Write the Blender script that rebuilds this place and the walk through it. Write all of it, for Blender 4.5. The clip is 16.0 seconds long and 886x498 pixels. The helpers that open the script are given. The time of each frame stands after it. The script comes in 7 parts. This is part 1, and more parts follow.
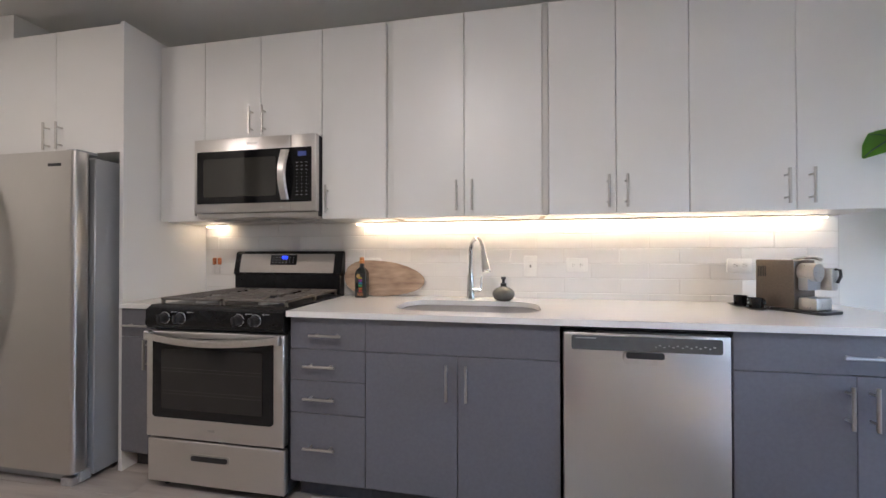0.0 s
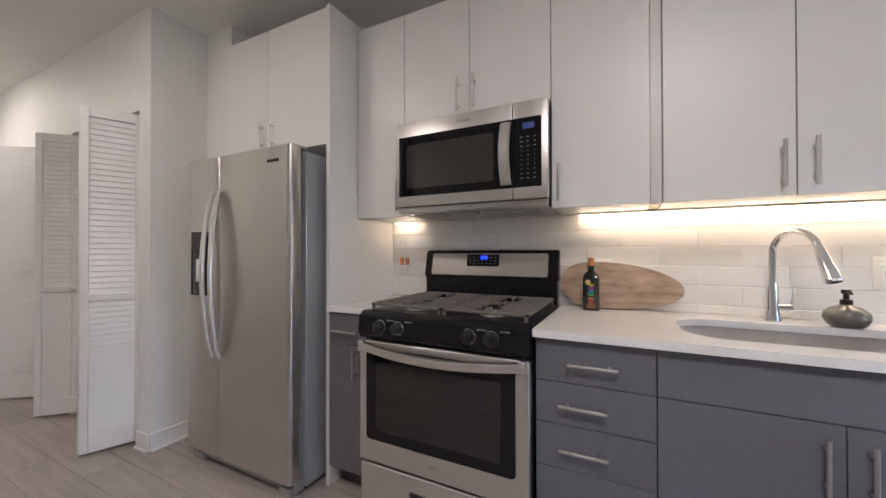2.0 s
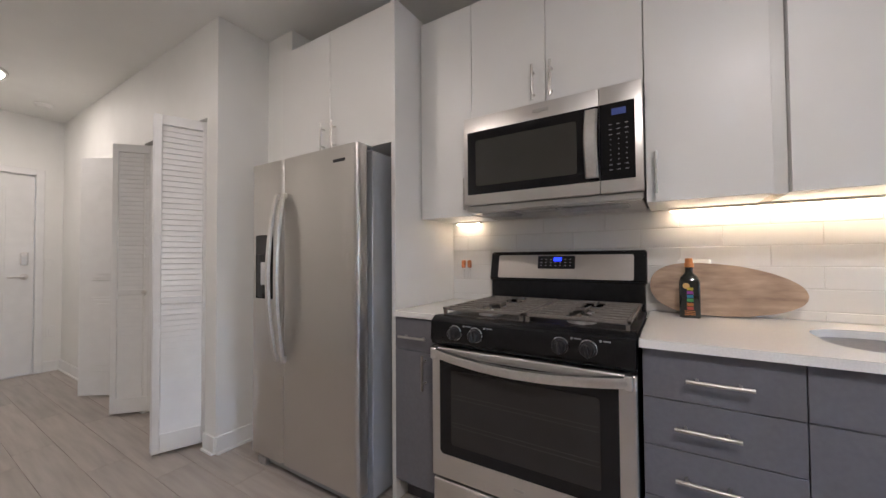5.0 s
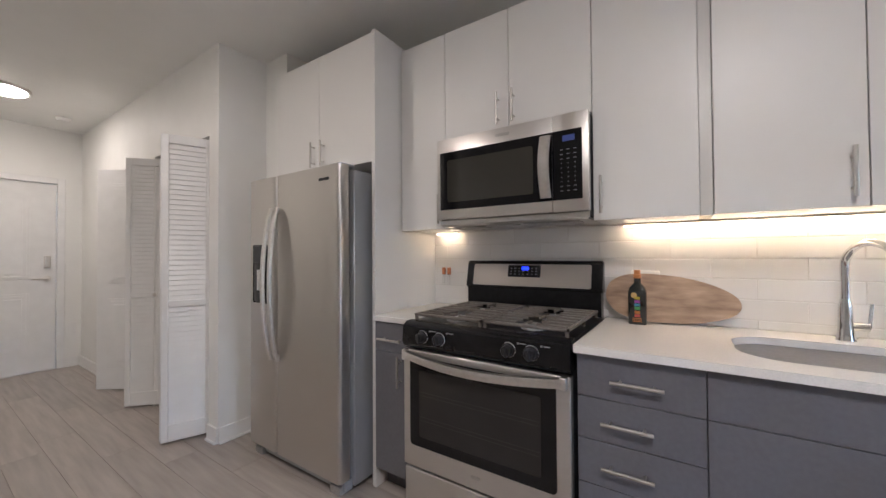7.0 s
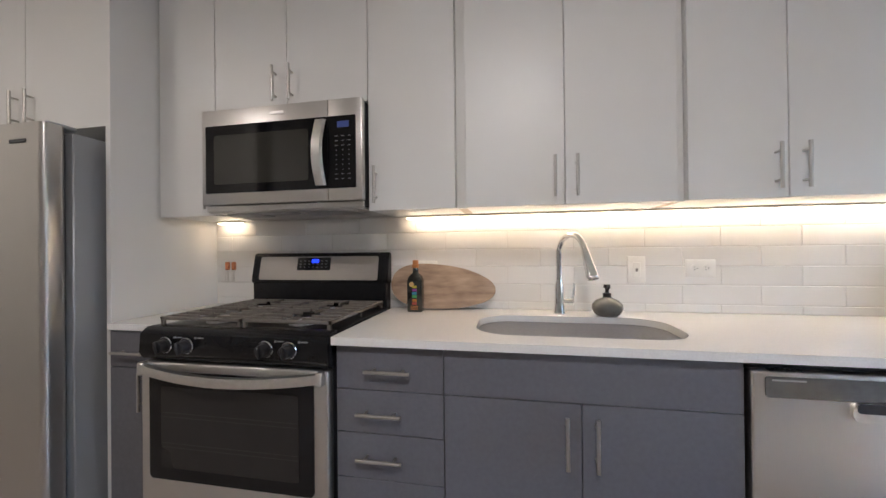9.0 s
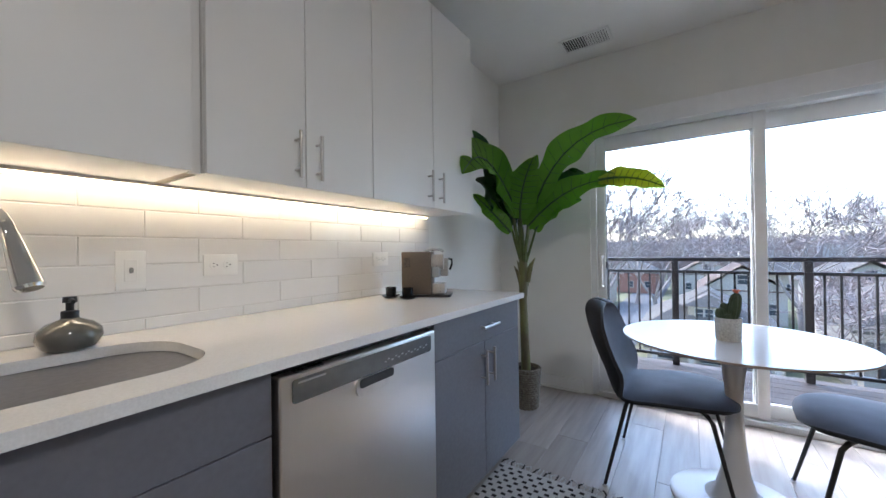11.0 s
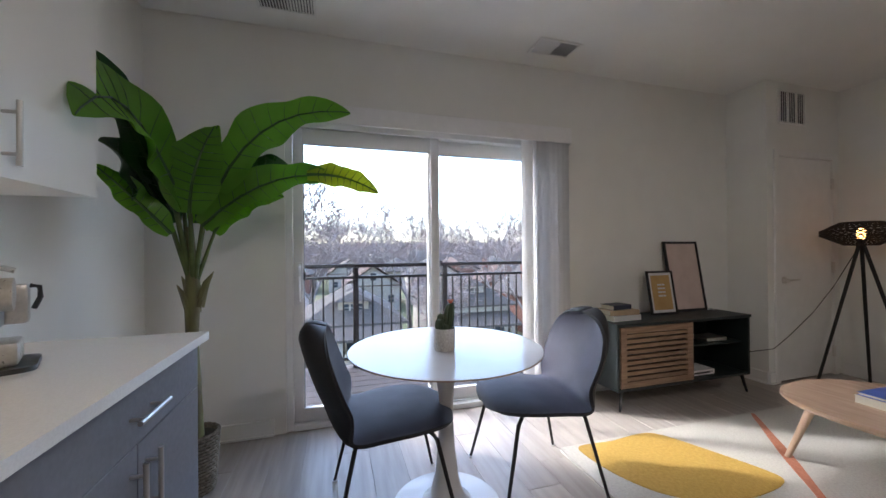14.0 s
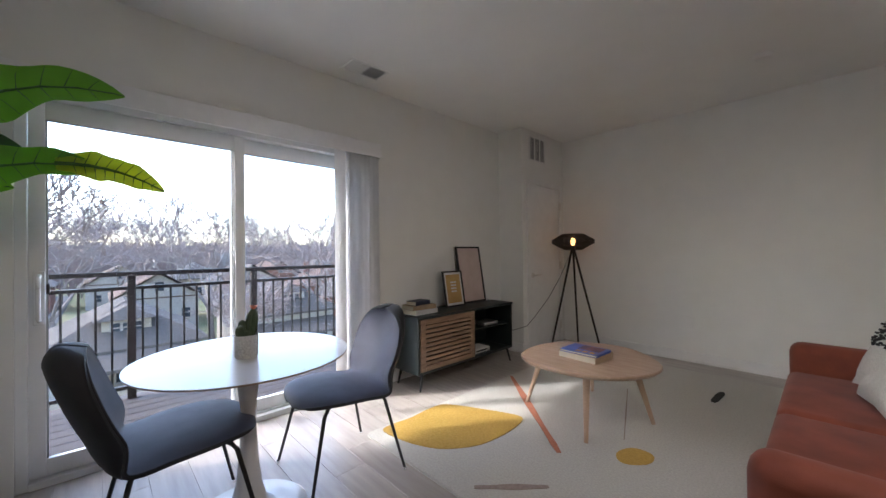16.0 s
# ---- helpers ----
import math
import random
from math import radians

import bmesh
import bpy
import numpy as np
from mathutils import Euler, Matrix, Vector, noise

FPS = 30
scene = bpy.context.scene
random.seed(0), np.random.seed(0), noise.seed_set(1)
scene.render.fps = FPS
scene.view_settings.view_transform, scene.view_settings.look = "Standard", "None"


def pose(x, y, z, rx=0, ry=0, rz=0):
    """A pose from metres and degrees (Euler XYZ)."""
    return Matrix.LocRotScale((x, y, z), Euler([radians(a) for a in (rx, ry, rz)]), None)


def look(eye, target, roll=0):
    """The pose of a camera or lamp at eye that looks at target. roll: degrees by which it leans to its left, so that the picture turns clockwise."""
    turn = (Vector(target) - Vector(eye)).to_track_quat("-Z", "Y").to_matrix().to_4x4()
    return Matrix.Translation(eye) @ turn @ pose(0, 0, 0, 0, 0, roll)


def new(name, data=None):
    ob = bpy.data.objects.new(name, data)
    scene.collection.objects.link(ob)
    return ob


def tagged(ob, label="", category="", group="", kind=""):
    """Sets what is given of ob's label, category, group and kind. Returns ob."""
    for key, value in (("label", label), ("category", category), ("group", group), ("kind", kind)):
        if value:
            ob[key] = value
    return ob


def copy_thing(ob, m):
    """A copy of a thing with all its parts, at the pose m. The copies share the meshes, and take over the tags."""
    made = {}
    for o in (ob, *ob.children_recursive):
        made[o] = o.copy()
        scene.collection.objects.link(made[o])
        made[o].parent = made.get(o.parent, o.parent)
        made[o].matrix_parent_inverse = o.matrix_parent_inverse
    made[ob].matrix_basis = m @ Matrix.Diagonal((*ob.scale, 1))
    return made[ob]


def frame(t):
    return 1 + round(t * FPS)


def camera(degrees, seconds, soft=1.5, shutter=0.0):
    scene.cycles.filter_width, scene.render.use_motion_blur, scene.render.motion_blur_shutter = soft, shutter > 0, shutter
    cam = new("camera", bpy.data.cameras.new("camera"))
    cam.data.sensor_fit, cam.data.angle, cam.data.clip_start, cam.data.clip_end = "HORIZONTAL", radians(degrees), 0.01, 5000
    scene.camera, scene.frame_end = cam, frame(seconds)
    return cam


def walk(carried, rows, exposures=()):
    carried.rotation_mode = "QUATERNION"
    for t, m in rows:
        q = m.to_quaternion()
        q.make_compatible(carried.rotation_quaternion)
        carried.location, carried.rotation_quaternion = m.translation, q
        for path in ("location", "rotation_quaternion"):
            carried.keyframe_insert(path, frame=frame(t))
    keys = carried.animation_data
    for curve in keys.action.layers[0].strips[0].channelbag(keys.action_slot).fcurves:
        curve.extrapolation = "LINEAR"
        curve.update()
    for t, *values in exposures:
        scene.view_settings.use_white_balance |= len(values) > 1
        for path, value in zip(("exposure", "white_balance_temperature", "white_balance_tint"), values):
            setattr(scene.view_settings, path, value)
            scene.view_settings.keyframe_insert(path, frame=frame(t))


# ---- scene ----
cam = camera(101.2, 16.0)
PATH = [
    (0, (1.792, -2.203, 1.189), (1.439, -0.235, 1.205), -0.1),
    (0.5, (1.682, -2.118, 1.209), (1.066, -0.215, 1.218), -0.2),
    (1, (1.52, -2.047, 1.203), (0.734, -0.208, 1.215), 0.0),
    (1.5, (1.26, -1.994, 1.189), (0.378, -0.199, 1.21), 0.1),
    (2, (1.072, -1.942, 1.187), (0.165, -0.16, 1.202), -0.1),
    (2.5, (0.911, -1.857, 1.178), (-0.034, -0.095, 1.205), -0.1),
    (3, (0.814, -1.825, 1.177), (-0.169, -0.083, 1.208), -0.2),
    (3.5, (0.771, -1.831, 1.171), (-0.24, -0.106, 1.216), -0.3),
    (6, (0.977, -1.981, 1.168), (-0.123, -0.311, 1.21), -0.4),
    (6.5, (1.037, -1.983, 1.195), (-0.077, -0.322, 1.237), -0.4),
    (7, (1.106, -1.973, 1.232), (-0.007, -0.312, 1.264), -0.4),
    (7.5, (1.183, -1.94, 1.229), (0.076, -0.274, 1.268), -0.5),
    (8, (1.296, -1.896, 1.209), (0.305, -0.159, 1.248), -0.6),
    (8.5, (1.368, -1.838, 1.197), (0.593, 0.006, 1.229), -0.6),
    (9, (1.376, -1.787, 1.201), (0.995, 0.177, 1.21), -0.6),
    (9.6, (1.347, -1.712, 1.196), (1.75, 0.247, 1.184), -0.4),
    (10.2, (1.426, -1.6, 1.134), (2.423, 0.134, 1.148), -0.5),
    (12.3, (1.693, -1.202, 1.187), (3.693, -1.222, 1.166), -0.2),
    (12.5, (1.734, -1.179, 1.18), (3.731, -1.298, 1.166), -0.3),
    (13, (1.906, -1.114, 1.139), (3.871, -1.484, 1.147), -0.6),
    (13.5, (1.962, -1.128, 1.179), (3.893, -1.649, 1.181), -0.4),
    (14, (1.994, -1.091, 1.192), (3.913, -1.655, 1.199), -0.5),
    (14.5, (1.99, -1.058, 1.202), (3.866, -1.752, 1.207), -0.4),
    (15, (1.932, -1.048, 1.201), (3.707, -1.969, 1.212), -0.5),
    (15.5, (1.859, -1.069, 1.195), (3.494, -2.221, 1.211), -0.6),
    (16, (1.784, -1.079, 1.204), (3.235, -2.454, 1.216), -0.6),
]
walk(cam, [(t, look(eye, target, roll)) for t, eye, target, roll in PATH], exposures=[(0, 4.45, 5800, 14), (8.6, 4.45, 5800, 14), (9.4, 4.15, 5650, 9), (9.9, 4.25, 5500, 8), (10.3, 4.2, 5500, 8), (12.3, 3.6, 5950, 12), (13.2, 3.7, 5950, 12), (16, 3.75, 5950, 12)])

# ---- light ----
world = bpy.data.worlds.new("sky")
scene.world = world
world.use_nodes = True
wn = world.node_tree.nodes
sky = wn.new("ShaderNodeTexSky")
sky.sky_type = 'NISHITA'
sky.sun_disc = False
SUN_EL, SUN_TRAVEL = 38.0, Vector((-0.56, -0.83, 0.0)).normalized()
sky.sun_elevation = radians(SUN_EL)
sky.sun_rotation = math.atan2(-SUN_TRAVEL.x, -SUN_TRAVEL.y)
sky.air_density, sky.dust_density, sky.ozone_density = 1.0, 1.6, 1.0
world.node_tree.links.new(sky.outputs[0], wn["Background"].inputs[0])
wn["Background"].inputs[1].default_value = 0.15
sun = new("sun", bpy.data.lights.new("sun", 'SUN'))
sun.data.energy, sun.data.angle, sun.data.color = 0.30, radians(2.5), (1.0, 0.95, 0.88)
sun_dir = Vector((SUN_TRAVEL.x * math.cos(radians(SUN_EL)), SUN_TRAVEL.y * math.cos(radians(SUN_EL)), -math.sin(radians(SUN_EL))))
sun.matrix_world = look((20, 15, 18), Vector((20, 15, 18)) + sun_dir)


# ---- materials ----
def mat(name, c1, c2=None, scale=8.0, rough=0.5, metal=0.0, bump=0.0, stretch=(1, 1, 1), bscale=None, rvar=0.08, fine=0.0,
        coat=0.0, rand=0.0, trans=0.0, emit=None, power=0.0, sheen=0.0, detail=4.0, island=False, big=0.05, spec=0.5):
    m = bpy.data.materials.new(name)
    m.use_nodes = True
    nt = m.node_tree
    b = nt.nodes["Principled BSDF"]
    L = nt.links.new
    c2 = c2 or tuple(v * 0.9 for v in c1)
    tc = nt.nodes.new("ShaderNodeTexCoord")
    mp = nt.nodes.new("ShaderNodeMapping")
    mp.inputs["Scale"].default_value = stretch
    L(tc.outputs["Object"], mp.inputs[0])
    n1 = nt.nodes.new("ShaderNodeTexNoise")
    n1.inputs["Scale"].default_value, n1.inputs["Detail"].default_value = scale, detail
    L(mp.outputs[0], n1.inputs[0])
    rp = nt.nodes.new("ShaderNodeValToRGB")
    rp.color_ramp.elements[0].position, rp.color_ramp.elements[1].position = 0.32, 0.68
    rp.color_ramp.elements[0].color, rp.color_ramp.elements[1].color = (*c1, 1), (*c2, 1)
    L(n1.outputs["Fac"], rp.inputs[0])
    n2 = nt.nodes.new("ShaderNodeTexNoise")
    n2.inputs["Scale"].default_value = 0.9
    L(tc.outputs["Object"], n2.inputs[0])
    hv = nt.nodes.new("ShaderNodeHueSaturation")
    L(rp.outputs[0], hv.inputs["Color"])
    mr = nt.nodes.new("ShaderNodeMapRange")
    mr.inputs["To Min"].default_value, mr.inputs["To Max"].default_value = 1 - big, 1 + big
    L(n2.outputs["Fac"], mr.inputs[0])
    last = mr.outputs[0]
    if rand:
        src = nt.nodes.new("ShaderNodeNewGeometry").outputs["Random Per Island"] if island else nt.nodes.new("ShaderNodeObjectInfo").outputs["Random"]
        m2 = nt.nodes.new("ShaderNodeMapRange")
        m2.inputs["To Min"].default_value, m2.inputs["To Max"].default_value = 1 - rand, 1 + rand
        L(src, m2.inputs[0])
        mu = nt.nodes.new("ShaderNodeMath")
        mu.operation = 'MULTIPLY'
        L(last, mu.inputs[0])
        L(m2.outputs[0], mu.inputs[1])
        last = mu.outputs[0]
    L(last, hv.inputs["Value"])
    L(hv.outputs[0], b.inputs["Base Color"])
    b.inputs["Metallic"].default_value = metal
    rr = nt.nodes.new("ShaderNodeMapRange")
    rr.inputs["To Min"].default_value, rr.inputs["To Max"].default_value = max(0.02, rough - rvar), min(1, rough + rvar)
    L(n1.outputs["Fac"], rr.inputs[0])
    L(rr.outputs[0], b.inputs["Roughness"])
    b.inputs["Coat Weight"].default_value = coat
    b.inputs["Specular IOR Level"].default_value = spec
    b.inputs["Transmission Weight"].default_value = trans
    b.inputs["Sheen Weight"].default_value = sheen
    if bump:
        n3 = nt.nodes.new("ShaderNodeTexNoise")
        n3.inputs["Scale"].default_value = bscale or scale * 3
        L(mp.outputs[0], n3.inputs[0])
        bp = nt.nodes.new("ShaderNodeBump")
        bp.inputs["Strength"].default_value, bp.inputs["Distance"].default_value = bump, 0.004
        L(n3.outputs["Fac"], bp.inputs["Height"])
        L(bp.outputs[0], b.inputs["Normal"])
    if emit:
        b.inputs["Emission Color"].default_value, b.inputs["Emission Strength"].default_value = (*emit, 1), power
    return m


M = {}
M["wall"] = mat("wall_paint", (0.80, 0.80, 0.775), (0.775, 0.775, 0.75), 5, 0.55, bump=0.12, bscale=180, big=0.02)
M["ceil"] = mat("ceiling_paint", (0.85, 0.85, 0.825), (0.83, 0.83, 0.805), 4, 0.8, bump=0.15, bscale=140, big=0.02)
M["trim"] = mat("trim_paint", (0.80, 0.80, 0.79), (0.76, 0.76, 0.75), 10, 0.32, bump=0.03, bscale=60, big=0.02)
M["vinylf"] = mat("white_vinyl", (0.82, 0.83, 0.83), (0.78, 0.79, 0.8), 10, 0.35, big=0.02)
M["cabw"] = mat("white_laminate", (0.77, 0.765, 0.745), (0.755, 0.75, 0.73), 3, 0.38, rvar=0.04, big=0.02)
M["cabg"] = mat("grey_laminate", (0.145, 0.145, 0.163), (0.130, 0.130, 0.147), 70, 0.40, bump=0.04, bscale=300, rvar=0.06, big=0.04)
M["toe"] = mat("toe_kick", (0.09, 0.09, 0.10), (0.07, 0.07, 0.08), 30, 0.6)
M["quartz"] = mat("white_quartz", (0.79, 0.78, 0.76), (0.72, 0.71, 0.69), 220, 0.14, rvar=0.04, big=0.02)
M["steel"] = mat("brushed_steel", (0.60, 0.585, 0.565), (0.53, 0.52, 0.505), 26, 0.30, 1.0, 0.0, (1, 1, 60), 40, 0.05, big=0.02)
M["steelh"] = mat("brushed_steel_across", (0.70, 0.675, 0.645), (0.66, 0.64, 0.615), 26, 0.36, 1.0, 0.0, (1, 1, 60), 40, 0.05, big=0.02)
M["steelb"] = mat("bronzed_steel", (0.45, 0.42, 0.39), (0.41, 0.385, 0.36), 26, 0.34, 1.0, 0.0, (1, 1, 60), 40, 0.02, big=0.02)
M["sinkm"] = mat("satin_sink_steel", (0.80, 0.745, 0.68), (0.72, 0.67, 0.61), 26, 0.20, 1.0, 0.0, (1, 60, 60), 40, 0.04, big=0.02)
M["steelv"] = mat("brushed_steel_upright", (0.75, 0.725, 0.70), (0.72, 0.70, 0.675), 26, 0.32, 1.0, 0.0, (60, 60, 1), 40, 0.015, big=0.02)
M["steelf"] = mat("fridge_door_steel", (0.62, 0.595, 0.57), (0.59, 0.57, 0.545), 26, 0.30, 1.0, 0.0, (60, 60, 1), 40, 0.015, big=0.02)
M["fside"] = mat("grey_painted_steel", (0.40, 0.415, 0.435), (0.37, 0.385, 0.405), 300, 0.42, 0.4, 0.08, bscale=700)
M["chrome"] = mat("chrome", (0.78, 0.79, 0.8), (0.74, 0.75, 0.76), 8, 0.08, 1.0, rvar=0.03)
M["nickel"] = mat("satin_nickel", (0.74, 0.72, 0.69), (0.68, 0.66, 0.63), 60, 0.36, 1.0)
M["bar"] = mat("brushed_bar_nickel", (0.55, 0.53, 0.50), (0.53, 0.51, 0.48), 20, 0.34, 1.0, rvar=0.01)
M["black"] = mat("black_enamel", (0.008, 0.008, 0.009), (0.012, 0.012, 0.013), 30, 0.20, rvar=0.04, spec=0.28)
M["hob"] = mat("black_hob_enamel", (0.006, 0.006, 0.007), (0.010, 0.010, 0.011), 30, 0.30, rvar=0.04, spec=0.12)
M["bplast"] = mat("black_plastic", (0.018, 0.018, 0.02), (0.012, 0.012, 0.014), 80, 0.38)
M["bglass"] = mat("black_glass", (0.006, 0.006, 0.007), (0.008, 0.008, 0.009), 4, 0.06, rvar=0.02, spec=0.35)
M["owin"] = mat("oven_window_glass", (0.040, 0.039, 0.034), (0.048, 0.046, 0.041), 3, 0.07, rvar=0.02, spec=0.45)
M["ovw"] = mat("dark_oven_glass", (0.020, 0.018, 0.017), (0.025, 0.023, 0.021), 3, 0.08, rvar=0.02, spec=0.45)
M["iron"] = mat("cast_iron", (0.20, 0.18, 0.162), (0.15, 0.135, 0.12), 90, 0.5, 0.3, 0.2, bscale=300)
M["alu"] = mat("cast_aluminium", (0.55, 0.55, 0.55), (0.45, 0.45, 0.45), 60, 0.4, 0.9)
M["lcd"] = mat("blue_display", (0.01, 0.01, 0.05), emit=(0.02, 0.04, 1.0), power=0.12)
M["lcd2"] = mat("dim_blue_display", (0.02, 0.03, 0.08), emit=(0.10, 0.18, 0.7), power=0.006)
M["print"] = mat("white_print", (0.28, 0.28, 0.28), (0.25, 0.25, 0.25), 10, 0.6)
M["led"] = mat("led_strip", (0.9, 0.85, 0.7), emit=(1.0, 0.73, 0.44), power=1.15)
# Glow of the unseen kitchen fill light; the next one serves hall and fill.
M["lamp"] = mat("lit_fill_diffuser", (0.9, 0.9, 0.85), emit=(1.0, 0.88, 0.75), power=7.2)
M["hall_and_fill"] = mat("lit_hall_and_fill_diffuser", (0.9, 0.9, 0.85), emit=(1.0, 0.84, 0.68), power=2.9)
M["tile"] = mat("glazed_tile", (0.79, 0.785, 0.775), (0.76, 0.755, 0.745), 3, 0.10, bump=0.25, bscale=9, rand=0.025, rvar=0.03, big=0.02)
M["grout"] = mat("grout", (0.70, 0.69, 0.67), (0.65, 0.64, 0.62), 120, 0.85, bump=0.2)
M["plate"] = mat("white_plastic", (0.80, 0.80, 0.78), (0.78, 0.78, 0.76), 20, 0.3, big=0.01)
M["plank"] = mat("vinyl_plank", (0.39, 0.35, 0.315), (0.30, 0.268, 0.24), 2.4, 0.34, bump=0.12, stretch=(1, 11, 1), bscale=26, rand=0.08, rvar=0.07, detail=8)
M["seam"] = mat("plank_seam", (0.26, 0.235, 0.21), (0.22, 0.20, 0.18), 30, 0.7)
M["glass"] = mat("window_glass", (0.55, 0.55, 0.54), (0.55, 0.55, 0.54), 1, 0.0, rvar=0.0, trans=1.0, big=0.0)
M["glass"].node_tree.nodes["Principled BSDF"].inputs["IOR"].default_value = 1.12
M["clear"] = mat("clear_glass", (0.98, 0.98, 0.98), (1, 1, 1), 1, 0.02, trans=1.0, big=0.0)


# ---- mesh helpers ----
OFF = {}


def box(bm, x0, y0, z0, x1, y1, z1, bev=0.0, seg=1):
    """Adds a box between two corners, with its edges rounded by bev."""
    r = bmesh.ops.create_cube(bm, size=1.0, matrix=Matrix.Translation(((x0 + x1) / 2, (y0 + y1) / 2, (z0 + z1) / 2)) @ Matrix.Diagonal((abs(x1 - x0), abs(y1 - y0), abs(z1 - z0), 1)))
    if bev:
        es = list({e for v in r["verts"] for e in v.link_edges})
        bmesh.ops.bevel(bm, geom=es, offset=bev, segments=seg, affect='EDGES', profile=0.5)
    return bm


def rod(bm, p0, p1, r0, r1=None, n=12, caps=True):
    """Adds a round bar between two points."""
    p0, p1 = Vector(p0), Vector(p1)
    d = p1 - p0
    m = Matrix.Translation((p0 + p1) / 2) @ d.to_track_quat('Z', 'Y').to_matrix().to_4x4()
    bmesh.ops.create_cone(bm, cap_ends=caps, segments=n, radius1=r0, radius2=r0 if r1 is None else r1, depth=d.length, matrix=m)
    return bm


def tube(bm, pts, r, n=10):
    """Adds a bent tube along points; r is a radius or a list."""
    pts = [Vector(p) for p in pts]
    rs = r if isinstance(r, (list, tuple)) else [r] * len(pts)
    rings = []
    up = Vector((0.03, 0.02, 1)).normalized()
    for i, p in enumerate(pts):
        d = (pts[min(i + 1, len(pts) - 1)] - pts[max(i - 1, 0)]).normalized()
        a = d.cross(up)
        if a.length < 0.05:
            a = d.cross(Vector((1, 0, 0)))
        a.normalize()
        b = d.cross(a).normalized()
        rings.append([bm.verts.new(p + (a * math.cos(2 * math.pi * k / n) + b * math.sin(2 * math.pi * k / n)) * rs[i]) for k in range(n)])
    for r0, r1 in zip(rings, rings[1:]):
        off = min(range(n), key=lambda s: (r1[s].co - r0[0].co - (r1[0].co * 0)).length)
        for k in range(n):
            bm.faces.new((r0[k], r0[(k + 1) % n], r1[(k + 1 + off) % n], r1[(k + off) % n]))
    for ring in (rings[0], rings[-1]):
        bm.faces.new(ring)
    return bm


def lathe(bm, prof, c=(0, 0, 0), n=32):
    """Turns a profile of (radius, height) round an upright axis at c."""
    rings = []
    for r, z in prof:
        if r < 1e-5:
            rings.append([bm.verts.new((c[0], c[1], c[2] + z))])
        else:
            rings.append([bm.verts.new((c[0] + r * math.cos(2 * math.pi * k / n), c[1] + r * math.sin(2 * math.pi * k / n), c[2] + z)) for k in range(n)])
    for a, b in zip(rings, rings[1:]):
        for k in range(n):
            k2 = (k + 1) % n
            if len(a) == 1 and len(b) == 1:
                continue
            if len(a) == 1:
                bm.faces.new((a[0], b[k2], b[k]))
            elif len(b) == 1:
                bm.faces.new((a[k], a[k2], b[0]))
            else:
                bm.faces.new((a[k], a[k2], b[k2], b[k]))
    return bm


def slab(bm, pts, z0, z1):
    """Adds a flat plate with the outline pts."""
    lo = [bm.verts.new((x, y, z0)) for x, y in pts]
    hi = [bm.verts.new((x, y, z1)) for x, y in pts]
    n = len(pts)
    bm.faces.new(lo[::-1])
    bm.faces.new(hi)
    for k in range(n):
        bm.faces.new((lo[k], lo[(k + 1) % n], hi[(k + 1) % n], hi[k]))
    return bm


def rrect(x0, y0, x1, y1, r, n=5):
    """The outline of a rectangle with round corners."""
    out = []
    for cx, cy, a in ((x1 - r, y1 - r, 0), (x0 + r, y1 - r, 90), (x0 + r, y0 + r, 180), (x1 - r, y0 + r, 270)):
        for k in range(n + 1):
            t = radians(a + 90 * k / n)
            out.append((cx + r * math.cos(t), cy + r * math.sin(t)))
    return out


def turned(bm, m):
    bmesh.ops.transform(bm, matrix=m, verts=bm.verts)
    return bm


def B():
    return bmesh.new()


def mesh_of(name, bm, material, smooth=True):
    bmesh.ops.recalc_face_normals(bm, faces=bm.faces)
    me = bpy.data.meshes.new(name)
    bm.to_mesh(me)
    bm.free()
    me.materials.append(material)
    if smooth:
        me.polygons.foreach_set("use_smooth", [True] * len(me.polygons))
        me.set_sharp_from_angle(angle=radians(38))
    return me


def thing(name, at, label, category, group=""):
    """A thing: an Empty at its base that carries its parts. Its parts are given in the place's own coordinates."""
    ob = tagged(new(name), label, category, group)
    ob.location = at
    OFF[ob.name] = Vector(at)
    return ob


def part(name, bm, material, parent, label="", smooth=True):
    """One mesh under a thing or under a part."""
    o = OFF[parent.name]
    bmesh.ops.translate(bm, vec=-o, verts=bm.verts)
    ob = new(name, mesh_of(name, bm, material, smooth))
    ob.parent = parent
    OFF[ob.name] = o
    return tagged(ob, label)


def solid(name, bm, material, label="", category="", kind="", group="", smooth=True):
    """A thing or a piece of the setting that is one mesh."""
    ob = new(name, mesh_of(name, bm, material, smooth))
    OFF[ob.name] = Vector((0, 0, 0))
    return tagged(ob, label, category, group, kind)


# ---- structure ----
CEIL, XW, YR, XE = 2.66, 4.58, -5.66, -4.72
bm = B()
box(bm, -5.0, -6.0, -0.20, 4.80, 0.30, -0.004)
floor = solid("floor", bm, M["seam"], "grey-brown vinyl plank floor with a fine grain", "floor", "structure")
bm = B()
box(bm, -5.0, -6.0, CEIL, 4.80, 0.30, CEIL + 0.2)
solid("ceiling", bm, M["ceil"], "plain flat ceiling painted off-white", "ceiling", "structure")
bm = B()
box(bm, -1.47, 0.008, 0, 4.60, 0.16, CEIL)
wall_kitchen = solid("wall_kitchen", bm, M["wall"], "off-white painted kitchen wall with a tiled splashback", "wall", "structure")
bm = B()
D0, D1, DT = -0.77, -2.80, 2.075
box(bm, XW, D0, 0, XW + 0.15, 0.16, CEIL)
box(bm, XW, YR - 0.1, 0, XW + 0.15, D1, CEIL)
box(bm, XW, D1, DT, XW + 0.15, D0, CEIL)
solid("wall_window", bm, M["wall"], "off-white painted wall round a sliding glass door", "wall", "structure")
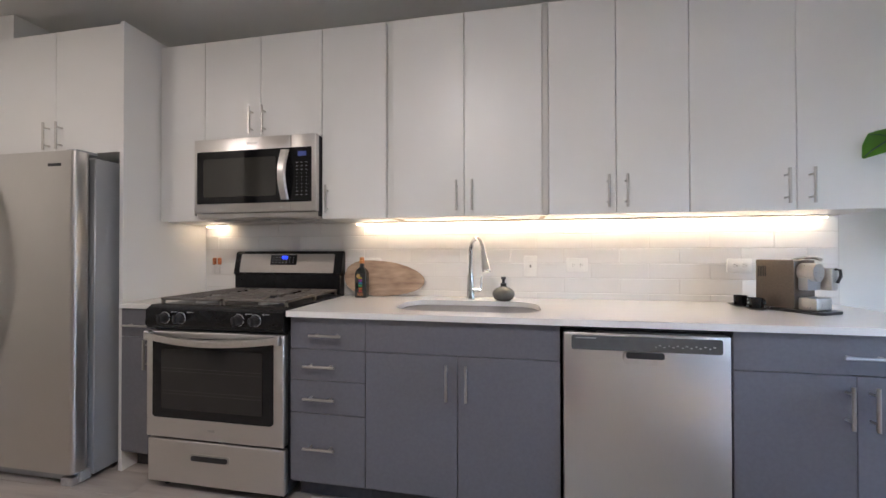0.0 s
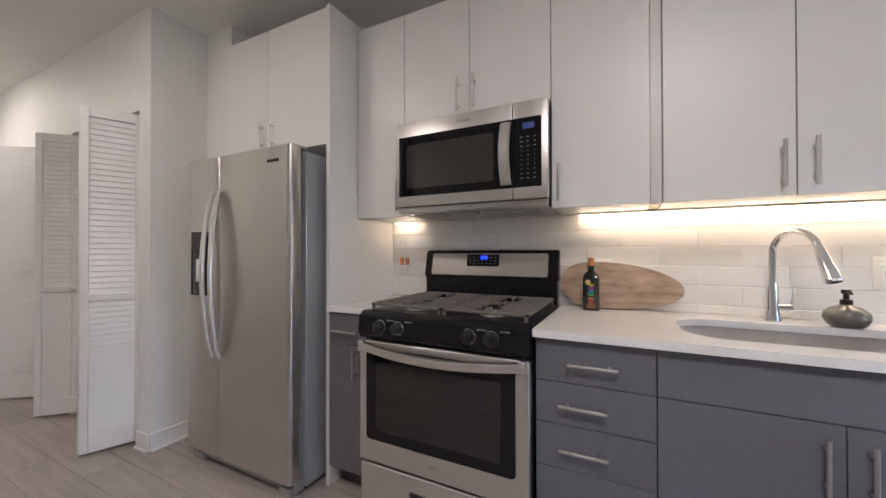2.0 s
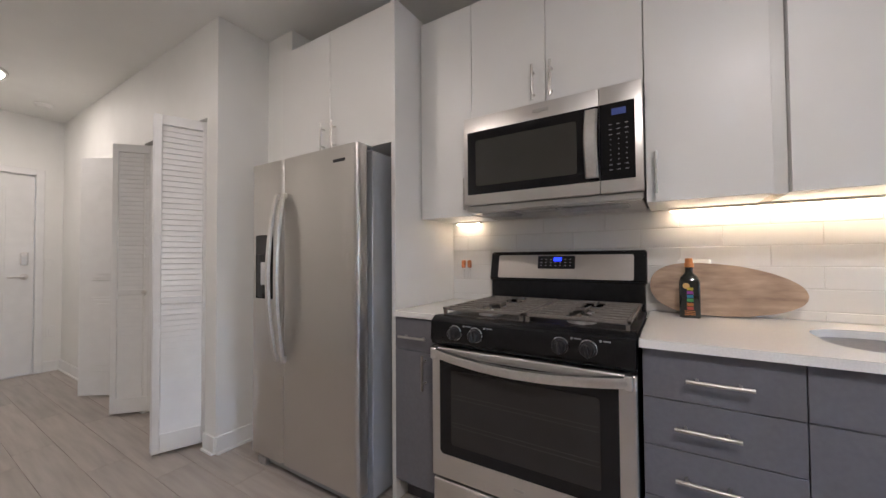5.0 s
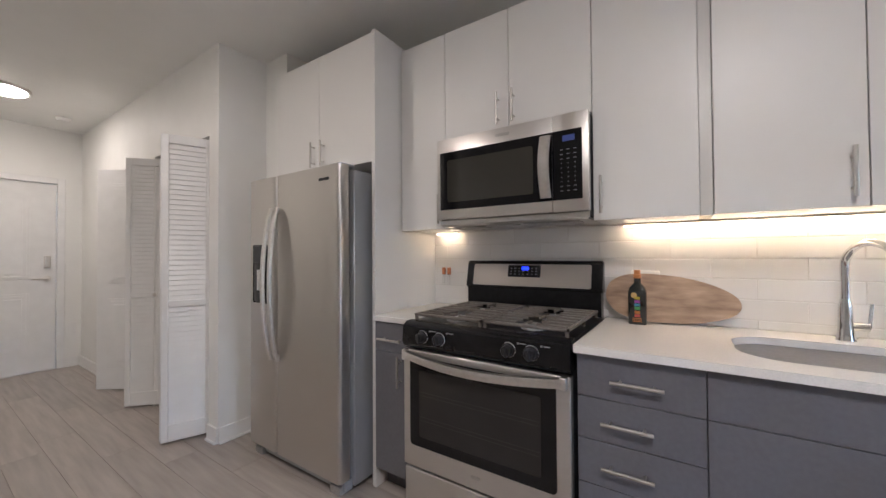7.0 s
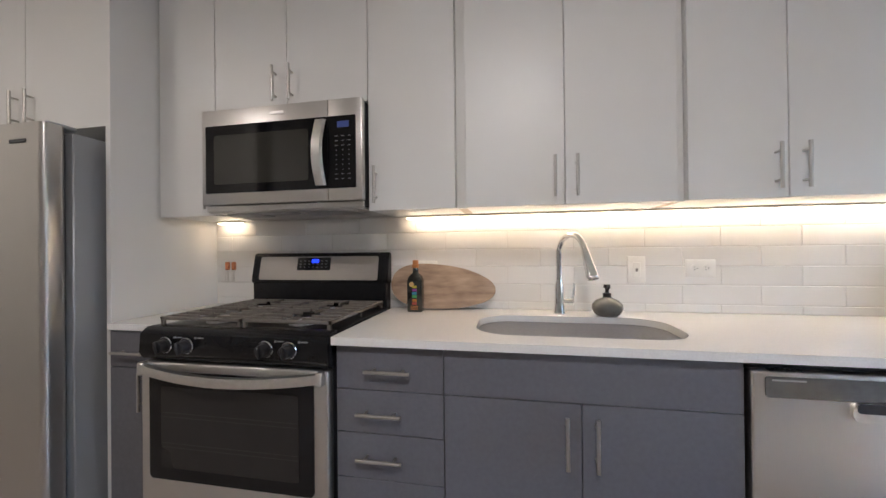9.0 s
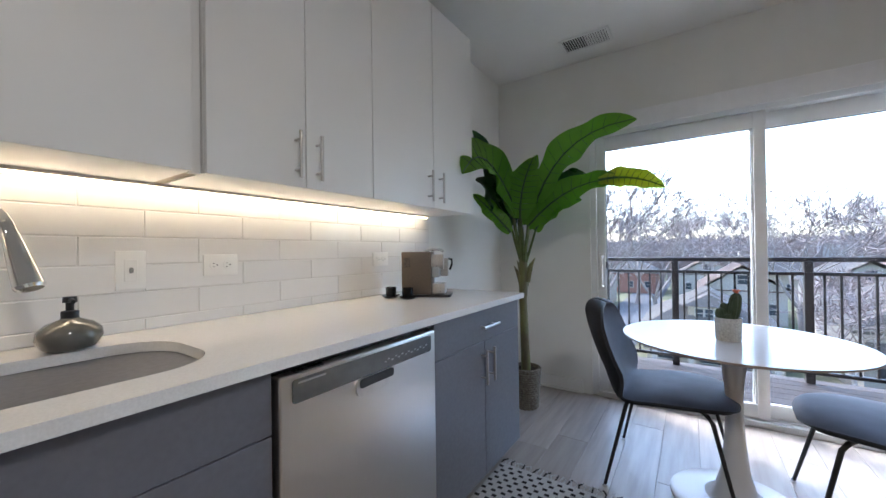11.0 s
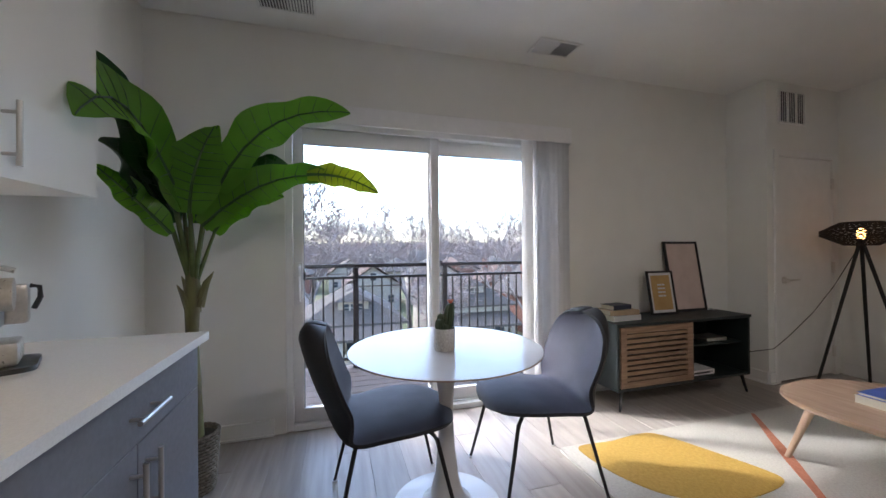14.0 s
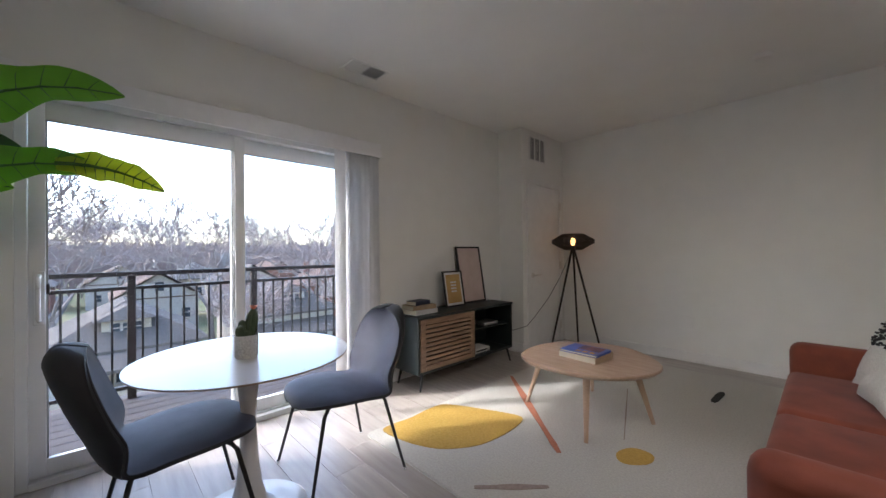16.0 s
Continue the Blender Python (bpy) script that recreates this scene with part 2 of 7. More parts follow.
bm = B()
box(bm, -5.0, YR - 0.15, 0, XW + 0.15, YR, CEIL)
solid("wall_living", bm, M["wall"], "long plain off-white painted living room wall", "wall", "structure")
XB, YB = 4.24, -4.70
bm = B()
DA, DB = -4.83, -5.55
box(bm, XB, DA, 0, XW, YB, CEIL)
box(bm, XB, YR, 0, XW, DB, CEIL)
box(bm, XB, DB, 2.0, XW, DA, CEIL)
solid("wall_utility", bm, M["wall"], "off-white painted utility closet wall standing proud", "wall", "structure")
# hall: entry wall, closet front with two openings, far side
bm = B()
EA, EB = -1.0, -1.93
box(bm, XE - 0.15, EA, 0, XE, 0.16, CEIL)
box(bm, XE - 0.15, YR, 0, XE, EB, CEIL)
box(bm, XE - 0.15, EB, 2.05, XE, EA, CEIL)
solid("wall_entry", bm, M["wall"], "off-white painted wall round the entry door", "wall", "structure")
YC = -0.80
bm = B()
box(bm, -1.60, YC, 0, -1.47, 0.16, CEIL)
box(bm, -2.56, YC, 2.06, -1.60, YC + 0.12, CEIL)
box(bm, -2.70, YC, 0, -2.56, YC + 0.12, CEIL)
box(bm, -3.42, YC, 2.06, -2.70, YC + 0.12, CEIL)
box(bm, XE, YC, 0, -3.42, YC + 0.12, CEIL)
box(bm, -3.42, -0.06, 0, -1.60, 0.10, CEIL)
box(bm, -2.66, YC + 0.12, 0, -2.60, -0.06, CEIL)
box(bm, -3.50, YC + 0.12, 0, -3.42, 0.10, CEIL)
box(bm, -1.47, -0.47, 0, -1.21, 0.006, CEIL)
solid("wall_closet", bm, M["wall"], "off-white painted closet wall with two doorways", "wall", "structure")
bm = B()
box(bm, XE, -2.6, 0, -1.2, -2.48, CEIL)
box(bm, -1.32, YR, 0, -1.2, -2.48, CEIL)
solid("wall_hall", bm, M["wall"], "plain off-white painted hall wall", "wall", "structure")


def skirting(name, *runs):
    bm = B()
    for x0, y0, x1, y1, nx, ny in runs:
        box(bm, x0, y0, 0, x1 + nx * 0.014, y1 + ny * 0.014, 0.105, 0.003)
        box(bm, x0 + nx * 0.014, y0 + ny * 0.014, 0, x1 + nx * 0.026, y1 + ny * 0.026, 0.016, 0.003)
    solid(name, bm, M["trim"], "white painted skirting board", "skirting", "structure")


skirting("baseboard_window", (XW, D0 + 0.07, XW, 0.0, -1, 0))
skirting("baseboard_window_far", (XW, YB, XW, D1 - 0.07, -1, 0))
skirting("baseboard_kitchen", (3.46, 0.008, XW - 0.03, 0.008, 0, -1))
skirting("baseboard_utility", (XB, YB, XW - 0.03, YB, 0, 1), (XB, DA + 0.06, XB, YB, -1, 0))
skirting("baseboard_living", (-1.2, YR, XB - 0.03, YR, 0, 1))
skirting("baseboard_closet", (-1.60, YC, -1.47, YC, 0, -1), (-1.47, YC, -1.47, 0.0, 1, 0), (XE, YC, -3.50, YC, 0, -1))
skirting("baseboard_entry", (XE, EA + 0.06, XE, YC - 0.03, 1, 0))

# splashback
bm = B()
box(bm, -0.28, 0.002, 0.90, 3.47, 0.0085, 1.40)
splash = solid("splashback", bm, M["grout"], "white glazed wall tiles laid in a running bond", "splashback", "structure")


def casing(name, ax, p, a0, a1, h, out, w=0.06, t=0.016):
    """Flat trim round a doorway on the wall plane at p; ax is the axis that the wall faces along."""
    bm = B()
    for lo, hi, z0, z1 in ((a0 - w, a0, 0, h + w), (a1, a1 + w, 0, h + w), (a0, a1, h, h + w)):
        if ax == 'x':
            box(bm, p, lo, z0, p + out * t, hi, z1, 0.003)
        else:
            box(bm, lo, p, z0, hi, p + out * t, z1, 0.003)
    return solid(name, bm, M["trim"], "flat white painted door trim", "door trim", "structure")


casing("trim_entry", 'x', XE, EB, EA, 2.05, 1)
casing("trim_utility", 'x', XB, DB, DA, 2.0, -1, 0.055)


def raised(bm, ax, p, out, a0, a1, z0, z1):
    """A raised field inside a moulded groove on a door face."""
    for k, (g, t) in enumerate(((0.0, 0.006), (0.022, 0.011), (0.055, 0.018))):
        if ax == 'x':
            box(bm, p, a0 + g, z0 + g, p + out * t, a1 - g, z1 - g, 0.002)
        else:
            box(bm, a0 + g, p, z0 + g, a1 - g, p + out * t, z1 - g, 0.002)


# entry door
door = thing("door_entry", (XE - 0.05, (EA + EB) / 2, 0), "white two-panel entry door with satin lock, closed", "door")
bm = B()
box(bm, XE - 0.065, EB + 0.004, 0.012, XE - 0.02, EA - 0.004, 2.045, 0.002)
part("leaf", bm, M["trim"], door)
for z0, z1 in ((0.2, 0.85), (1.0, 1.9)):
    bm = B()
    raised(bm, 'x', XE - 0.02, 1, EB + 0.14, EA - 0.2, z0, z1)
    part("panel", bm, M["trim"], door)
bm = B()
box(bm, XE - 0.02, -1.10, 1.12, XE + 0.012, -1.045, 1.25, 0.012, 3)
part("deadbolt", bm, M["nickel"], door, "satin nickel deadbolt cover")
bm = B()
turned(lathe(bm, [(0, 0), (0.032, 0), (0.032, 0.008), (0.012, 0.012), (0.011, 0.05), (0, 0.05)]), Matrix.Translation((XE - 0.02, -1.072, 1.0)) @ Matrix.Rotation(radians(90), 4, 'Y'))
rod(bm, (XE + 0.028, -1.072, 1.0), (XE + 0.03, -1.19, 1.0), 0.010, 0.008)
part("lever_handle", bm, M["nickel"], door, "satin nickel lever handle")
bm = B()
box(bm, XE - 0.02, EB, 0.0, XE + 0.008, EA, 0.012, 0.002)
part("threshold", bm, M["nickel"], door)

# utility closet door with lever, hinges; return air grille over it
door = thing("door_utility", (XB + 0.03, (DA + DB) / 2, 0), "plain white flush closet door with a lever, closed", "door")
bm = B()
box(bm, XB + 0.002, DB + 0.004, 0.012, XB + 0.04, DA - 0.004, 1.996, 0.002)
part("leaf", bm, M["trim"], door)
bm = B()
turned(lathe(bm, [(0, 0), (0.03, 0), (0.03, 0.008), (0.011, 0.012), (0.010, 0.045), (0, 0.045)]), Matrix.Translation((XB + 0.002, DA - 0.075, 0.90)) @ Matrix.Rotation(radians(-90), 4, 'Y'))
rod(bm, (XB - 0.04, DA - 0.075, 0.90), (XB - 0.042, DA - 0.20, 0.905), 0.009, 0.007)
part("lever_handle", bm, M["nickel"], door, "satin nickel lever handle")
for z in (0.22, 1.0, 1.78):
    bm = B()
    box(bm, XB - 0.02, DB - 0.012, z - 0.05, XB + 0.001, DB + 0.014, z + 0.05, 0.003)
    part("hinge", bm, M["nickel"], door)


def grille(name, at, size, slats, ax, label):
    """A slatted air grille: a frame and single slats. ax: the axis it faces along."""
    g = thing(name, at, label, "air grille")
    x, y, z = at
    w, h = size
    bm = B()
    if ax == 'x':
        for a, b, c, d in ((-w / 2, -w / 2 + 0.018, 0, h), (w / 2 - 0.018, w / 2, 0, h), (-w / 2 + 0.018, w / 2 - 0.018, 0, 0.018), (-w / 2 + 0.018, w / 2 - 0.018, h - 0.018, h)):
            box(bm, x - 0.012, y + a, z + c, x, y + b, z + d, 0.002)
    else:
        for a, b, c, d in ((-w / 2, -w / 2 + 0.02, -h / 2, h / 2), (w / 2 - 0.02, w / 2, -h / 2, h / 2), (-w / 2 + 0.02, w / 2 - 0.02, -h / 2, -h / 2 + 0.02), (-w / 2 + 0.02, w / 2 - 0.02, h / 2 - 0.02, h / 2)):
            box(bm, x + c, y + a, z - 0.01, x + d, y + b, z, 0.002)
    if ax == 'x':
        for d in (-w / 6, w / 6):
            box(bm, x - 0.012, y + d - 0.009, z + 0.018, x, y + d + 0.009, z + h - 0.018, 0.002)
    part("frame", bm, M["plate"], g)
    # Dark sheet behind the slats stands in for the unlit duct
    bm = B()
    if ax == 'x':
        box(bm, x - 0.002, y - w / 2 + 0.01, z + 0.01, x - 0.0005, y + w / 2 - 0.01, z + h - 0.01)
    else:
        box(bm, x - h / 2 + 0.01, y - w / 2 + 0.01, z - 0.002, x + h / 2 - 0.01, y + w / 2 - 0.01, z - 0.0005)
    part("backing", bm, M["toe"], g)
    for k in range(slats):
        bm = B()
        f = (k + 0.5) / slats
        if ax == 'x':
            box(bm, -0.006, -0.0012, 0, 0.006, 0.0012, h - 0.036)
            turned(bm, pose(x - 0.006, y - w / 2 + 0.018 + f * (w - 0.036), z + 0.018, 0, 0, -35))
        else:
            box(bm, -h / 2 + 0.02, -0.0012, -0.007, h / 2 - 0.02, 0.0012, 0.007)
            turned(bm, pose(x, y - w / 2 + 0.02 + f * (w - 0.04), z - 0.008, 38 if f < 0.5 else -38, 0, 0))
        part("slat", bm, M["plate"], g, "", False)
    return g


grille("return_air_grille", (XB, -5.02, 2.29), (0.36, 0.305), 12, 'x', "white slatted return air grille over the closet door")
grille("ceiling_vent", (4.29, -0.82, CEIL), (0.34, 0.20), 18, 'z', "white slatted ceiling air register")
grille("ceiling_vent", (4.30, -2.63, CEIL), (0.34, 0.20), 18, 'z', "white slatted ceiling air register")


# ---- kitchen ----
def pull(parent, p, axis, length=0.15, stand=0.032, out=(0, -1, 0)):
    """A bar handle with two posts, its middle at p on a front."""
    p, o = Vector(p), Vector(out)
    a = Vector((1, 0, 0)) if axis == 'x' else Vector((0, 0, 1))
    bm = B()
    c = p + o * stand
    rod(bm, c - a * length / 2, c + a * length / 2, 0.006, n=14)
    for s in (-1, 1):
        rod(bm, p + a * s * length * 0.32, c + a * s * length * 0.32, 0.0045, n=10)
    part("handle", bm, M["bar"], parent, "satin nickel bar handle")


FB, CT = -0.632, 0.915          # base fronts, worktop height


def base_unit(x0, x1, label, fronts, depth=FB, toe=True):
    """A base cabinet: carcass, toe kick and its fronts (x0, x1, z0, z1, handle axis, handle x, handle z, name)."""
    u = thing("base_cabinet", ((x0 + x1) / 2, -0.3, 0), label, "cabinet", "grey base cabinets")
    bm = B()
    box(bm, x0 + 0.001, depth + 0.021, 0.10, x1 - 0.001, 0.0, 0.887)
    part("carcass", bm, M["cabg"], u)
    bm = B()
    box(bm, x0 + 0.001, depth + 0.09, 0.0, x1 - 0.001, depth + 0.11, 0.10)
    part("toe_kick", bm, M["toe"], u)
    for fx0, fx1, z0, z1, ax, hx, hz, nm in fronts:
        bm = B()
        box(bm, fx0 + 0.0015, depth, z0 + 0.0015, fx1 - 0.0015, depth + 0.019, z1 - 0.0015, 0.0012)
        f = part(nm, bm, M["cabg"], u)
        if ax:
            pull(f, (hx, depth, hz), ax, 0.155)
    return u


base_unit(0.775, 1.150, "dark grey base cabinet with four drawers beside the range",
          [(0.775, 1.150, 0.735, 0.886, 'x', 0.965, 0.805, "drawer"), (0.775, 1.150, 0.590, 0.735, 'x', 0.935, 0.662, "drawer"),
           (0.775, 1.150, 0.437, 0.590, 'x', 0.935, 0.513, "drawer"), (0.775, 1.150, 0.115, 0.437, 'x', 0.935, 0.285, "drawer")])
base_unit(1.150, 2.003, "dark grey sink base cabinet with two doors under a false front",
          [(1.150, 2.003, 0.735, 0.886, None, 0, 0, "false_front"), (1.150, 1.572, 0.115, 0.735, 'z', 1.527, 0.625, "door"),
           (1.572, 2.003, 0.115, 0.735, 'z', 1.612, 0.625, "door")])
base_unit(2.638, 3.435, "dark grey base cabinet with a drawer over two doors",
          [(2.638, 3.435, 0.735, 0.886, 'x', 3.055, 0.805, "drawer"), (2.638, 3.038, 0.115, 0.735, 'z', 3.003, 0.625, "door"),
           (3.038, 3.435, 0.115, 0.735, 'z', 3.078, 0.625, "door")])
base_unit(-0.275, -0.003, "narrow dark grey base cabinet between the tall panel and the range",
          [(-0.275, -0.003, 0.735, 0.886, 'x', -0.155, 0.80, "drawer"), (-0.275, -0.003, 0.115, 0.735, 'z', -0.095, 0.65, "door")], -0.565)

# worktop with a cut-out for the sink
SX0, SX1, SY0, SY1 = 1.235, 1.945, -0.545, -0.165
bm = B()
ring_in = rrect(SX0, SY0, SX1, SY1, 0.13, 8)
WX0, WX1, WY0, WY1 = 0.770, 3.455, -0.66, 0.0
per = len(ring_in)
outer = []
for x, y in ring_in:
    fx, fy = (x - (SX0 + SX1) / 2) / ((SX1 - SX0) / 2), (y - (SY0 + SY1) / 2) / ((SY1 - SY0) / 2)
    outer.append(((WX1 if fx > 0 else WX0) if abs(fx) >= abs(fy) else x, (WY1 if fy > 0 else WY0) if abs(fy) > abs(fx) else y))
for z0, z1 in ((0.888, CT),):
    vs = {}
    for nm, ring in (("i", ring_in), ("o", outer)):
        for z in (z0, z1):
            vs[nm, z] = [bm.verts.new((x, y, z)) for x, y in ring]
    for k in range(per):
        k2 = (k + 1) % per
        bm.faces.new((vs["i", z1][k], vs["i", z1][k2], vs["o", z1][k2], vs["o", z1][k]))
        bm.faces.new((vs["i", z0][k], vs["o", z0][k], vs["o", z0][k2], vs["i", z0][k2]))
        bm.faces.new((vs["i", z0][k], vs["i", z0][k2], vs["i", z1][k2], vs["i", z1][k]))
        bm.faces.new((vs["o", z0][k], vs["o", z1][k], vs["o", z1][k2], vs["o", z0][k2]))
    # corners that the ring passes over
    for cx, cy in ((WX0, WY0), (WX1, WY0), (WX1, WY1), (WX0, WY1)):
        for k in range(per):
            a, b = Vector(outer[k]), Vector(outer[(k + 1) % per])
            c = Vector((cx, cy))
            if abs(a.x - b.x) > 1e-6 and abs(a.y - b.y) > 1e-6 and min(abs(a.x - cx), abs(b.x - cx)) < 1e-6 and min(abs(a.y - cy), abs(b.y - cy)) < 1e-6:
                for z, flip in ((z1, 0), (z0, 1)):
                    bm.faces.new([bm.verts.new((p.x, p.y, z)) for p in ((a, c, b) if flip else (a, b, c))])
                for p, q in ((a, c), (c, b)):
                    bm.faces.new([bm.verts.new((p.x, p.y, z0)), bm.verts.new((q.x, q.y, z0)), bm.verts.new((q.x, q.y, z1)), bm.verts.new((p.x, p.y, z1))])
bmesh.ops.remove_doubles(bm, verts=bm.verts, dist=1e-5)
solid("worktop", bm, M["quartz"], "long white quartz worktop with an undermounted sink", "worktop")
bm = B()
box(bm, -0.275, -0.578, 0.888, 0.0, 0.0, CT, 0.002)
solid("worktop", bm, M["quartz"], "short white quartz worktop beside the range", "worktop")

# sink
bm = B()
prof = [(0.004, 0.8875), (0.002, 0.884), (0.0, 0.86), (0.010, 0.72), (0.035, 0.70), (0.17, 0.695)]
rings = []
for inset, z in prof:
    rr = rrect(SX0 - 0.006 + inset, SY0 - 0.006 + inset, SX1 + 0.006 - inset, SY1 + 0.006 - inset, max(0.02, 0.136 - inset), 8)
    rings.append([bm.verts.new((x, y, z)) for x, y in rr])
for a, b in zip(rings, rings[1:]):
    for k in range(len(a)):
        bm.faces.new((a[k], a[(k + 1) % len(a)], b[(k + 1) % len(a)], b[k]))
bm.faces.new(rings[-1])
sink = thing("kitchen_sink", (1.59, -0.35, 0.695), "stainless steel undermount sink bowl with rounded corners", "sink")
part("bowl", bm, M["sinkm"], sink)
bm = B()
lathe(bm, [(0, 0.004), (0.03, 0.004), (0.04, 0.002), (0.044, 0.0005), (0, 0.0005)], (1.59, -0.35, 0.696))
part("drain", bm, M["chrome"], sink, "chrome drain")

# tap
tap = thing("kitchen_tap", (1.575, -0.085, CT), "chrome pull-down kitchen tap with a high arc", "tap")
bm = B()
lathe(bm, [(0, 0), (0.027, 0), (0.027, 0.006), (0.024, 0.012), (0.021, 0.05), (0.019, 0.12), (0.0135, 0.15), (0, 0.15)], (1.575, -0.085, CT))
part("body", bm, M["chrome"], tap)
bm = B()
arc = [(1.575, -0.085, CT + 0.14), (1.575, -0.085, 1.178)]
for k in range(1, 13):
    a = radians(180 - 165 * k / 12)
    arc.append((1.575 + 0.026 * (1 + math.cos(a)) * 1.6, -0.085 - 0.078 * (1 + math.cos(a)), 1.178 + 0.085 * math.sin(a)))
tube(bm, arc, 0.0125, 14)
part("spout", bm, M["chrome"], tap)
e0, e1 = Vector(arc[-1]), Vector(arc[-1]) - Vector(arc[-2])
e1.normalize()
bm = B()
rod(bm, e0, e0 + e1 * 0.03, 0.014, 0.017, 16)
rod(bm, e0 + e1 * 0.03, e0 + e1 * 0.12, 0.017, 0.025, 16)
rod(bm, e0 + e1 * 0.12, e0 + e1 * 0.127, 0.025, 0.021, 16)
part("spray_head", bm, M["chrome"], tap)
bm = B()
rod(bm, (1.59, -0.085, CT + 0.052), (1.632, -0.085, CT + 0.052), 0.016, 0.016, 16)
rod(bm, (1.632, -0.085, CT + 0.05), (1.640, -0.085, CT + 0.135), 0.0065, 0.005, 10)
part("lever", bm, M["chrome"], tap)

# soap dispenser
M["soap"] = mat("grey_glaze", (0.16, 0.155, 0.14), (0.10, 0.10, 0.09), 14, 0.10, rvar=0.04, coat=0.4)
soap = thing("soap_dispenser", (1.765, -0.13, CT), "round grey glazed soap dispenser with a black pump", "soap dispenser")
bm = B()
lathe(bm, [(0, 0), (0.038, 0), (0.054, 0.010), (0.063, 0.032), (0.060, 0.052), (0.044, 0.068), (0.020, 0.078), (0.016, 0.082), (0, 0.082)], (1.765, -0.13, CT))
part("bottle", bm, M["soap"], soap)
bm = B()
lathe(bm, [(0, 0.080), (0.017, 0.080), (0.017, 0.098), (0.008, 0.100), (0.008, 0.119), (0.014, 0.120), (0.013, 0.134), (0, 0.135)], (1.765, -0.13, CT))
rod(bm, (1.765, -0.13, CT + 0.128), (1.765, -0.165, CT + 0.123), 0.006, 0.005)
part("pump", bm, M["bplast"], soap, "black plastic pump")

# wall cabinets
FU = -0.345


def wall_unit(x0, x1, z0, z1, label, doors, depth=FU, group="white wall cabinets"):
    """A wall cabinet with slab doors (x0, x1, handle x or None)."""
    u = thing("wall_cabinet", ((x0 + x1) / 2, -0.15, z0), label, "cabinet", group)
    bm = B()
    box(bm, x0 + 0.001, depth + 0.020, z0 + 0.002, x1 - 0.001, 0.0, z1)
    part("carcass", bm, M["cabw"], u)
    for dx0, dx1, hx in doors:
        bm = B()
        box(bm, dx0 + 0.0018, depth, z0, dx1 - 0.0018, depth + 0.019, z1, 0.0012)
        d = part("door", bm, M["cabw"], u)
        if hx is not None:
            pull(d, (hx, depth, z0 + 0.105), 'z', 0.155)
    return u


UB, UT = 1.372, 2.425
wall_unit(-0.272, 0.035, UB, UT, "narrow white wall cabinet beside the microwave", [(-0.272, 0.035, 0.005)])
wall_unit(0.035, 0.780, 1.835, UT, "white wall cabinet with two doors above the microwave", [(0.035, 0.402, 0.350), (0.402, 0.780, 0.430)])
wall_unit(0.780, 1.150, UB, UT, "white single-door wall cabinet beside the microwave", [(0.780, 1.150, 0.815)])
wall_unit(1.190, 1.960, UB, UT, "white two-door wall cabinet above the sink", [(1.190, 1.570, 1.532), (1.570, 1.960, 1.612)])
wall_unit(1.990, 2.620, UB, UT, "white two-door wall cabinet above the dishwasher", [(1.990, 2.302, 2.262), (2.302, 2.620, 2.344)])
wall_unit(2.620, 3.450, UB, UT, "white two-door wall cabinet at the open end", [(2.620, 3.050, 3.003), (3.050, 3.450, 3.098)])
M["fill"] = mat("unpainted_filler", (0.55, 0.48, 0.38), (0.48, 0.41, 0.32), 30, 0.6)
for x0, x1 in ((1.150, 1.190), (1.960, 1.990)):
    f = thing("filler_strip", ((x0 + x1) / 2, -0.15, UB), "narrow white filler between two wall cabinets", "filler strip", "filler strips")
    bm = B()
    box(bm, x0 + 0.001, FU + 0.030, UB, x1 - 0.001, FU + 0.048, UT)
    part("face", bm, M["cabw"], f)
    bm = B()
    box(bm, x0 + 0.001, FU + 0.050, UB + 0.004, x1 - 0.001, 0.0, UB + 0.02)
    part("bottom", bm, M["fill"], f, "bare brown board underneath")

# tall panel and fridge cabinet
bm = B()
box(bm, -0.305, -0.555, 0.0, -0.280, 0.004, 2.46, 0.001)
solid("tall_panel", bm, M["cabw"], "tall white laminate panel beside the fridge", "panel")
wall_unit(-1.20, -0.306, 1.745, 2.455, "deep white two-door cabinet over the fridge", [(-1.20, -0.762, -0.805), (-0.762, -0.306, -0.715)], -0.545)

# under-cabinet lights
for x0, x1, lab in ((0.86, 3.38, "long warm LED strip under the wall cabinets"), (-0.22, -0.08, "short warm LED light under the wall cabinet")):
    s = thing("under_cabinet_light", ((x0 + x1) / 2, -0.075, UB), lab, "strip light")
    bm = B()
    box(bm, x0 - 0.01, -0.062, UB - 0.008, x1 + 0.01, -0.027, UB + 0.002, 0.001)
    part("housing", bm, M["nickel"], s)
    bm = B()
    box(bm, x0, -0.055, UB - 0.014, x1, -0.034, UB - 0.0082, 0.001)
    part("diffuser", bm, M["led"], s, "glowing warm diffuser")

# microwave
mw = thing("microwave", (0.40, -0.2, 1.39), "stainless steel over-range microwave with a black glass door", "microwave")
MX0, MX1, MY, MZ0, MZ1 = 0.022, 0.778, -0.405, 1.40, 1.830
bm = B()
box(bm, MX0 + 0.004, MY + 0.035, MZ0 - 0.012, MX1 - 0.004, 0.0, MZ1, 0.003)
part("body", bm, M["bplast"], mw)
XD = 0.628
bm = B()
box(bm, MX0, MY, MZ0 + 0.012, XD - 0.001, MY + 0.034, MZ1, 0.004, 2)
door = part("door", bm, M["steelh"], mw)
bm = B()
slab(bm, rrect(MX0 + 0.022, MZ0 + 0.062, XD - 0.0012, MZ1 - 0.072, 0.003), -0.003, 0.003)
turned(bm, Matrix.Translation((0, MY - 0.0005, 0)) @ Matrix.Rotation(radians(90), 4, 'X'))
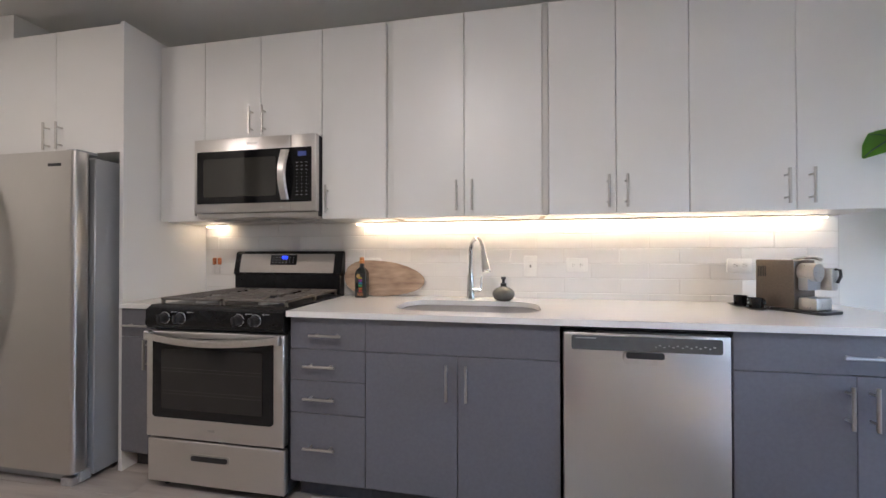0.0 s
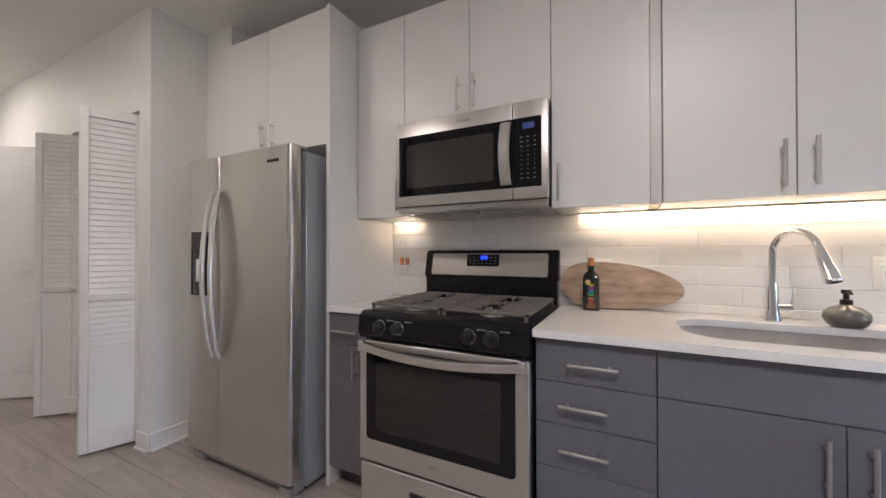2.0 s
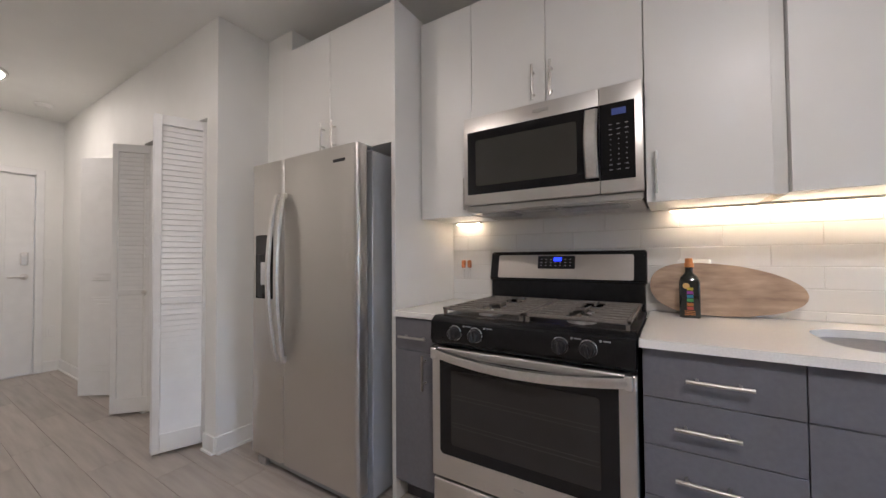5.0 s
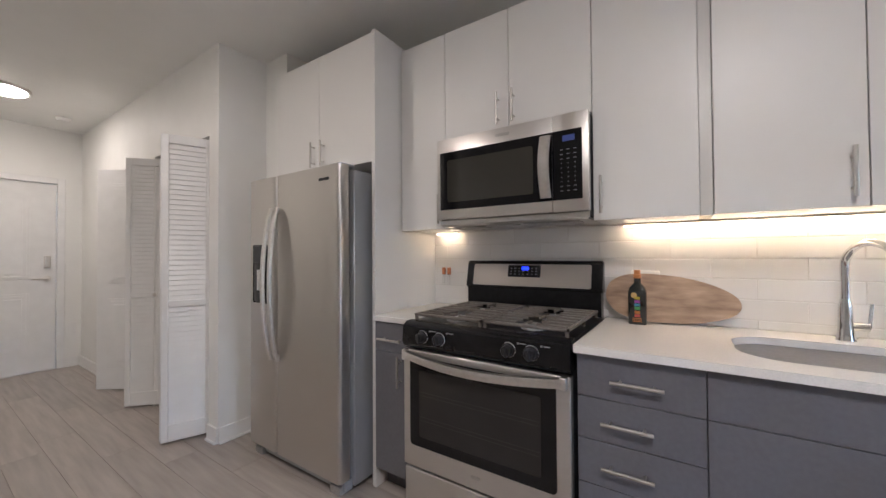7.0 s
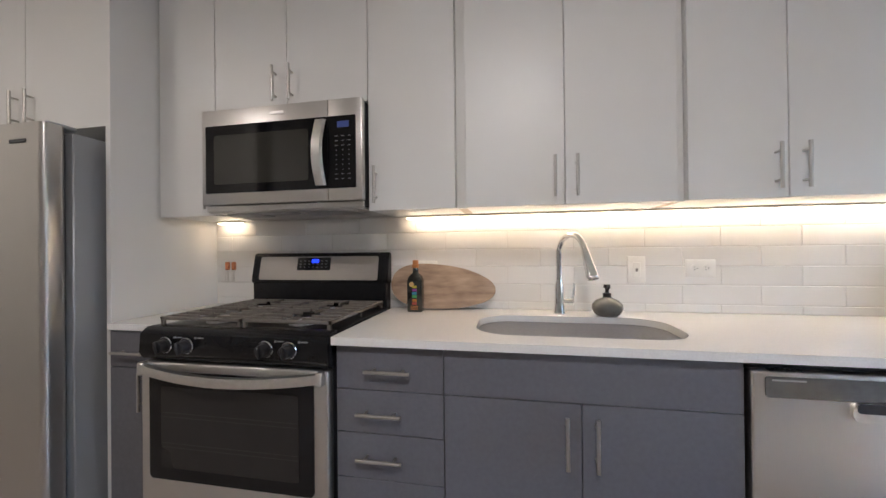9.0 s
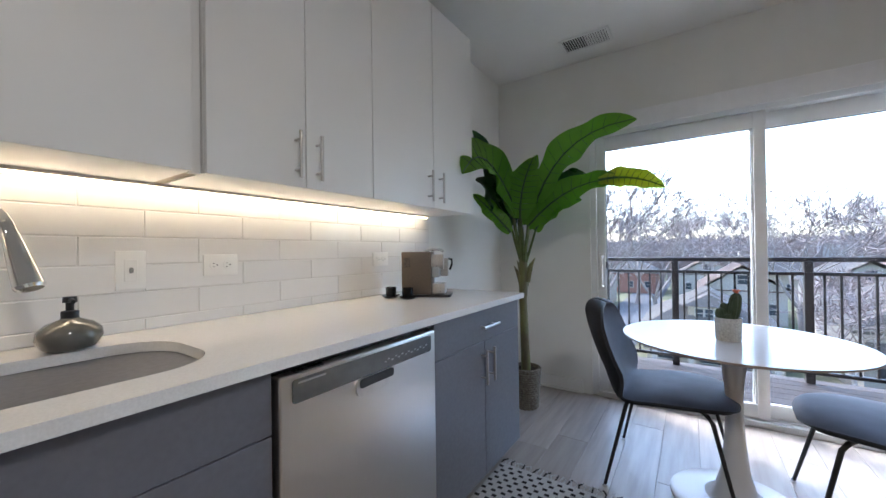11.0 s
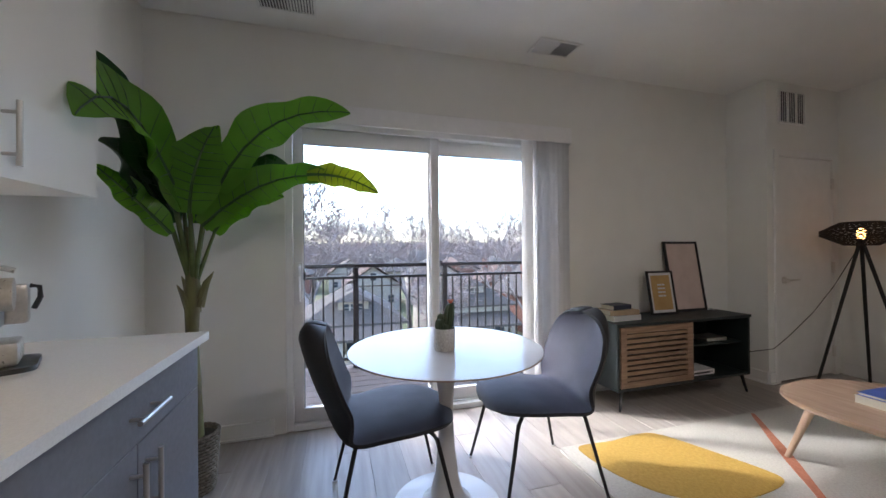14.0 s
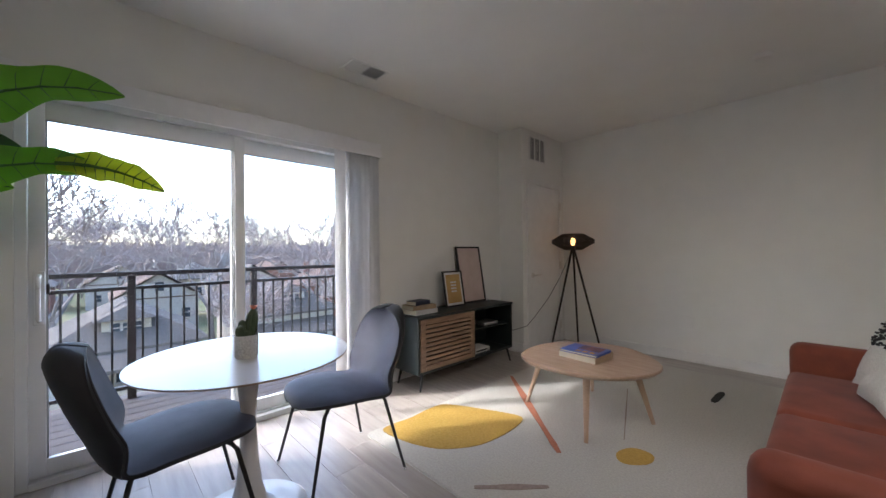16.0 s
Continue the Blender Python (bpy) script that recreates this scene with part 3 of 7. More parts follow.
part("glass", bm, M["bglass"], door, "black glass with a grey window")
bm = B()
slab(bm, rrect(MX0 + 0.065, MZ0 + 0.10, XD - 0.085, MZ1 - 0.115, 0.012), -0.001, 0.001)
turned(bm, Matrix.Translation((0, MY - 0.0042, 0)) @ Matrix.Rotation(radians(90), 4, 'X'))
part("window", bm, M["owin"], door)
bm = B()
hp = []
for k in range(11):
    f = k / 10
    hp.append((XD - 0.028, MY - 0.014 - 0.034 * math.sin(math.pi * f), MZ0 + 0.075 + f * 0.27))
for k in range(10):
    a, b = Vector(hp[k]), Vector(hp[k + 1])
    vs = []
    for p in (a, b):
        vs.append([bm.verts.new((p.x + dx, p.y + dy, p.z)) for dx, dy in ((-0.025, 0.006), (-0.018, -0.005), (0.018, -0.005), (0.025, 0.006), (0.014, 0.012), (-0.014, 0.012))])
    for j in range(6):
        bm.faces.new((vs[0][j], vs[0][(j + 1) % 6], vs[1][(j + 1) % 6], vs[1][j]))
    if k in (0, 9):
        bm.faces.new(vs[0] if k == 0 else vs[1])
bmesh.ops.remove_doubles(bm, verts=bm.verts, dist=1e-5)
box(bm, XD - 0.040, MY - 0.016, MZ0 + 0.078, XD - 0.016, MY + 0.002, MZ0 + 0.10)
box(bm, XD - 0.040, MY - 0.016, MZ0 + 0.32, XD - 0.016, MY + 0.002, MZ0 + 0.342)
part("handle", bm, M["nickel"], door, "broad curved satin steel handle")
bm = B()
box(bm, XD + 0.001, MY, MZ0 + 0.012, MX1, MY + 0.034, MZ1, 0.004, 2)
panel = part("control_panel", bm, M["steelh"], mw)
bm = B()
slab(bm, rrect(XD + 0.0012, MZ0 + 0.062, MX1 - 0.026, MZ1 - 0.072, 0.003), -0.003, 0.003)
turned(bm, Matrix.Translation((0, MY - 0.0005, 0)) @ Matrix.Rotation(radians(90), 4, 'X'))
part("keypad", bm, M["bglass"], panel, "black glass keypad")
bm = B()
box(bm, XD + 0.045, MY - 0.0048, MZ1 - 0.120, XD + 0.095, MY - 0.0035, MZ1 - 0.095)
part("display", bm, M["lcd2"], panel, "small blue display")
bm = B()
for r in range(10):
    z = MZ1 - 0.155 - r * 0.0195
    for c in range(3):
        w = 0.006 if r < 3 or r > 7 else 0.0025
        box(bm, XD + 0.04 + c * 0.028 - w, MY - 0.0045, z - 0.0014, XD + 0.04 + c * 0.028 + w, MY - 0.0036, z + 0.0014)
part("key_marks", bm, M["print"], panel)
bm = B()
box(bm, 0.36, MY - 0.003, MZ1 - 0.042, 0.43, MY + 0.0002, MZ1 - 0.028, 0.002)
part("badge", bm, M["steel"], mw)
bm = B()
box(bm, MX0 + 0.004, MY + 0.02, MZ0 - 0.016, MX1 - 0.004, MY + 0.034, MZ0 + 0.01, 0.002)
box(bm, MX0 + 0.01, MY + 0.03, MZ0 - 0.022, MX1 - 0.01, -0.01, MZ0 - 0.0125, 0.002)
under = part("underside", bm, M["steel"], mw, "steel underside with filters")
for x0, x1, y0, y1 in ((0.08, 0.24, -0.33, -0.20), (0.46, 0.72, -0.33, -0.23), (0.28, 0.44, -0.36, -0.30)):
    bm = B()
    box(bm, x0, y0, MZ0 - 0.027, x1, y1, MZ0 - 0.0222, 0.002)
    part("filter", bm, M["alu"], under)
    for k in range(8):
        bm = B()
        y = y0 + (k + 0.5) * (y1 - y0) / 8
        box(bm, x0 + 0.008, y - 0.002, MZ0 - 0.030, x1 - 0.008, y + 0.002, MZ0 - 0.0268)
        part("filter_slat", bm, M["alu"], under, "", False)

# range
rg = thing("gas_range", (0.385, -0.34, 0), "stainless and black freestanding gas range with cast iron grates", "range")
RX0, RX1, RY = 0.006, 0.762, -0.655
bm = B()
box(bm, RX0 + 0.002, RY + 0.03, 0.035, RX1 - 0.002, -0.012, 0.885, 0.003)
part("body", bm, M["bplast"], rg)
for x in (RX0 + 0.05, RX1 - 0.05):
    for y in (RY + 0.07, -0.08):
        bm = B()
        rod(bm, (x, y, 0), (x, y, 0.04), 0.018, 0.014)
        part("foot", bm, M["bplast"], rg)
bm = B()
box(bm, RX0, RY - 0.004, 0.048, RX1, RY + 0.03, 0.262, 0.008, 3)
drawer = part("drawer", bm, M["steelh"], rg)
bm = B()
slab(bm, rrect(0.255, 0.168, 0.475, 0.205, 0.016), -0.002, 0.004)
turned(bm, Matrix.Translation((0, RY - 0.0045, 0)) @ Matrix.Rotation(radians(90), 4, 'X'))
part("grip_rim", bm, M["steel"], drawer)
bm = B()
slab(bm, rrect(0.265, 0.173, 0.465, 0.197, 0.011), -0.001, 0.002)
turned(bm, Matrix.Translation((0, RY - 0.0095, 0)) @ Matrix.Rotation(radians(90), 4, 'X'))
part("grip_slot", bm, M["bplast"], drawer, "dark recessed pull")
OZ0, OZ1 = 0.275, 0.800
bm = B()
box(bm, RX0, RY - 0.012, OZ0, RX1, RY + 0.03, OZ1, 0.007, 3)
oven = part("oven_door", bm, M["steelh"], rg)
bm = B()
slab(bm, rrect(RX0 + 0.042, OZ0 + 0.10, RX1 - 0.050, OZ1 - 0.03, 0.018), -0.002, 0.004)
turned(bm, Matrix.Translation((0, RY - 0.0125, 0)) @ Matrix.Rotation(radians(90), 4, 'X'))
part("glass", bm, M["bglass"], oven, "black oven glass")
bm = B()
slab(bm, rrect(RX0 + 0.095, OZ0 + 0.145, RX1 - 0.105, OZ1 - 0.085, 0.012), -0.001, 0.001)
turned(bm, Matrix.Translation((0, RY - 0.0175, 0)) @ Matrix.Rotation(radians(90), 4, 'X'))
part("window", bm, M["ovw"], oven, "dark see-through oven window")
for z in (OZ0 + 0.22, OZ0 + 0.235, OZ0 + 0.33, OZ0 + 0.345):
    bm = B()
    box(bm, RX0 + 0.10, RY - 0.0192, z, RX1 - 0.11, RY - 0.0186, z + 0.002)
    part("rack_bar", bm, M["owin"], oven)
bm = B()
n = 16
prev = None
for k in range(n + 1):
    f = k / n
    x = RX0 + 0.02 + f * (RX1 - RX0 - 0.04)
    y = RY - 0.012 - 0.012 - 0.040 * math.sin(math.pi * f) ** 0.7
    z = OZ1 - 0.02 - 0.020 * math.sin(math.pi * f)
    ring = [bm.verts.new((x, y + dy, z + dz)) for dy, dz in ((-0.010, -0.016), (-0.014, 0.0), (-0.010, 0.016), (0.008, 0.018), (0.008, -0.018))]
    if prev:
        for j in range(5):
            bm.faces.new((prev[j], prev[(j + 1) % 5], ring[(j + 1) % 5], ring[j]))
    else:
        bm.faces.new(ring)
    prev = ring
bm.faces.new(prev)
for x in (RX0 + 0.008, RX1 - 0.034):
    box(bm, x, RY - 0.038, OZ1 - 0.045, x + 0.026, RY - 0.01, OZ1 + 0.002, 0.004)
part("handle", bm, M["nickel"], oven, "bowed satin steel handle")
bm = B()
box(bm, 0.36, RY - 0.0135, OZ0 + 0.045, 0.40, RY - 0.0118, OZ0 + 0.058, 0.002)
part("badge", bm, M["steel"], oven)
# sloped control fascia with knobs
bm = B()
fas = [(RY - 0.006, 0.812), (RY - 0.020, 0.835), (RY - 0.014, 0.905), (RY + 0.012, 0.925), (RY + 0.06, 0.925), (RY + 0.06, 0.812)]
va = [bm.verts.new((RX0, y, z)) for y, z in fas]
vb = [bm.verts.new((RX1, y, z)) for y, z in fas]
bm.faces.new(va)
bm.faces.new(vb)
for k in range(len(fas)):
    k2 = (k + 1) % len(fas)
    bm.faces.new((va[k], va[k2], vb[k2], vb[k]))
fascia = part("control_fascia", bm, M["black"], rg, "glossy black control fascia")
for x in (0.125, 0.215, 0.535, 0.625):
    bm = B()
    lathe(bm, [(0, 0), (0.027, 0), (0.027, 0.006), (0.022, 0.008), (0.021, 0.030), (0.018, 0.034), (0, 0.034)], n=24)
    box(bm, -0.005, -0.021, 0.02, 0.005, 0.021, 0.044, 0.003)
    turned(bm, Matrix.Translation((x, RY - 0.020, 0.868)) @ Matrix.Rotation(radians(92), 4, 'X') @ Matrix.Rotation(radians(10), 4, 'Z'))
    k = part("knob", bm, M["bplast"], fascia, "dark grey burner knob")
    bm = B()
    lathe(bm, [(0.0275, 0.0), (0.030, 0.002), (0.028, 0.005), (0.0275, 0.005)], n=24)
    turned(bm, Matrix.Translation((x, RY - 0.0205, 0.868)) @ Matrix.Rotation(radians(92), 4, 'X'))
    part("collar", bm, M["chrome"], fascia)
    bm = B()
    box(bm, x + 0.034, RY - 0.0206, 0.893, x + 0.040, RY - 0.013, 0.899)
    box(bm, x + 0.045, RY - 0.0206, 0.895, x + 0.068, RY - 0.013, 0.8975)
    part("mark", bm, M["print"], fascia)
bm = B()
box(bm, RX0, RY + 0.012, 0.905, RX1, -0.075, 0.922, 0.006, 2)
top = part("cooktop", bm, M["hob"], rg, "glossy black cooktop")
for x, y in ((0.20, -0.50), (0.57, -0.50), (0.20, -0.24), (0.57, -0.24), (0.385, -0.37)):
    bm = B()
    lathe(bm, [(0, 0), (0.052, 0), (0.05, 0.010), (0.036, 0.014), (0.036, 0.020), (0, 0.021)], (x, y, 0.9225), 24)
    part("burner", bm, M["alu"], top, "grey burner head")
for gx0, gx1 in ((0.025, 0.383), (0.387, 0.745)):
    bm = B()
    gy0, gy1, z0, z1 = RY + 0.045, -0.085, 0.944, 0.957
    for y in (gy0, gy1 - 0.014):
        box(bm, gx0, y, z0, gx1, y + 0.014, z1, 0.003)
    for x in (gx0, gx1 - 0.014):
        box(bm, x, gy0, z0, x + 0.014, gy1, z1, 0.003)
    cx = (gx0 + gx1) / 2
    for k in range(7):
        y = gy0 + 0.045 + k * 0.065
        for a, b in ((gx0 + 0.012, cx - 0.04), (cx + 0.04, gx1 - 0.012)):
            box(bm, a, y - 0.005, z0 + 0.001, b, y + 0.005, z1 + 0.002, 0.002)
    for a, b in ((gy0 + 0.01, gy0 + 0.10), (gy0 + 0.20, gy0 + 0.32), (gy1 - 0.11, gy1 - 0.01)):
        box(bm, cx - 0.005, a, z0 + 0.001, cx + 0.005, b, z1 + 0.002, 0.002)
    box(bm, gx0 + 0.05, (gy0 + gy1) / 2 - 0.006, z0, gx1 - 0.05, (gy0 + gy1) / 2 + 0.006, z1, 0.002)
    for x in (gx0 + 0.004, gx1 - 0.016):
        for y in (gy0 + 0.002, (gy0 + gy1) / 2, gy1 - 0.014):
            box(bm, x, y, 0.9222, x + 0.012, y + 0.012, z0)
    part("grate", bm, M["iron"], top, "cast iron pan grate")
bm = B()
box(bm, RX0 + 0.005, -0.075, 0.90, RX1 - 0.005, -0.012, 1.045, 0.004)
part("back_riser", bm, M["black"], rg)
bm = B()
va = []
guard = [(-0.066, 1.035), (-0.082, 1.05), (-0.052, 1.188), (-0.040, 1.196), (-0.012, 1.196), (-0.012, 1.035)]
va = [bm.verts.new((RX0 - 0.004, y, z)) for y, z in guard]
vb = [bm.verts.new((RX1 + 0.002, y, z)) for y, z in guard]
bm.faces.new(va)
bm.faces.new(vb)
for k in range(len(guard)):
    k2 = (k + 1) % len(guard)
    bm.faces.new((va[k], va[k2], vb[k2], vb[k]))
bmesh.ops.recalc_face_normals(bm, faces=bm.faces)
bmesh.ops.bevel(bm, geom=list(bm.edges), offset=0.006, segments=2, affect='EDGES')
bg = part("backguard", bm, M["black"], rg)
tilt = Matrix.Translation((0, -0.068, 1.118)) @ Matrix.Rotation(math.atan2(0.030, 0.138), 4, 'X').inverted()
bm = B()
slab(bm, rrect(RX0 + 0.045, -0.062, RX1 - 0.05, 0.060, 0.01), 0, 0.003)
turned(bm, tilt @ Matrix.Rotation(radians(90), 4, 'X'))
part("steel_face", bm, M["steelb"], bg, "brushed steel face plate")
bm = B()
slab(bm, rrect(0.27, -0.012, 0.455, 0.054, 0.006), 0.003, 0.006)
turned(bm, tilt @ Matrix.Rotation(radians(90), 4, 'X'))
part("clock_panel", bm, M["bglass"], bg, "black glass clock panel")
bm = B()
slab(bm, [(0.35, 0.026), (0.39, 0.026), (0.39, 0.046), (0.35, 0.046)], 0.0062, 0.007)
turned(bm, tilt @ Matrix.Rotation(radians(90), 4, 'X'))
part("clock_display", bm, M["lcd"], bg, "lit blue clock display")
bm = B()
for r, z in enumerate((0.036, 0.020, 0.004)):
    for c in range(7):
        x = 0.288 + c * 0.024
        if 0.345 < x < 0.395 and r == 0:
            continue
        slab(bm, [(x - 0.005, z - 0.0015), (x + 0.005, z - 0.0015), (x + 0.005, z + 0.0015), (x - 0.005, z + 0.0015)], 0.0061, 0.0066)
turned(bm, tilt @ Matrix.Rotation(radians(90), 4, 'X'))
part("clock_marks", bm, M["print"], bg)

# fridge
fr = thing("fridge", (-0.775, -0.38, 0), "stainless steel side-by-side fridge with curved handles", "fridge")
FX0, FX1, FXM, FY = -1.205, -0.345, -0.915, -0.735
bm = B()
box(bm, FX0 + 0.006, -0.645, 0.03, FX1, -0.03, 1.685, 0.004)
part("body", bm, M["fside"], fr, "grey textured steel cabinet")
for x0, x1, nm in ((FX0, FXM - 0.003, "freezer_door"), (FXM + 0.003, FX1 - 0.012, "fridge_door")):
    bm = B()
    out = rrect(x0, FY, x1, -0.655, 0.022, 5)
    slab(bm, out, 0.075, 1.705)
    d = part(nm, bm, M["steelf"], fr)
    hx = x1 - 0.024 if nm == "freezer_door" else x0 + 0.030
    bm = B()
    prev = None
    for k in range(19):
        f = k / 18
        z = 0.62 + f * 0.89
        y = FY - 0.016 - 0.050 * math.sin(math.pi * f) ** 0.75
        sx = hx + (-0.006 if nm == "freezer_door" else 0.006) * math.sin(math.pi * f)
        ring = [bm.verts.new((sx + dx, y + dy, z)) for dx, dy in ((-0.015, 0.004), (-0.011, -0.007), (0.011, -0.007), (0.015, 0.004), (0.010, 0.010), (-0.010, 0.010))]
        if prev:
            for j in range(6):
                bm.faces.new((prev[j], prev[(j + 1) % 6], ring[(j + 1) % 6], ring[j]))
        else:
            bm.faces.new(ring)
        prev = ring
    bm.faces.new(prev)
    for z in (0.625, 1.485):
        box(bm, hx - 0.011, FY - 0.022, z, hx + 0.011, FY + 0.001, z + 0.03, 0.003)
    part("handle", bm, M["nickel"], d, "long bowed satin handle")
    if nm == "freezer_door":
        bm = B()
        box(bm, FX0 + 0.05, FY - 0.004, 0.945, FX0 + 0.205, FY + 0.0005, 1.30, 0.006, 2)
        disp = part("dispenser", bm, M["bglass"], d, "black water dispenser")
        bm = B()
        box(bm, FX0 + 0.055, FY - 0.008, 1.19, FX0 + 0.20, FY - 0.0035, 1.295, 0.004)
        part("dispenser_hood", bm, M["bplast"], d)
        bm = B()
        box(bm, FX0 + 0.105, FY - 0.014, 1.02, FX0 + 0.15, FY - 0.004, 1.15, 0.006, 2)
        part("dispenser_paddle", bm, M["chrome"], d)
    else:
        bm = B()
        box(bm, x1 - 0.16, FY - 0.003, 1.628, x1 - 0.075, FY + 0.0004, 1.643, 0.002)
        part("badge", bm, M["bplast"], d)
    bm = B()
    box(bm, x0 + 0.03, -0.70, 1.7052, x0 + 0.10, -0.60, 1.722, 0.004) if nm == "freezer_door" else box(bm, x1 - 0.10, -0.70, 1.7052, x1 - 0.03, -0.60, 1.722, 0.004)
    part("hinge_cover", bm, M["fside"], fr)
bm = B()
box(bm, FX0 + 0.02, -0.69, 0.012, FX1 - 0.02, -0.64, 0.07, 0.004)
part("kick_grille", bm, M["fside"], fr)
for x in (FX0 + 0.06, FX1 - 0.085):
    bm = B()
    box(bm, x - 0.03, -0.715, 0.0, x + 0.05, -0.63, 0.045, 0.008, 2)
    part("front_foot", bm, M["alu"], fr)

# dishwasher
M["strip"] = mat("dark_satin_strip", (0.16, 0.165, 0.17), (0.13, 0.135, 0.14), 40, 0.22, 0.6)
dw = thing("dishwasher", (2.32, -0.34, 0), "stainless steel dishwasher with a pocket handle", "dishwasher")
X0, X1 = 2.010, 2.632
bm = B()
box(bm, X0 + 0.01, FB + 0.03, 0.10, X1 - 0.01, -0.02, 0.868)
part("tub", bm, M["bplast"], dw)
bm = B()
box(bm, X0 + 0.004, FB + 0.075, 0.0, X1 - 0.004, FB + 0.09, 0.115)
part("toe_kick", bm, M["bplast"], dw)
bm = B()
box(bm, X0 + 0.004, FB - 0.012, 0.12, X1 - 0.004, FB + 0.03, 0.862, 0.007, 3)
front = part("door", bm, M["steelv"], dw)
bm = B()
slab(bm, rrect(X0 + 0.035, 0.793, X1 - 0.035, 0.850, 0.008), 0, 0.003)
turned(bm, Matrix.Translation((0, FB - 0.0122, 0)) @ Matrix.Rotation(radians(90), 4, 'X'))
part("control_strip", bm, M["strip"], front, "dark glossy control strip")
bm = B()
for k in range(14):
    x = 2.36 + k * 0.016
    box(bm, x - (0.005 if k % 3 else 0.002), FB - 0.0158, 0.812 + 0.006 * (k % 2), x + 0.004, FB - 0.0151, 0.816 + 0.006 * (k % 2))
box(bm, X0 + 0.05, FB - 0.0158, 0.838, X0 + 0.13, FB - 0.0151, 0.843)
part("control_marks", bm, M["print"], front)
bm = B()
slab(bm, rrect(2.240, 0.742, 2.400, 0.792, 0.02), 0, 0.008)
turned(bm, Matrix.Translation((0, FB - 0.012, 0)) @ Matrix.Rotation(radians(90), 4, 'X'))
part("handle", bm, M["nickel"], front, "satin pocket handle")
bm = B()
slab(bm, rrect(2.250, 0.766, 2.390, 0.7915, 0.008), 0, 0.002)
turned(bm, Matrix.Translation((0, FB - 0.0202, 0)) @ Matrix.Rotation(radians(90), 4, 'X'))
part("handle_pocket", bm, M["bplast"], front)
bm = B()
for k in range(7):
    box(bm, X0 + 0.05 + k * 0.012, FB - 0.008, 0.8625, X0 + 0.058 + k * 0.012, FB + 0.01, 0.866)
part("vent", bm, M["bplast"], dw)


# wall plates
def plate(name, x, z, w, h, kind, label):
    p = thing(name, (x, 0.0, z), label, "wall socket" if kind != "switch" else "light switch")
    bm = B()
    box(bm, x - w / 2, -0.007, z - h / 2, x + w / 2, 0.0005, z + h / 2, 0.003, 2)
    part("cover_plate", bm, M["plate"], p)
    if kind == "switch":
        bm = B()
        box(bm, x - 0.017, -0.0095, z - 0.034, x + 0.017, -0.006, z + 0.034, 0.002)
        part("rocker", bm, M["plate"], p)
        bm = B()
        box(bm, x - 0.005, -0.0115, z - 0.008, x + 0.005, -0.009, z + 0.008, 0.002)
        part("indicator", bm, M["print"], p)
    else:
        for dx in (-0.022, 0.022):
            bm = B()
            lathe(bm, [(0, 0), (0.017, 0), (0.017, 0.003), (0, 0.003)], n=20)
            turned(bm, Matrix.Translation((x + dx, -0.0065, z)) @ Matrix.Rotation(radians(90), 4, 'X'))
            s = part("socket", bm, M["plate"], p)
            bm = B()
            for dz in (-0.006, 0.006):
                box(bm, x + dx - 0.007, -0.0100, z + dz - 0.001, x + dx - 0.001, -0.0094, z + dz + 0.001)
            box(bm, x + dx + 0.005, -0.0100, z - 0.002, x + dx + 0.009, -0.0094, z + 0.002)
            part("slots", bm, M["bplast"], s)
    return p


plate("light_switch", 1.920, 1.105, 0.075, 0.12, "switch", "white rocker switch on the tiled splashback")
for x in (2.18, 3.01, 0.94):
    plate("wall_socket", x, 1.112, 0.118, 0.076, "socket", "white double wall socket on the tiled splashback")

# ceiling lights, the two outside the hall added unseen as fill, and smoke detectors
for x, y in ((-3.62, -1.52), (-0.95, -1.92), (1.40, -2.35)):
    c = thing("ceiling_light", (x, y, CEIL), "round flush ceiling light lit warm white, added as unseen fill outside the hall", "ceiling light", "flush ceiling lights")
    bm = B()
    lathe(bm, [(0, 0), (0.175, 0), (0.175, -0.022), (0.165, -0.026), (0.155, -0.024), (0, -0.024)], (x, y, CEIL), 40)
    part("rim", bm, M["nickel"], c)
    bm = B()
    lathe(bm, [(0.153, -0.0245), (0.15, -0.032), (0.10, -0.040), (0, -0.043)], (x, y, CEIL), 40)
    part("diffuser", bm, M["hall_and_fill"] if x < 0 else M["lamp"], c, "glowing white diffuser")
for x, y in ((-4.2, -1.05), (2.1, -4.72)):
    c = thing("smoke_detector", (x, y, CEIL), "small round white smoke detector on the ceiling", "smoke detector")
    bm = B()
    lathe(bm, [(0, 0), (0.062, 0), (0.062, -0.012), (0.05, -0.024), (0.046, -0.032), (0, -0.034)], (x, y, CEIL), 32)
    part("cover", bm, M["plate"], c)
    bm = B()
    lathe(bm, [(0.0625, -0.002), (0.066, -0.003), (0.0625, -0.004)], (x, y, CEIL), 32)
    part("base_ring", bm, M["plate"], c)


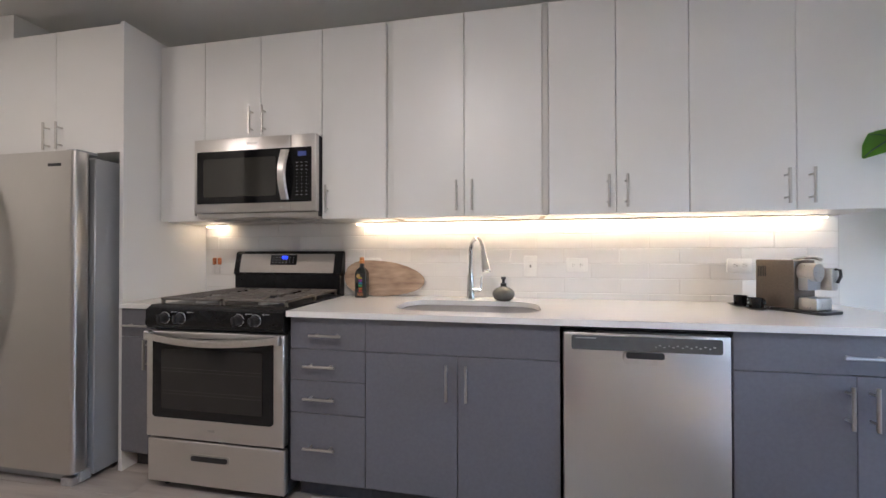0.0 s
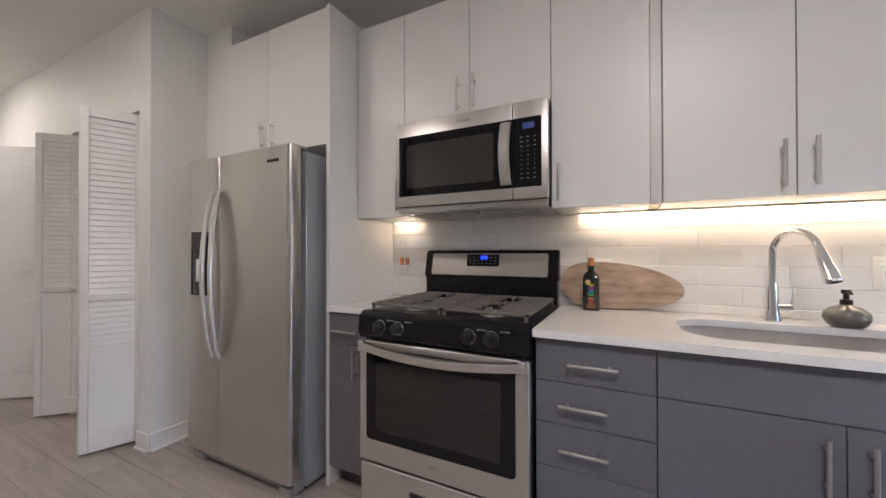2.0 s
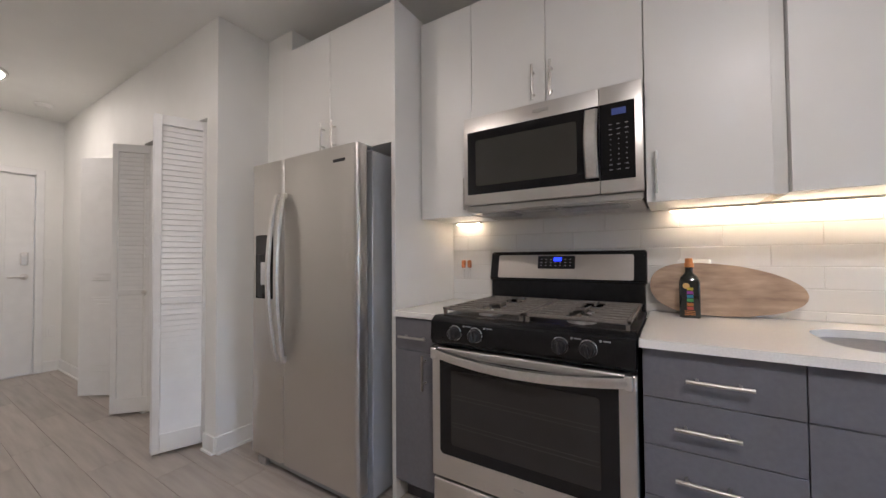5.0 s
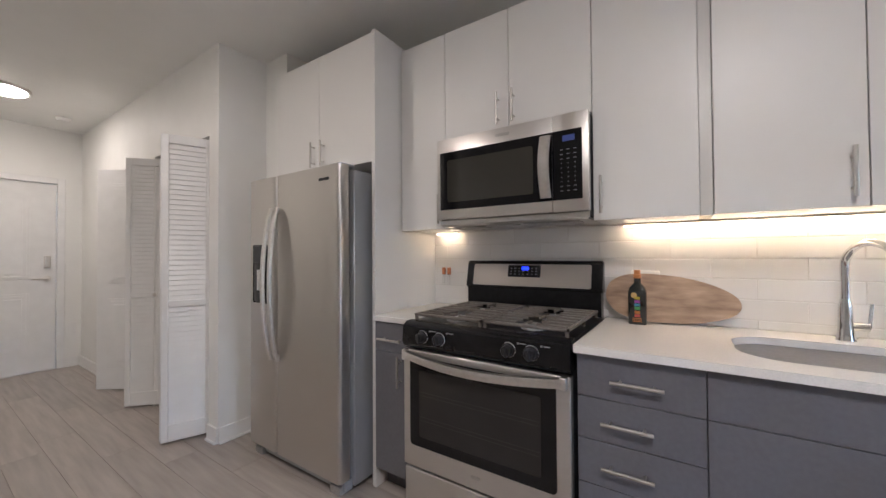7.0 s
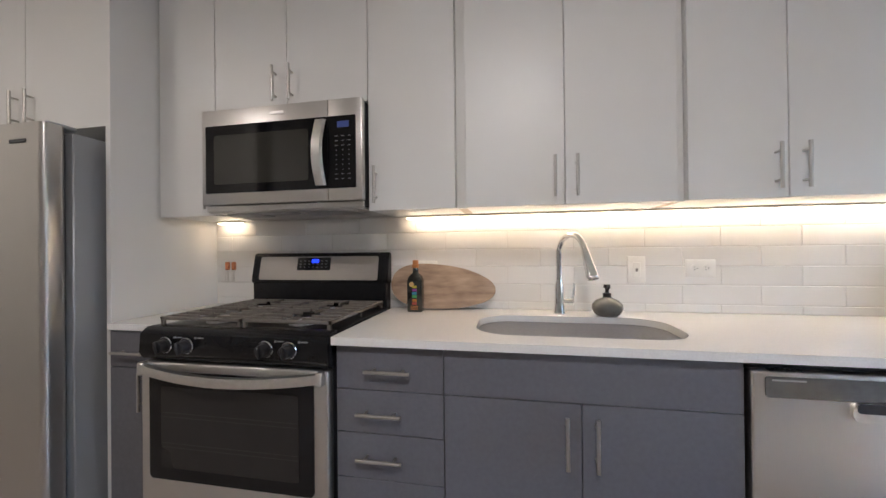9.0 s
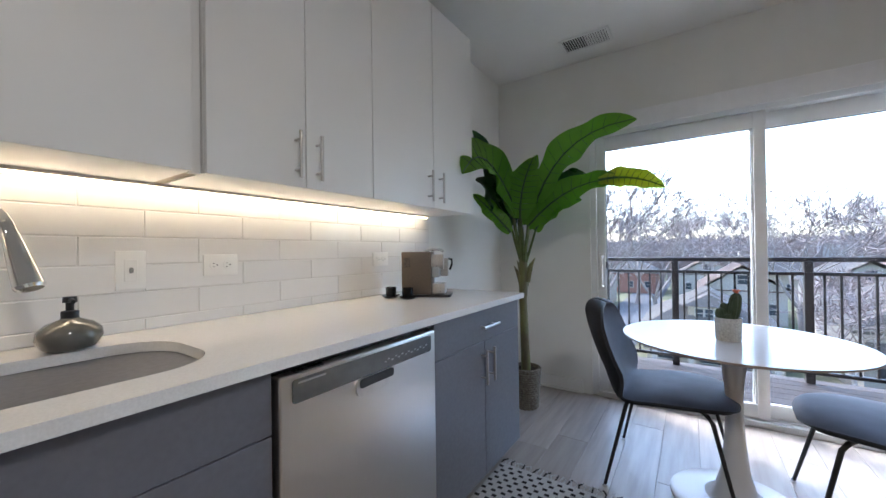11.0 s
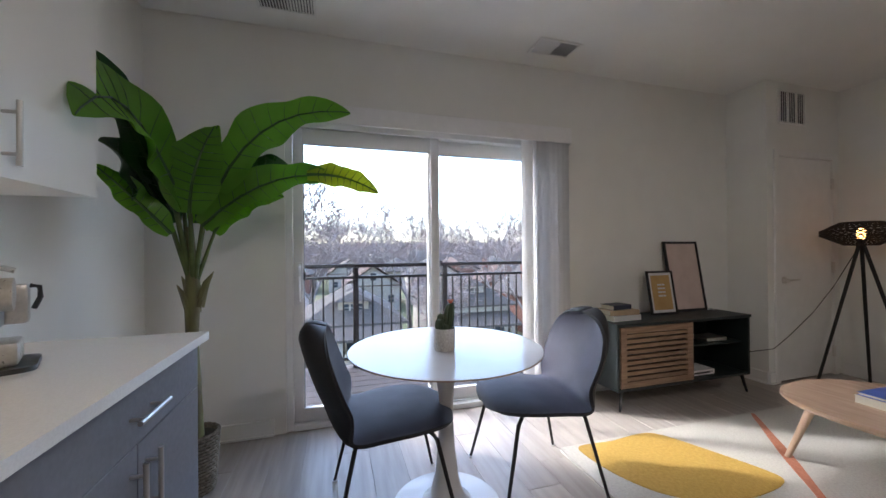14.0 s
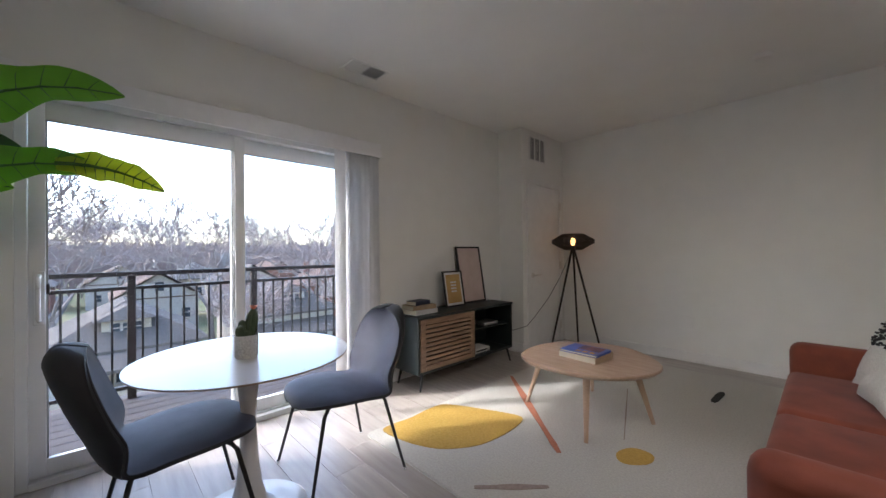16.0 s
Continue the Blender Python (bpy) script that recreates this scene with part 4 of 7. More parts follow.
# louvred bifold closet doors, folded open, and a panelled door behind
def leaf(parent, p0, p1, z0, z1, louvred, knob=False):
    """One door leaf standing between two floor points."""
    p0, p1 = Vector((*p0, 0)), Vector((*p1, 0))
    d = p1 - p0
    w = d.length
    m = Matrix.Translation((p0.x, p0.y, z0)) @ Matrix.Rotation(math.atan2(d.y, d.x), 4, 'Z')
    h = z1 - z0
    t = 0.015
    bm = B()
    s = 0.038
    mid = h * 0.44
    if louvred:
        for a, b, c, e in ((0, s, 0, h), (w - s, w, 0, h), (s, w - s, 0, 0.11), (s, w - s, h - 0.06, h), (s, w - s, mid - 0.012, mid + 0.03)):
            box(bm, a, -t, c, b, t, e, 0.002)
    else:
        box(bm, 0, -t, 0, w, t, h, 0.002)
        for z0b, z1b in ((0.2, mid - 0.06), (mid + 0.08, h - 0.13)):
            for sd in (-1, 1):
                raised(bm, 'y', sd * t, sd, 0.1, w - 0.1, z0b, z1b)
    turned(bm, m)
    lf = part("leaf", bm, M["trim"], parent)
    if louvred:
        for a, b in ((0.11, mid - 0.012), (mid + 0.03, h - 0.06)):
            k = int((b - a) / 0.033)
            for i in range(k):
                bm = B()
                box(bm, s - 0.002, -0.019, -0.0035, w - s + 0.002, 0.019, 0.0035)
                turned(bm, m @ Matrix.Translation((0, 0, a + (i + 0.5) * (b - a) / k)) @ Matrix.Rotation(radians(77), 4, 'X'))
                part("slat", bm, M["trim"], lf, "", False)
    if knob:
        bm = B()
        lathe(bm, [(0, 0), (0.008, 0), (0.007, 0.012), (0.016, 0.018), (0.015, 0.028), (0, 0.031)], n=20)
        turned(bm, m @ Matrix.Translation((w * 0.80, t if knob > 0 else -t, mid + 0.01)) @ Matrix.Rotation(radians(-90 if knob > 0 else 90), 4, 'X'))
        part("knob", bm, M["nickel"], lf, "satin nickel knob")


d1 = thing("bifold_door", (-1.70, -0.9, 0.02), "white louvred bifold closet door folded open", "closet door", "louvred closet doors")
leaf(d1, (-1.755, -1.02), (-1.655, -0.755), 0.02, 2.045, True)
leaf(d1, (-1.790, -1.015), (-1.700, -0.755), 0.02, 2.045, True)
d2 = thing("bifold_door", (-2.6, -0.86, 0.02), "white louvred bifold closet door folded open", "closet door", "louvred closet doors")
leaf(d2, (-2.70, -0.945), (-2.52, -0.74), 0.02, 2.045, True, -1)
leaf(d2, (-2.735, -0.935), (-2.56, -0.73), 0.02, 2.045, True)
d3 = thing("panel_door", (-3.3, -0.87, 0.02), "white two-panel interior door standing ajar", "interior door")
leaf(d3, (-3.42, -0.95), (-3.02, -0.66), 0.02, 2.045, False)


# ---- dining corner and living room ----
M["velvet"] = mat("blue_grey_velvet", (0.028, 0.030, 0.058), (0.020, 0.022, 0.044), 9, 0.65, bump=0.1, bscale=400, sheen=0.05)
M["shell"] = mat("dark_velvet_back", (0.007, 0.008, 0.012), (0.011, 0.012, 0.017), 12, 0.7, bump=0.1, bscale=400, sheen=0.05)
M["bmetal"] = mat("black_powder_coat", (0.012, 0.012, 0.013), (0.018, 0.018, 0.019), 60, 0.4, 0.2)
M["wtable"] = mat("white_lacquer", (0.64, 0.64, 0.655), (0.615, 0.615, 0.63), 6, 0.18, rvar=0.04, big=0.01)
M["ply"] = mat("plywood_edge", (0.36, 0.27, 0.20), (0.28, 0.20, 0.145), 30, 0.5)
M["leaf"] = mat("banana_leaf", (0.085, 0.23, 0.030), (0.17, 0.40, 0.055), 4, 0.22, bump=0.25, bscale=26, rvar=0.06, rand=0.25)
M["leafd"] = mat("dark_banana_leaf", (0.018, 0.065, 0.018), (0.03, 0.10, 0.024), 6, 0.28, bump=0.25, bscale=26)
M["leafy"] = mat("yellow_green_leaf", (0.30, 0.42, 0.04), (0.20, 0.36, 0.035), 5, 0.36, bump=0.2, bscale=26)


def see_through(m, share, tint):
    """Lets part of the light through a thin leaf or slat."""
    nt = m.node_tree
    b, o = nt.nodes["Principled BSDF"], nt.nodes["Material Output"]
    t, x = nt.nodes.new("ShaderNodeBsdfTranslucent"), nt.nodes.new("ShaderNodeMixShader")
    t.inputs[0].default_value = (*tint, 1)
    x.inputs[0].default_value = share
    nt.links.new(b.outputs[0], x.inputs[1])
    nt.links.new(t.outputs[0], x.inputs[2])
    nt.links.new(x.outputs[0], o.inputs[0])


see_through(M["leaf"], 0.35, (0.36, 0.66, 0.07))
see_through(M["leafy"], 0.55, (0.70, 0.72, 0.07))
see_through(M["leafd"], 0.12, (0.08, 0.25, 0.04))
M["rib"] = mat("leaf_rib", (0.06, 0.13, 0.025), (0.045, 0.10, 0.02), 12, 0.45)
M["stalk"] = mat("green_stalk", (0.10, 0.14, 0.035), (0.055, 0.085, 0.02), 7, 0.5, stretch=(1, 1, 3), bump=0.15)
M["trunk"] = mat("sheathed_stem", (0.17, 0.18, 0.06), (0.08, 0.06, 0.035), 6, 0.55, stretch=(3, 3, 0.7), bump=0.3, bscale=30)
M["basket"] = mat("woven_rush", (0.23, 0.20, 0.155), (0.11, 0.095, 0.07), 70, 0.8, bump=0.4, rand=0.12)
M["soil"] = mat("dark_soil", (0.03, 0.024, 0.018), (0.05, 0.04, 0.03), 60, 0.9, bump=0.5)
M["cactus"] = mat("cactus_skin", (0.035, 0.06, 0.03), (0.06, 0.085, 0.045), 40, 0.6, bump=0.3)
M["bloom"] = mat("orange_bloom", (0.65, 0.16, 0.06), (0.5, 0.10, 0.04), 30, 0.6)
M["pot"] = mat("speckled_ceramic", (0.62, 0.61, 0.58), (0.42, 0.41, 0.39), 130, 0.5, bump=0.2, bscale=160)
M["cons"] = mat("dark_green_black_paint", (0.012, 0.019, 0.020), (0.017, 0.024, 0.024), 20, 0.5, bump=0.06)
M["walnut"] = mat("brown_slat_wood", (0.30, 0.20, 0.13), (0.20, 0.125, 0.08), 7, 0.5, stretch=(1, 1, 9), bump=0.12, rand=0.1)
M["ash"] = mat("pale_ash_wood", (0.44, 0.31, 0.22), (0.36, 0.245, 0.17), 5, 0.42, stretch=(1, 8, 1), bump=0.08)
M["mango"] = mat("spalted_wood", (0.46, 0.335, 0.235), (0.22, 0.145, 0.10), 7, 0.5, stretch=(1, 1, 4.5), bump=0.12, detail=9)
M["rust"] = mat("rust_velvet", (0.20, 0.038, 0.012), (0.13, 0.024, 0.008), 7, 0.75, bump=0.15, bscale=300, sheen=0.08)
M["rug"] = mat("cream_wool", (0.50, 0.485, 0.44), (0.42, 0.405, 0.365), 90, 0.95, bump=0.9, bscale=260)
M["rugy"] = mat("mustard_wool", (0.47, 0.30, 0.06), (0.38, 0.23, 0.04), 60, 0.95, bump=0.9, bscale=260)
M["rugr"] = mat("terracotta_wool", (0.42, 0.16, 0.09), (0.33, 0.12, 0.065), 60, 0.95, bump=0.9, bscale=260)
M["rugt"] = mat("taupe_wool", (0.30, 0.24, 0.21), (0.24, 0.19, 0.165), 60, 0.95, bump=0.9, bscale=260)
M["rugk"] = mat("black_wool", (0.012, 0.012, 0.013), (0.02, 0.02, 0.02), 60, 0.95, bump=0.9, bscale=260)
M["blind"] = mat("pvc_blind", (0.84, 0.84, 0.85), (0.80, 0.80, 0.81), 20, 0.45, rand=0.04)
see_through(M["blind"], 0.12, (0.8, 0.8, 0.8))
M["paper"] = mat("book_pages", (0.62, 0.57, 0.44), (0.52, 0.47, 0.36), 200, 0.8, stretch=(1, 1, 8))
M["kraft"] = mat("kraft_cover", (0.42, 0.31, 0.20), (0.36, 0.26, 0.165), 30, 0.7)
M["navy"] = mat("navy_cover", (0.02, 0.028, 0.06), (0.015, 0.02, 0.045), 30, 0.5)
M["blue"] = mat("blue_cover", (0.03, 0.10, 0.42), (0.02, 0.06, 0.30), 6, 0.3)
M["red"] = mat("red_print", (0.20, 0.05, 0.05), (0.03, 0.03, 0.06), 30, 0.4)
M["pink"] = mat("pale_pink_print", (0.62, 0.50, 0.46), (0.56, 0.44, 0.40), 9, 0.6)
M["sand"] = mat("ochre_print", (0.52, 0.34, 0.13), (0.45, 0.28, 0.10), 9, 0.6)
M["mount"] = mat("white_mount", (0.70, 0.70, 0.69), (0.66, 0.66, 0.65), 9, 0.7)
M["rattan"] = mat("black_rattan", (0.010, 0.009, 0.009), (0.018, 0.016, 0.015), 80, 0.6, bump=0.3)
M["bulb"] = mat("lit_bulb", (0.9, 0.6, 0.3), emit=(1.0, 0.42, 0.12), power=0.9)

# sliding door
sd = thing("sliding_door", (XW + 0.08, (D0 + D1) / 2, 0), "white vinyl sliding balcony door with two glass panels, closed", "sliding door")
bm = B()
x0, x1 = XW + 0.015, XW + 0.135
box(bm, x0, D0 - 0.045, 0.0, x1, D0, DT, 0.003)
box(bm, x0, D1, 0.0, x1, D1 + 0.045, DT, 0.003)
box(bm, x0, D1 + 0.045, DT - 0.05, x1, D0 - 0.045, DT, 0.003)
part("outer_frame", bm, M["vinylf"], sd)
bm = B()
box(bm, x0 - 0.012, D1 + 0.045, 0.0, x1, D0 - 0.045, 0.04, 0.003)
for dx in (0.03, 0.075):
    box(bm, x0 + dx, D1 + 0.045, 0.04, x0 + dx + 0.008, D0 - 0.045, 0.052)
part("sill_track", bm, M["vinylf"], sd)


def sash(y0, y1, xs, name):
    bm = B()
    w = 0.062
    z0, z1 = 0.052, DT - 0.052
    for a, b, c, d in ((y0, y0 - w, z0, z1), (y1 + w, y1, z0, z1), (y0 - w, y1 + w, z0, z0 + 0.085), (y0 - w, y1 + w, z1 - w - 0.04, z1)):
        box(bm, xs, b, c, xs + 0.034, a, d, 0.004, 2)
    s = part(name, bm, M["vinylf"], sd)
    bm = B()
    box(bm, xs + 0.014, y1 + w - 0.004, z0 + 0.081, xs + 0.020, y0 - w + 0.004, z1 - w - 0.036)
    g = part("pane", bm, M["glass"], s, "clear glass pane")
    g.visible_shadow = False
    bm = B()
    for a, b, c, d in ((y0 - w, y0 - w - 0.008, z0 + 0.085, z1 - w - 0.04), (y1 + w + 0.008, y1 + w, z0 + 0.085, z1 - w - 0.04), (y0 - w - 0.008, y1 + w + 0.008, z1 - w - 0.048, z1 - w - 0.04)):
        box(bm, xs + 0.009, b, c, xs + 0.0135, a, d)
    part("glazing_bead", bm, M["fside"], s)
    return s


left = sash(D0 - 0.047, -1.832, x0 + 0.012, "sliding_sash")
sash(-1.755, D1 + 0.047, x0 + 0.060, "fixed_sash")
bm = B()
hy = D0 - 0.085
tube(bm, [(x0 + 0.012, hy, 0.86), (x0 - 0.03, hy, 0.875), (x0 - 0.038, hy, 0.93), (x0 - 0.038, hy, 1.03), (x0 - 0.03, hy, 1.085), (x0 + 0.012, hy, 1.10)], 0.010, 10)
box(bm, x0 + 0.006, hy - 0.022, 0.84, x0 + 0.013, hy + 0.022, 1.12, 0.003)
part("pull_handle", bm, M["vinylf"], left, "white D-shaped pull")
bm = B()
box(bm, x0 - 0.012, hy - 0.040, 1.0, x0 + 0.012, hy - 0.026, 1.055, 0.004)
part("latch", bm, M["bplast"], left, "black thumb latch")

bl = thing("vertical_blinds", (XW - 0.06, -1.85, 2.08), "white vertical blinds drawn to one side under a valance", "blinds")
bm = B()
box(bm, XW - 0.135, -2.875, 2.02, XW - 0.125, -0.705, 2.14, 0.002)
box(bm, XW - 0.125, -2.875, 2.13, XW, -0.705, 2.14, 0.002)
box(bm, XW - 0.125, -0.715, 2.02, XW, -0.705, 2.13)
box(bm, XW - 0.125, -2.875, 2.02, XW, -2.865, 2.13)
part("valance", bm, M["blind"], bl)
bm = B()
box(bm, XW - 0.09, -2.85, 2.085, XW - 0.05, -0.75, 2.11, 0.002)
part("head_rail", bm, M["blind"], bl)
rng = random.Random(4)
for k in range(15):
    bm = B()
    n = 6
    col = []
    for z in (0.04, 2.085):
        col.append([[bm.verts.new((-0.044 + 0.088 * j / n, 0.006 * math.sin(math.pi * j / n) + s * 0.0007, z)) for j in range(n + 1)] for s in (-1, 1)])
    for s in (0, 1):
        for j in range(n):
            bm.faces.new((col[0][s][j], col[0][s][j + 1], col[1][s][j + 1], col[1][s][j]))
    turned(bm, pose(XW - 0.07, -2.535 - k * 0.0225 + (0.02 if k == 0 else 0), 0, 0, 0, rng.uniform(8, 32) if k else 62))
    part("slat", bm, M["blind"], bl)

# pedestal table
tb = thing("round_table", (3.63, -1.58, 0), "round white pedestal dining table with a plywood edge", "dining table")
tc = (3.63, -1.58, 0)
bm = B()
lathe(bm, [(0, 0.7385), (0.43, 0.7385), (0.4445, 0.7395), (0.4445, 0.7405), (0, 0.7405)], tc, 96)
part("tabletop", bm, M["wtable"], tb)
bm = B()
lathe(bm, [(0, 0.718), (0.40, 0.718), (0.4435, 0.733), (0.4440, 0.7385), (0, 0.7385)], tc, 96)
part("edge", bm, M["ply"], tb, "bare plywood edge")
bm = B()
lathe(bm, [(0, 0.717), (0.17, 0.717), (0.165, 0.70), (0.07, 0.68), (0.047, 0.62), (0.034, 0.50), (0.032, 0.42), (0.040, 0.28), (0.056, 0.14), (0.078, 0.06), (0.115, 0.030), (0.115, 0.02), (0, 0.02)], tc, 48)
part("stem", bm, M["wtable"], tb)
bm = B()
lathe(bm, [(0, 0.030), (0.118, 0.028), (0.235, 0.014), (0.252, 0.006), (0.252, 0.0), (0, 0.0)], tc, 64)
part("foot", bm, M["wtable"], tb)

# cactus
cx, cy = 3.58, -1.56
cp = thing("potted_cactus", (cx, cy, 0.741), "small cactus with an orange bloom in a speckled white pot", "potted plant")
bm = B()
lathe(bm, [(0, 0), (0.043, 0), (0.047, 0.006), (0.050, 0.10), (0.047, 0.10), (0.045, 0.085), (0, 0.085)], (cx, cy, 0.741), 36)
part("pot", bm, M["pot"], cp)
bm = B()
lathe(bm, [(0, 0.086), (0.0455, 0.0855)], (cx, cy, 0.741), 24)
part("soil", bm, M["soil"], cp)


def ribbed(bm, base, top, r, ribs=11, n=44, steps=10):
    base, top = Vector(base), Vector(top)
    rings = []
    for i in range(steps + 1):
        f = i / steps
        p = base.lerp(top, f)
        rr = r * (0.75 + 0.35 * math.sin(math.pi * min(f * 1.1, 0.8))) * math.sqrt(max(0.0, 1 - max(0, (f - 0.7) / 0.3) ** 2.2))
        rings.append([bm.verts.new(p + Vector((math.cos(2 * math.pi * k / n), math.sin(2 * math.pi * k / n), 0)) * rr * (1 + 0.10 * math.cos(ribs * 2 * math.pi * k / n))) for k in range(n)])
    for a, b in zip(rings, rings[1:]):
        for k in range(n):
            bm.faces.new((a[k], a[(k + 1) % n], b[(k + 1) % n], b[k]))
    bmesh.ops.remove_doubles(bm, verts=bm.verts, dist=1e-5)


for p, q, r in (((cx - 0.002, cy - 0.014, 0.826), (cx - 0.002, cy - 0.030, 0.955), 0.021), ((cx - 0.012, cy + 0.022, 0.826), (cx - 0.012, cy + 0.026, 0.885), 0.019),
                ((cx + 0.015, cy + 0.008, 0.826), (cx + 0.015, cy + 0.012, 0.905), 0.017), ((cx - 0.026, cy + 0.002, 0.826), (cx - 0.03, cy + 0.004, 0.862), 0.014)):
    bm = B()
    ribbed(bm, p, q, r)
    part("cactus_stem", bm, M["cactus"], cp)
bm = B()
for k in range(9):
    a = 2 * math.pi * k / 9
    rod(bm, (cx - 0.002, cy - 0.030, 0.950), (cx - 0.002 + 0.014 * math.cos(a), cy - 0.030 + 0.014 * math.sin(a), 0.966), 0.004, 0.001, 6)
part("bloom", bm, M["bloom"], cp, "small orange bloom")


# upholstered chairs
def chair():
    c = thing("dining_chair", (0, 0, 0), "blue-grey velvet dining chair with a piped shell on black metal legs", "chair", "chairs round the table")
    prof = [(0.272, 0.432), (0.262, 0.448), (0.232, 0.462), (0.175, 0.470), (0.08, 0.471), (-0.04, 0.464), (-0.135, 0.450), (-0.192, 0.455), (-0.226, 0.487), (-0.254, 0.545), (-0.284, 0.615), (-0.312, 0.69), (-0.336, 0.76), (-0.350, 0.81), (-0.357, 0.838), (-0.360, 0.852), (-0.361, 0.857)]
    half = [0.045, 0.125, 0.195, 0.240, 0.268, 0.272, 0.262, 0.248, 0.238, 0.240, 0.248, 0.246, 0.223, 0.176, 0.122, 0.065, 0.016]
    nu, fine, last = 20, 3, len(prof) - 1
    pts = []
    for i in range(last * fine + 1):
        k, f = min(i // fine, last - 1), i / fine - min(i // fine, last - 1)
        q = [Vector((*prof[min(max(k + o, 0), last)], half[min(max(k + o, 0), last)])) for o in (-1, 0, 1, 2)]
        y, z, w = 0.5 * (2 * q[1] + (q[2] - q[0]) * f + (2 * q[0] - 5 * q[1] + 4 * q[2] - q[3]) * f * f + (3 * q[1] - q[0] - 3 * q[2] + q[3]) * f ** 3)
        back = min(1, max(0, (i / fine - 6.2) / 3.0))
        back = back * back * (3 - 2 * back)
        row = []
        for j in range(nu + 1):
            u = math.sin((-1 + 2 * j / nu) * math.pi / 2)
            row.append(Vector((w * u, y + back * 0.075 * u * u, z - (1 - back) * 0.012 * u * u)))
        pts.append(row)

    def surface(off0, off1, thin=1.0):
        bm = B()
        nr = len(pts)
        nor = []
        for i in range(nr):
            r = []
            for j in range(nu + 1):
                a = pts[min(i + 1, nr - 1)][j] - pts[max(i - 1, 0)][j]
                b = pts[i][min(j + 1, nu)] - pts[i][max(j - 1, 0)]
                r.append(b.cross(a).normalized() * -1)
            nor.append(r)
        sheets = []
        for o in (off0, off1):
            sheets.append([[bm.verts.new(pts[i][j] + nor[i][j] * (o if o == off0 else o * max(0.06, 1 - abs(math.sin((2 * j / nu - 1) * math.pi / 2)) ** 2.4) ** 0.5 * min(1, 0.15 + i / 5, 0.15 + (nr - 1 - i) / 9) ** 0.55 * (1 - (1 - thin) * min(1, max(0, (i / nr - 0.42) / 0.15))))) for j in range(nu + 1)] for i in range(nr)])
        for s in sheets:
            for i in range(nr - 1):
                for j in range(nu):
                    bm.faces.new((s[i][j], s[i][j + 1], s[i + 1][j + 1], s[i + 1][j]))
        edge = [(0, j) for j in range(nu + 1)] + [(i, nu) for i in range(1, nr)] + [(nr - 1, j) for j in range(nu - 1, -1, -1)] + [(i, 0) for i in range(nr - 2, 0, -1)]
        for k in range(len(edge)):
            a, b = edge[k], edge[(k + 1) % len(edge)]
            bm.faces.new((sheets[0][a[0]][a[1]], sheets[0][b[0]][b[1]], sheets[1][b[0]][b[1]], sheets[1][a[0]][a[1]]))
        return bm, [pts[i][j] for i, j in edge]
    bm, edge = surface(0.0, 0.020)
    a = part("cushion", bm, M["velvet"], c, "blue-grey velvet cushion")
    bm, edge = surface(-0.001, -0.055, 0.85)
    part("shell", bm, M["shell"], c, "dark outer shell")
    bm = B()
    tube(bm, edge + edge[:1], 0.0042, 6)
    part("piping", bm, M["shell"], c)
    for sx in (-1, 1):
        for fy in (-1, 1):
            bm = B()
            tube(bm, [(sx * 0.06, fy * 0.10 - 0.01, 0.423), (sx * 0.17, fy * 0.135 - 0.01, 0.423), (sx * 0.195, fy * 0.155 - 0.005, 0.415), (sx * 0.207, fy * 0.17, 0.39), (sx * 0.262, fy * 0.258, 0.012)], [0.010, 0.010, 0.010, 0.0095, 0.0075], 10)
            leg = part("leg", bm, M["bmetal"], c)
            bm = B()
            lathe(bm, [(0, 0), (0.011, 0), (0.012, 0.008), (0.009, 0.014), (0, 0.014)], (sx * 0.263, fy * 0.260, 0), 14)
            part("glide", bm, M["chrome"], leg)
    bm = B()
    rod(bm, (-0.06, 0.09, 0.423), (-0.06, -0.11, 0.423), 0.010)
    rod(bm, (0.06, 0.09, 0.423), (0.06, -0.11, 0.423), 0.010)
    part("under_frame", bm, M["bmetal"], c)
    return c


ch = chair()
ch.matrix_basis = pose(3.695, -1.33, 0, 0, 0, 179)
copy_thing(ch, pose(3.685, -2.066, 0, 0, 0, -4))


# banana plant
px, py = 4.10, -0.41
bp = thing("banana_plant", (px, py, 0), "tall banana plant with broad glossy leaves in a woven basket", "plant")


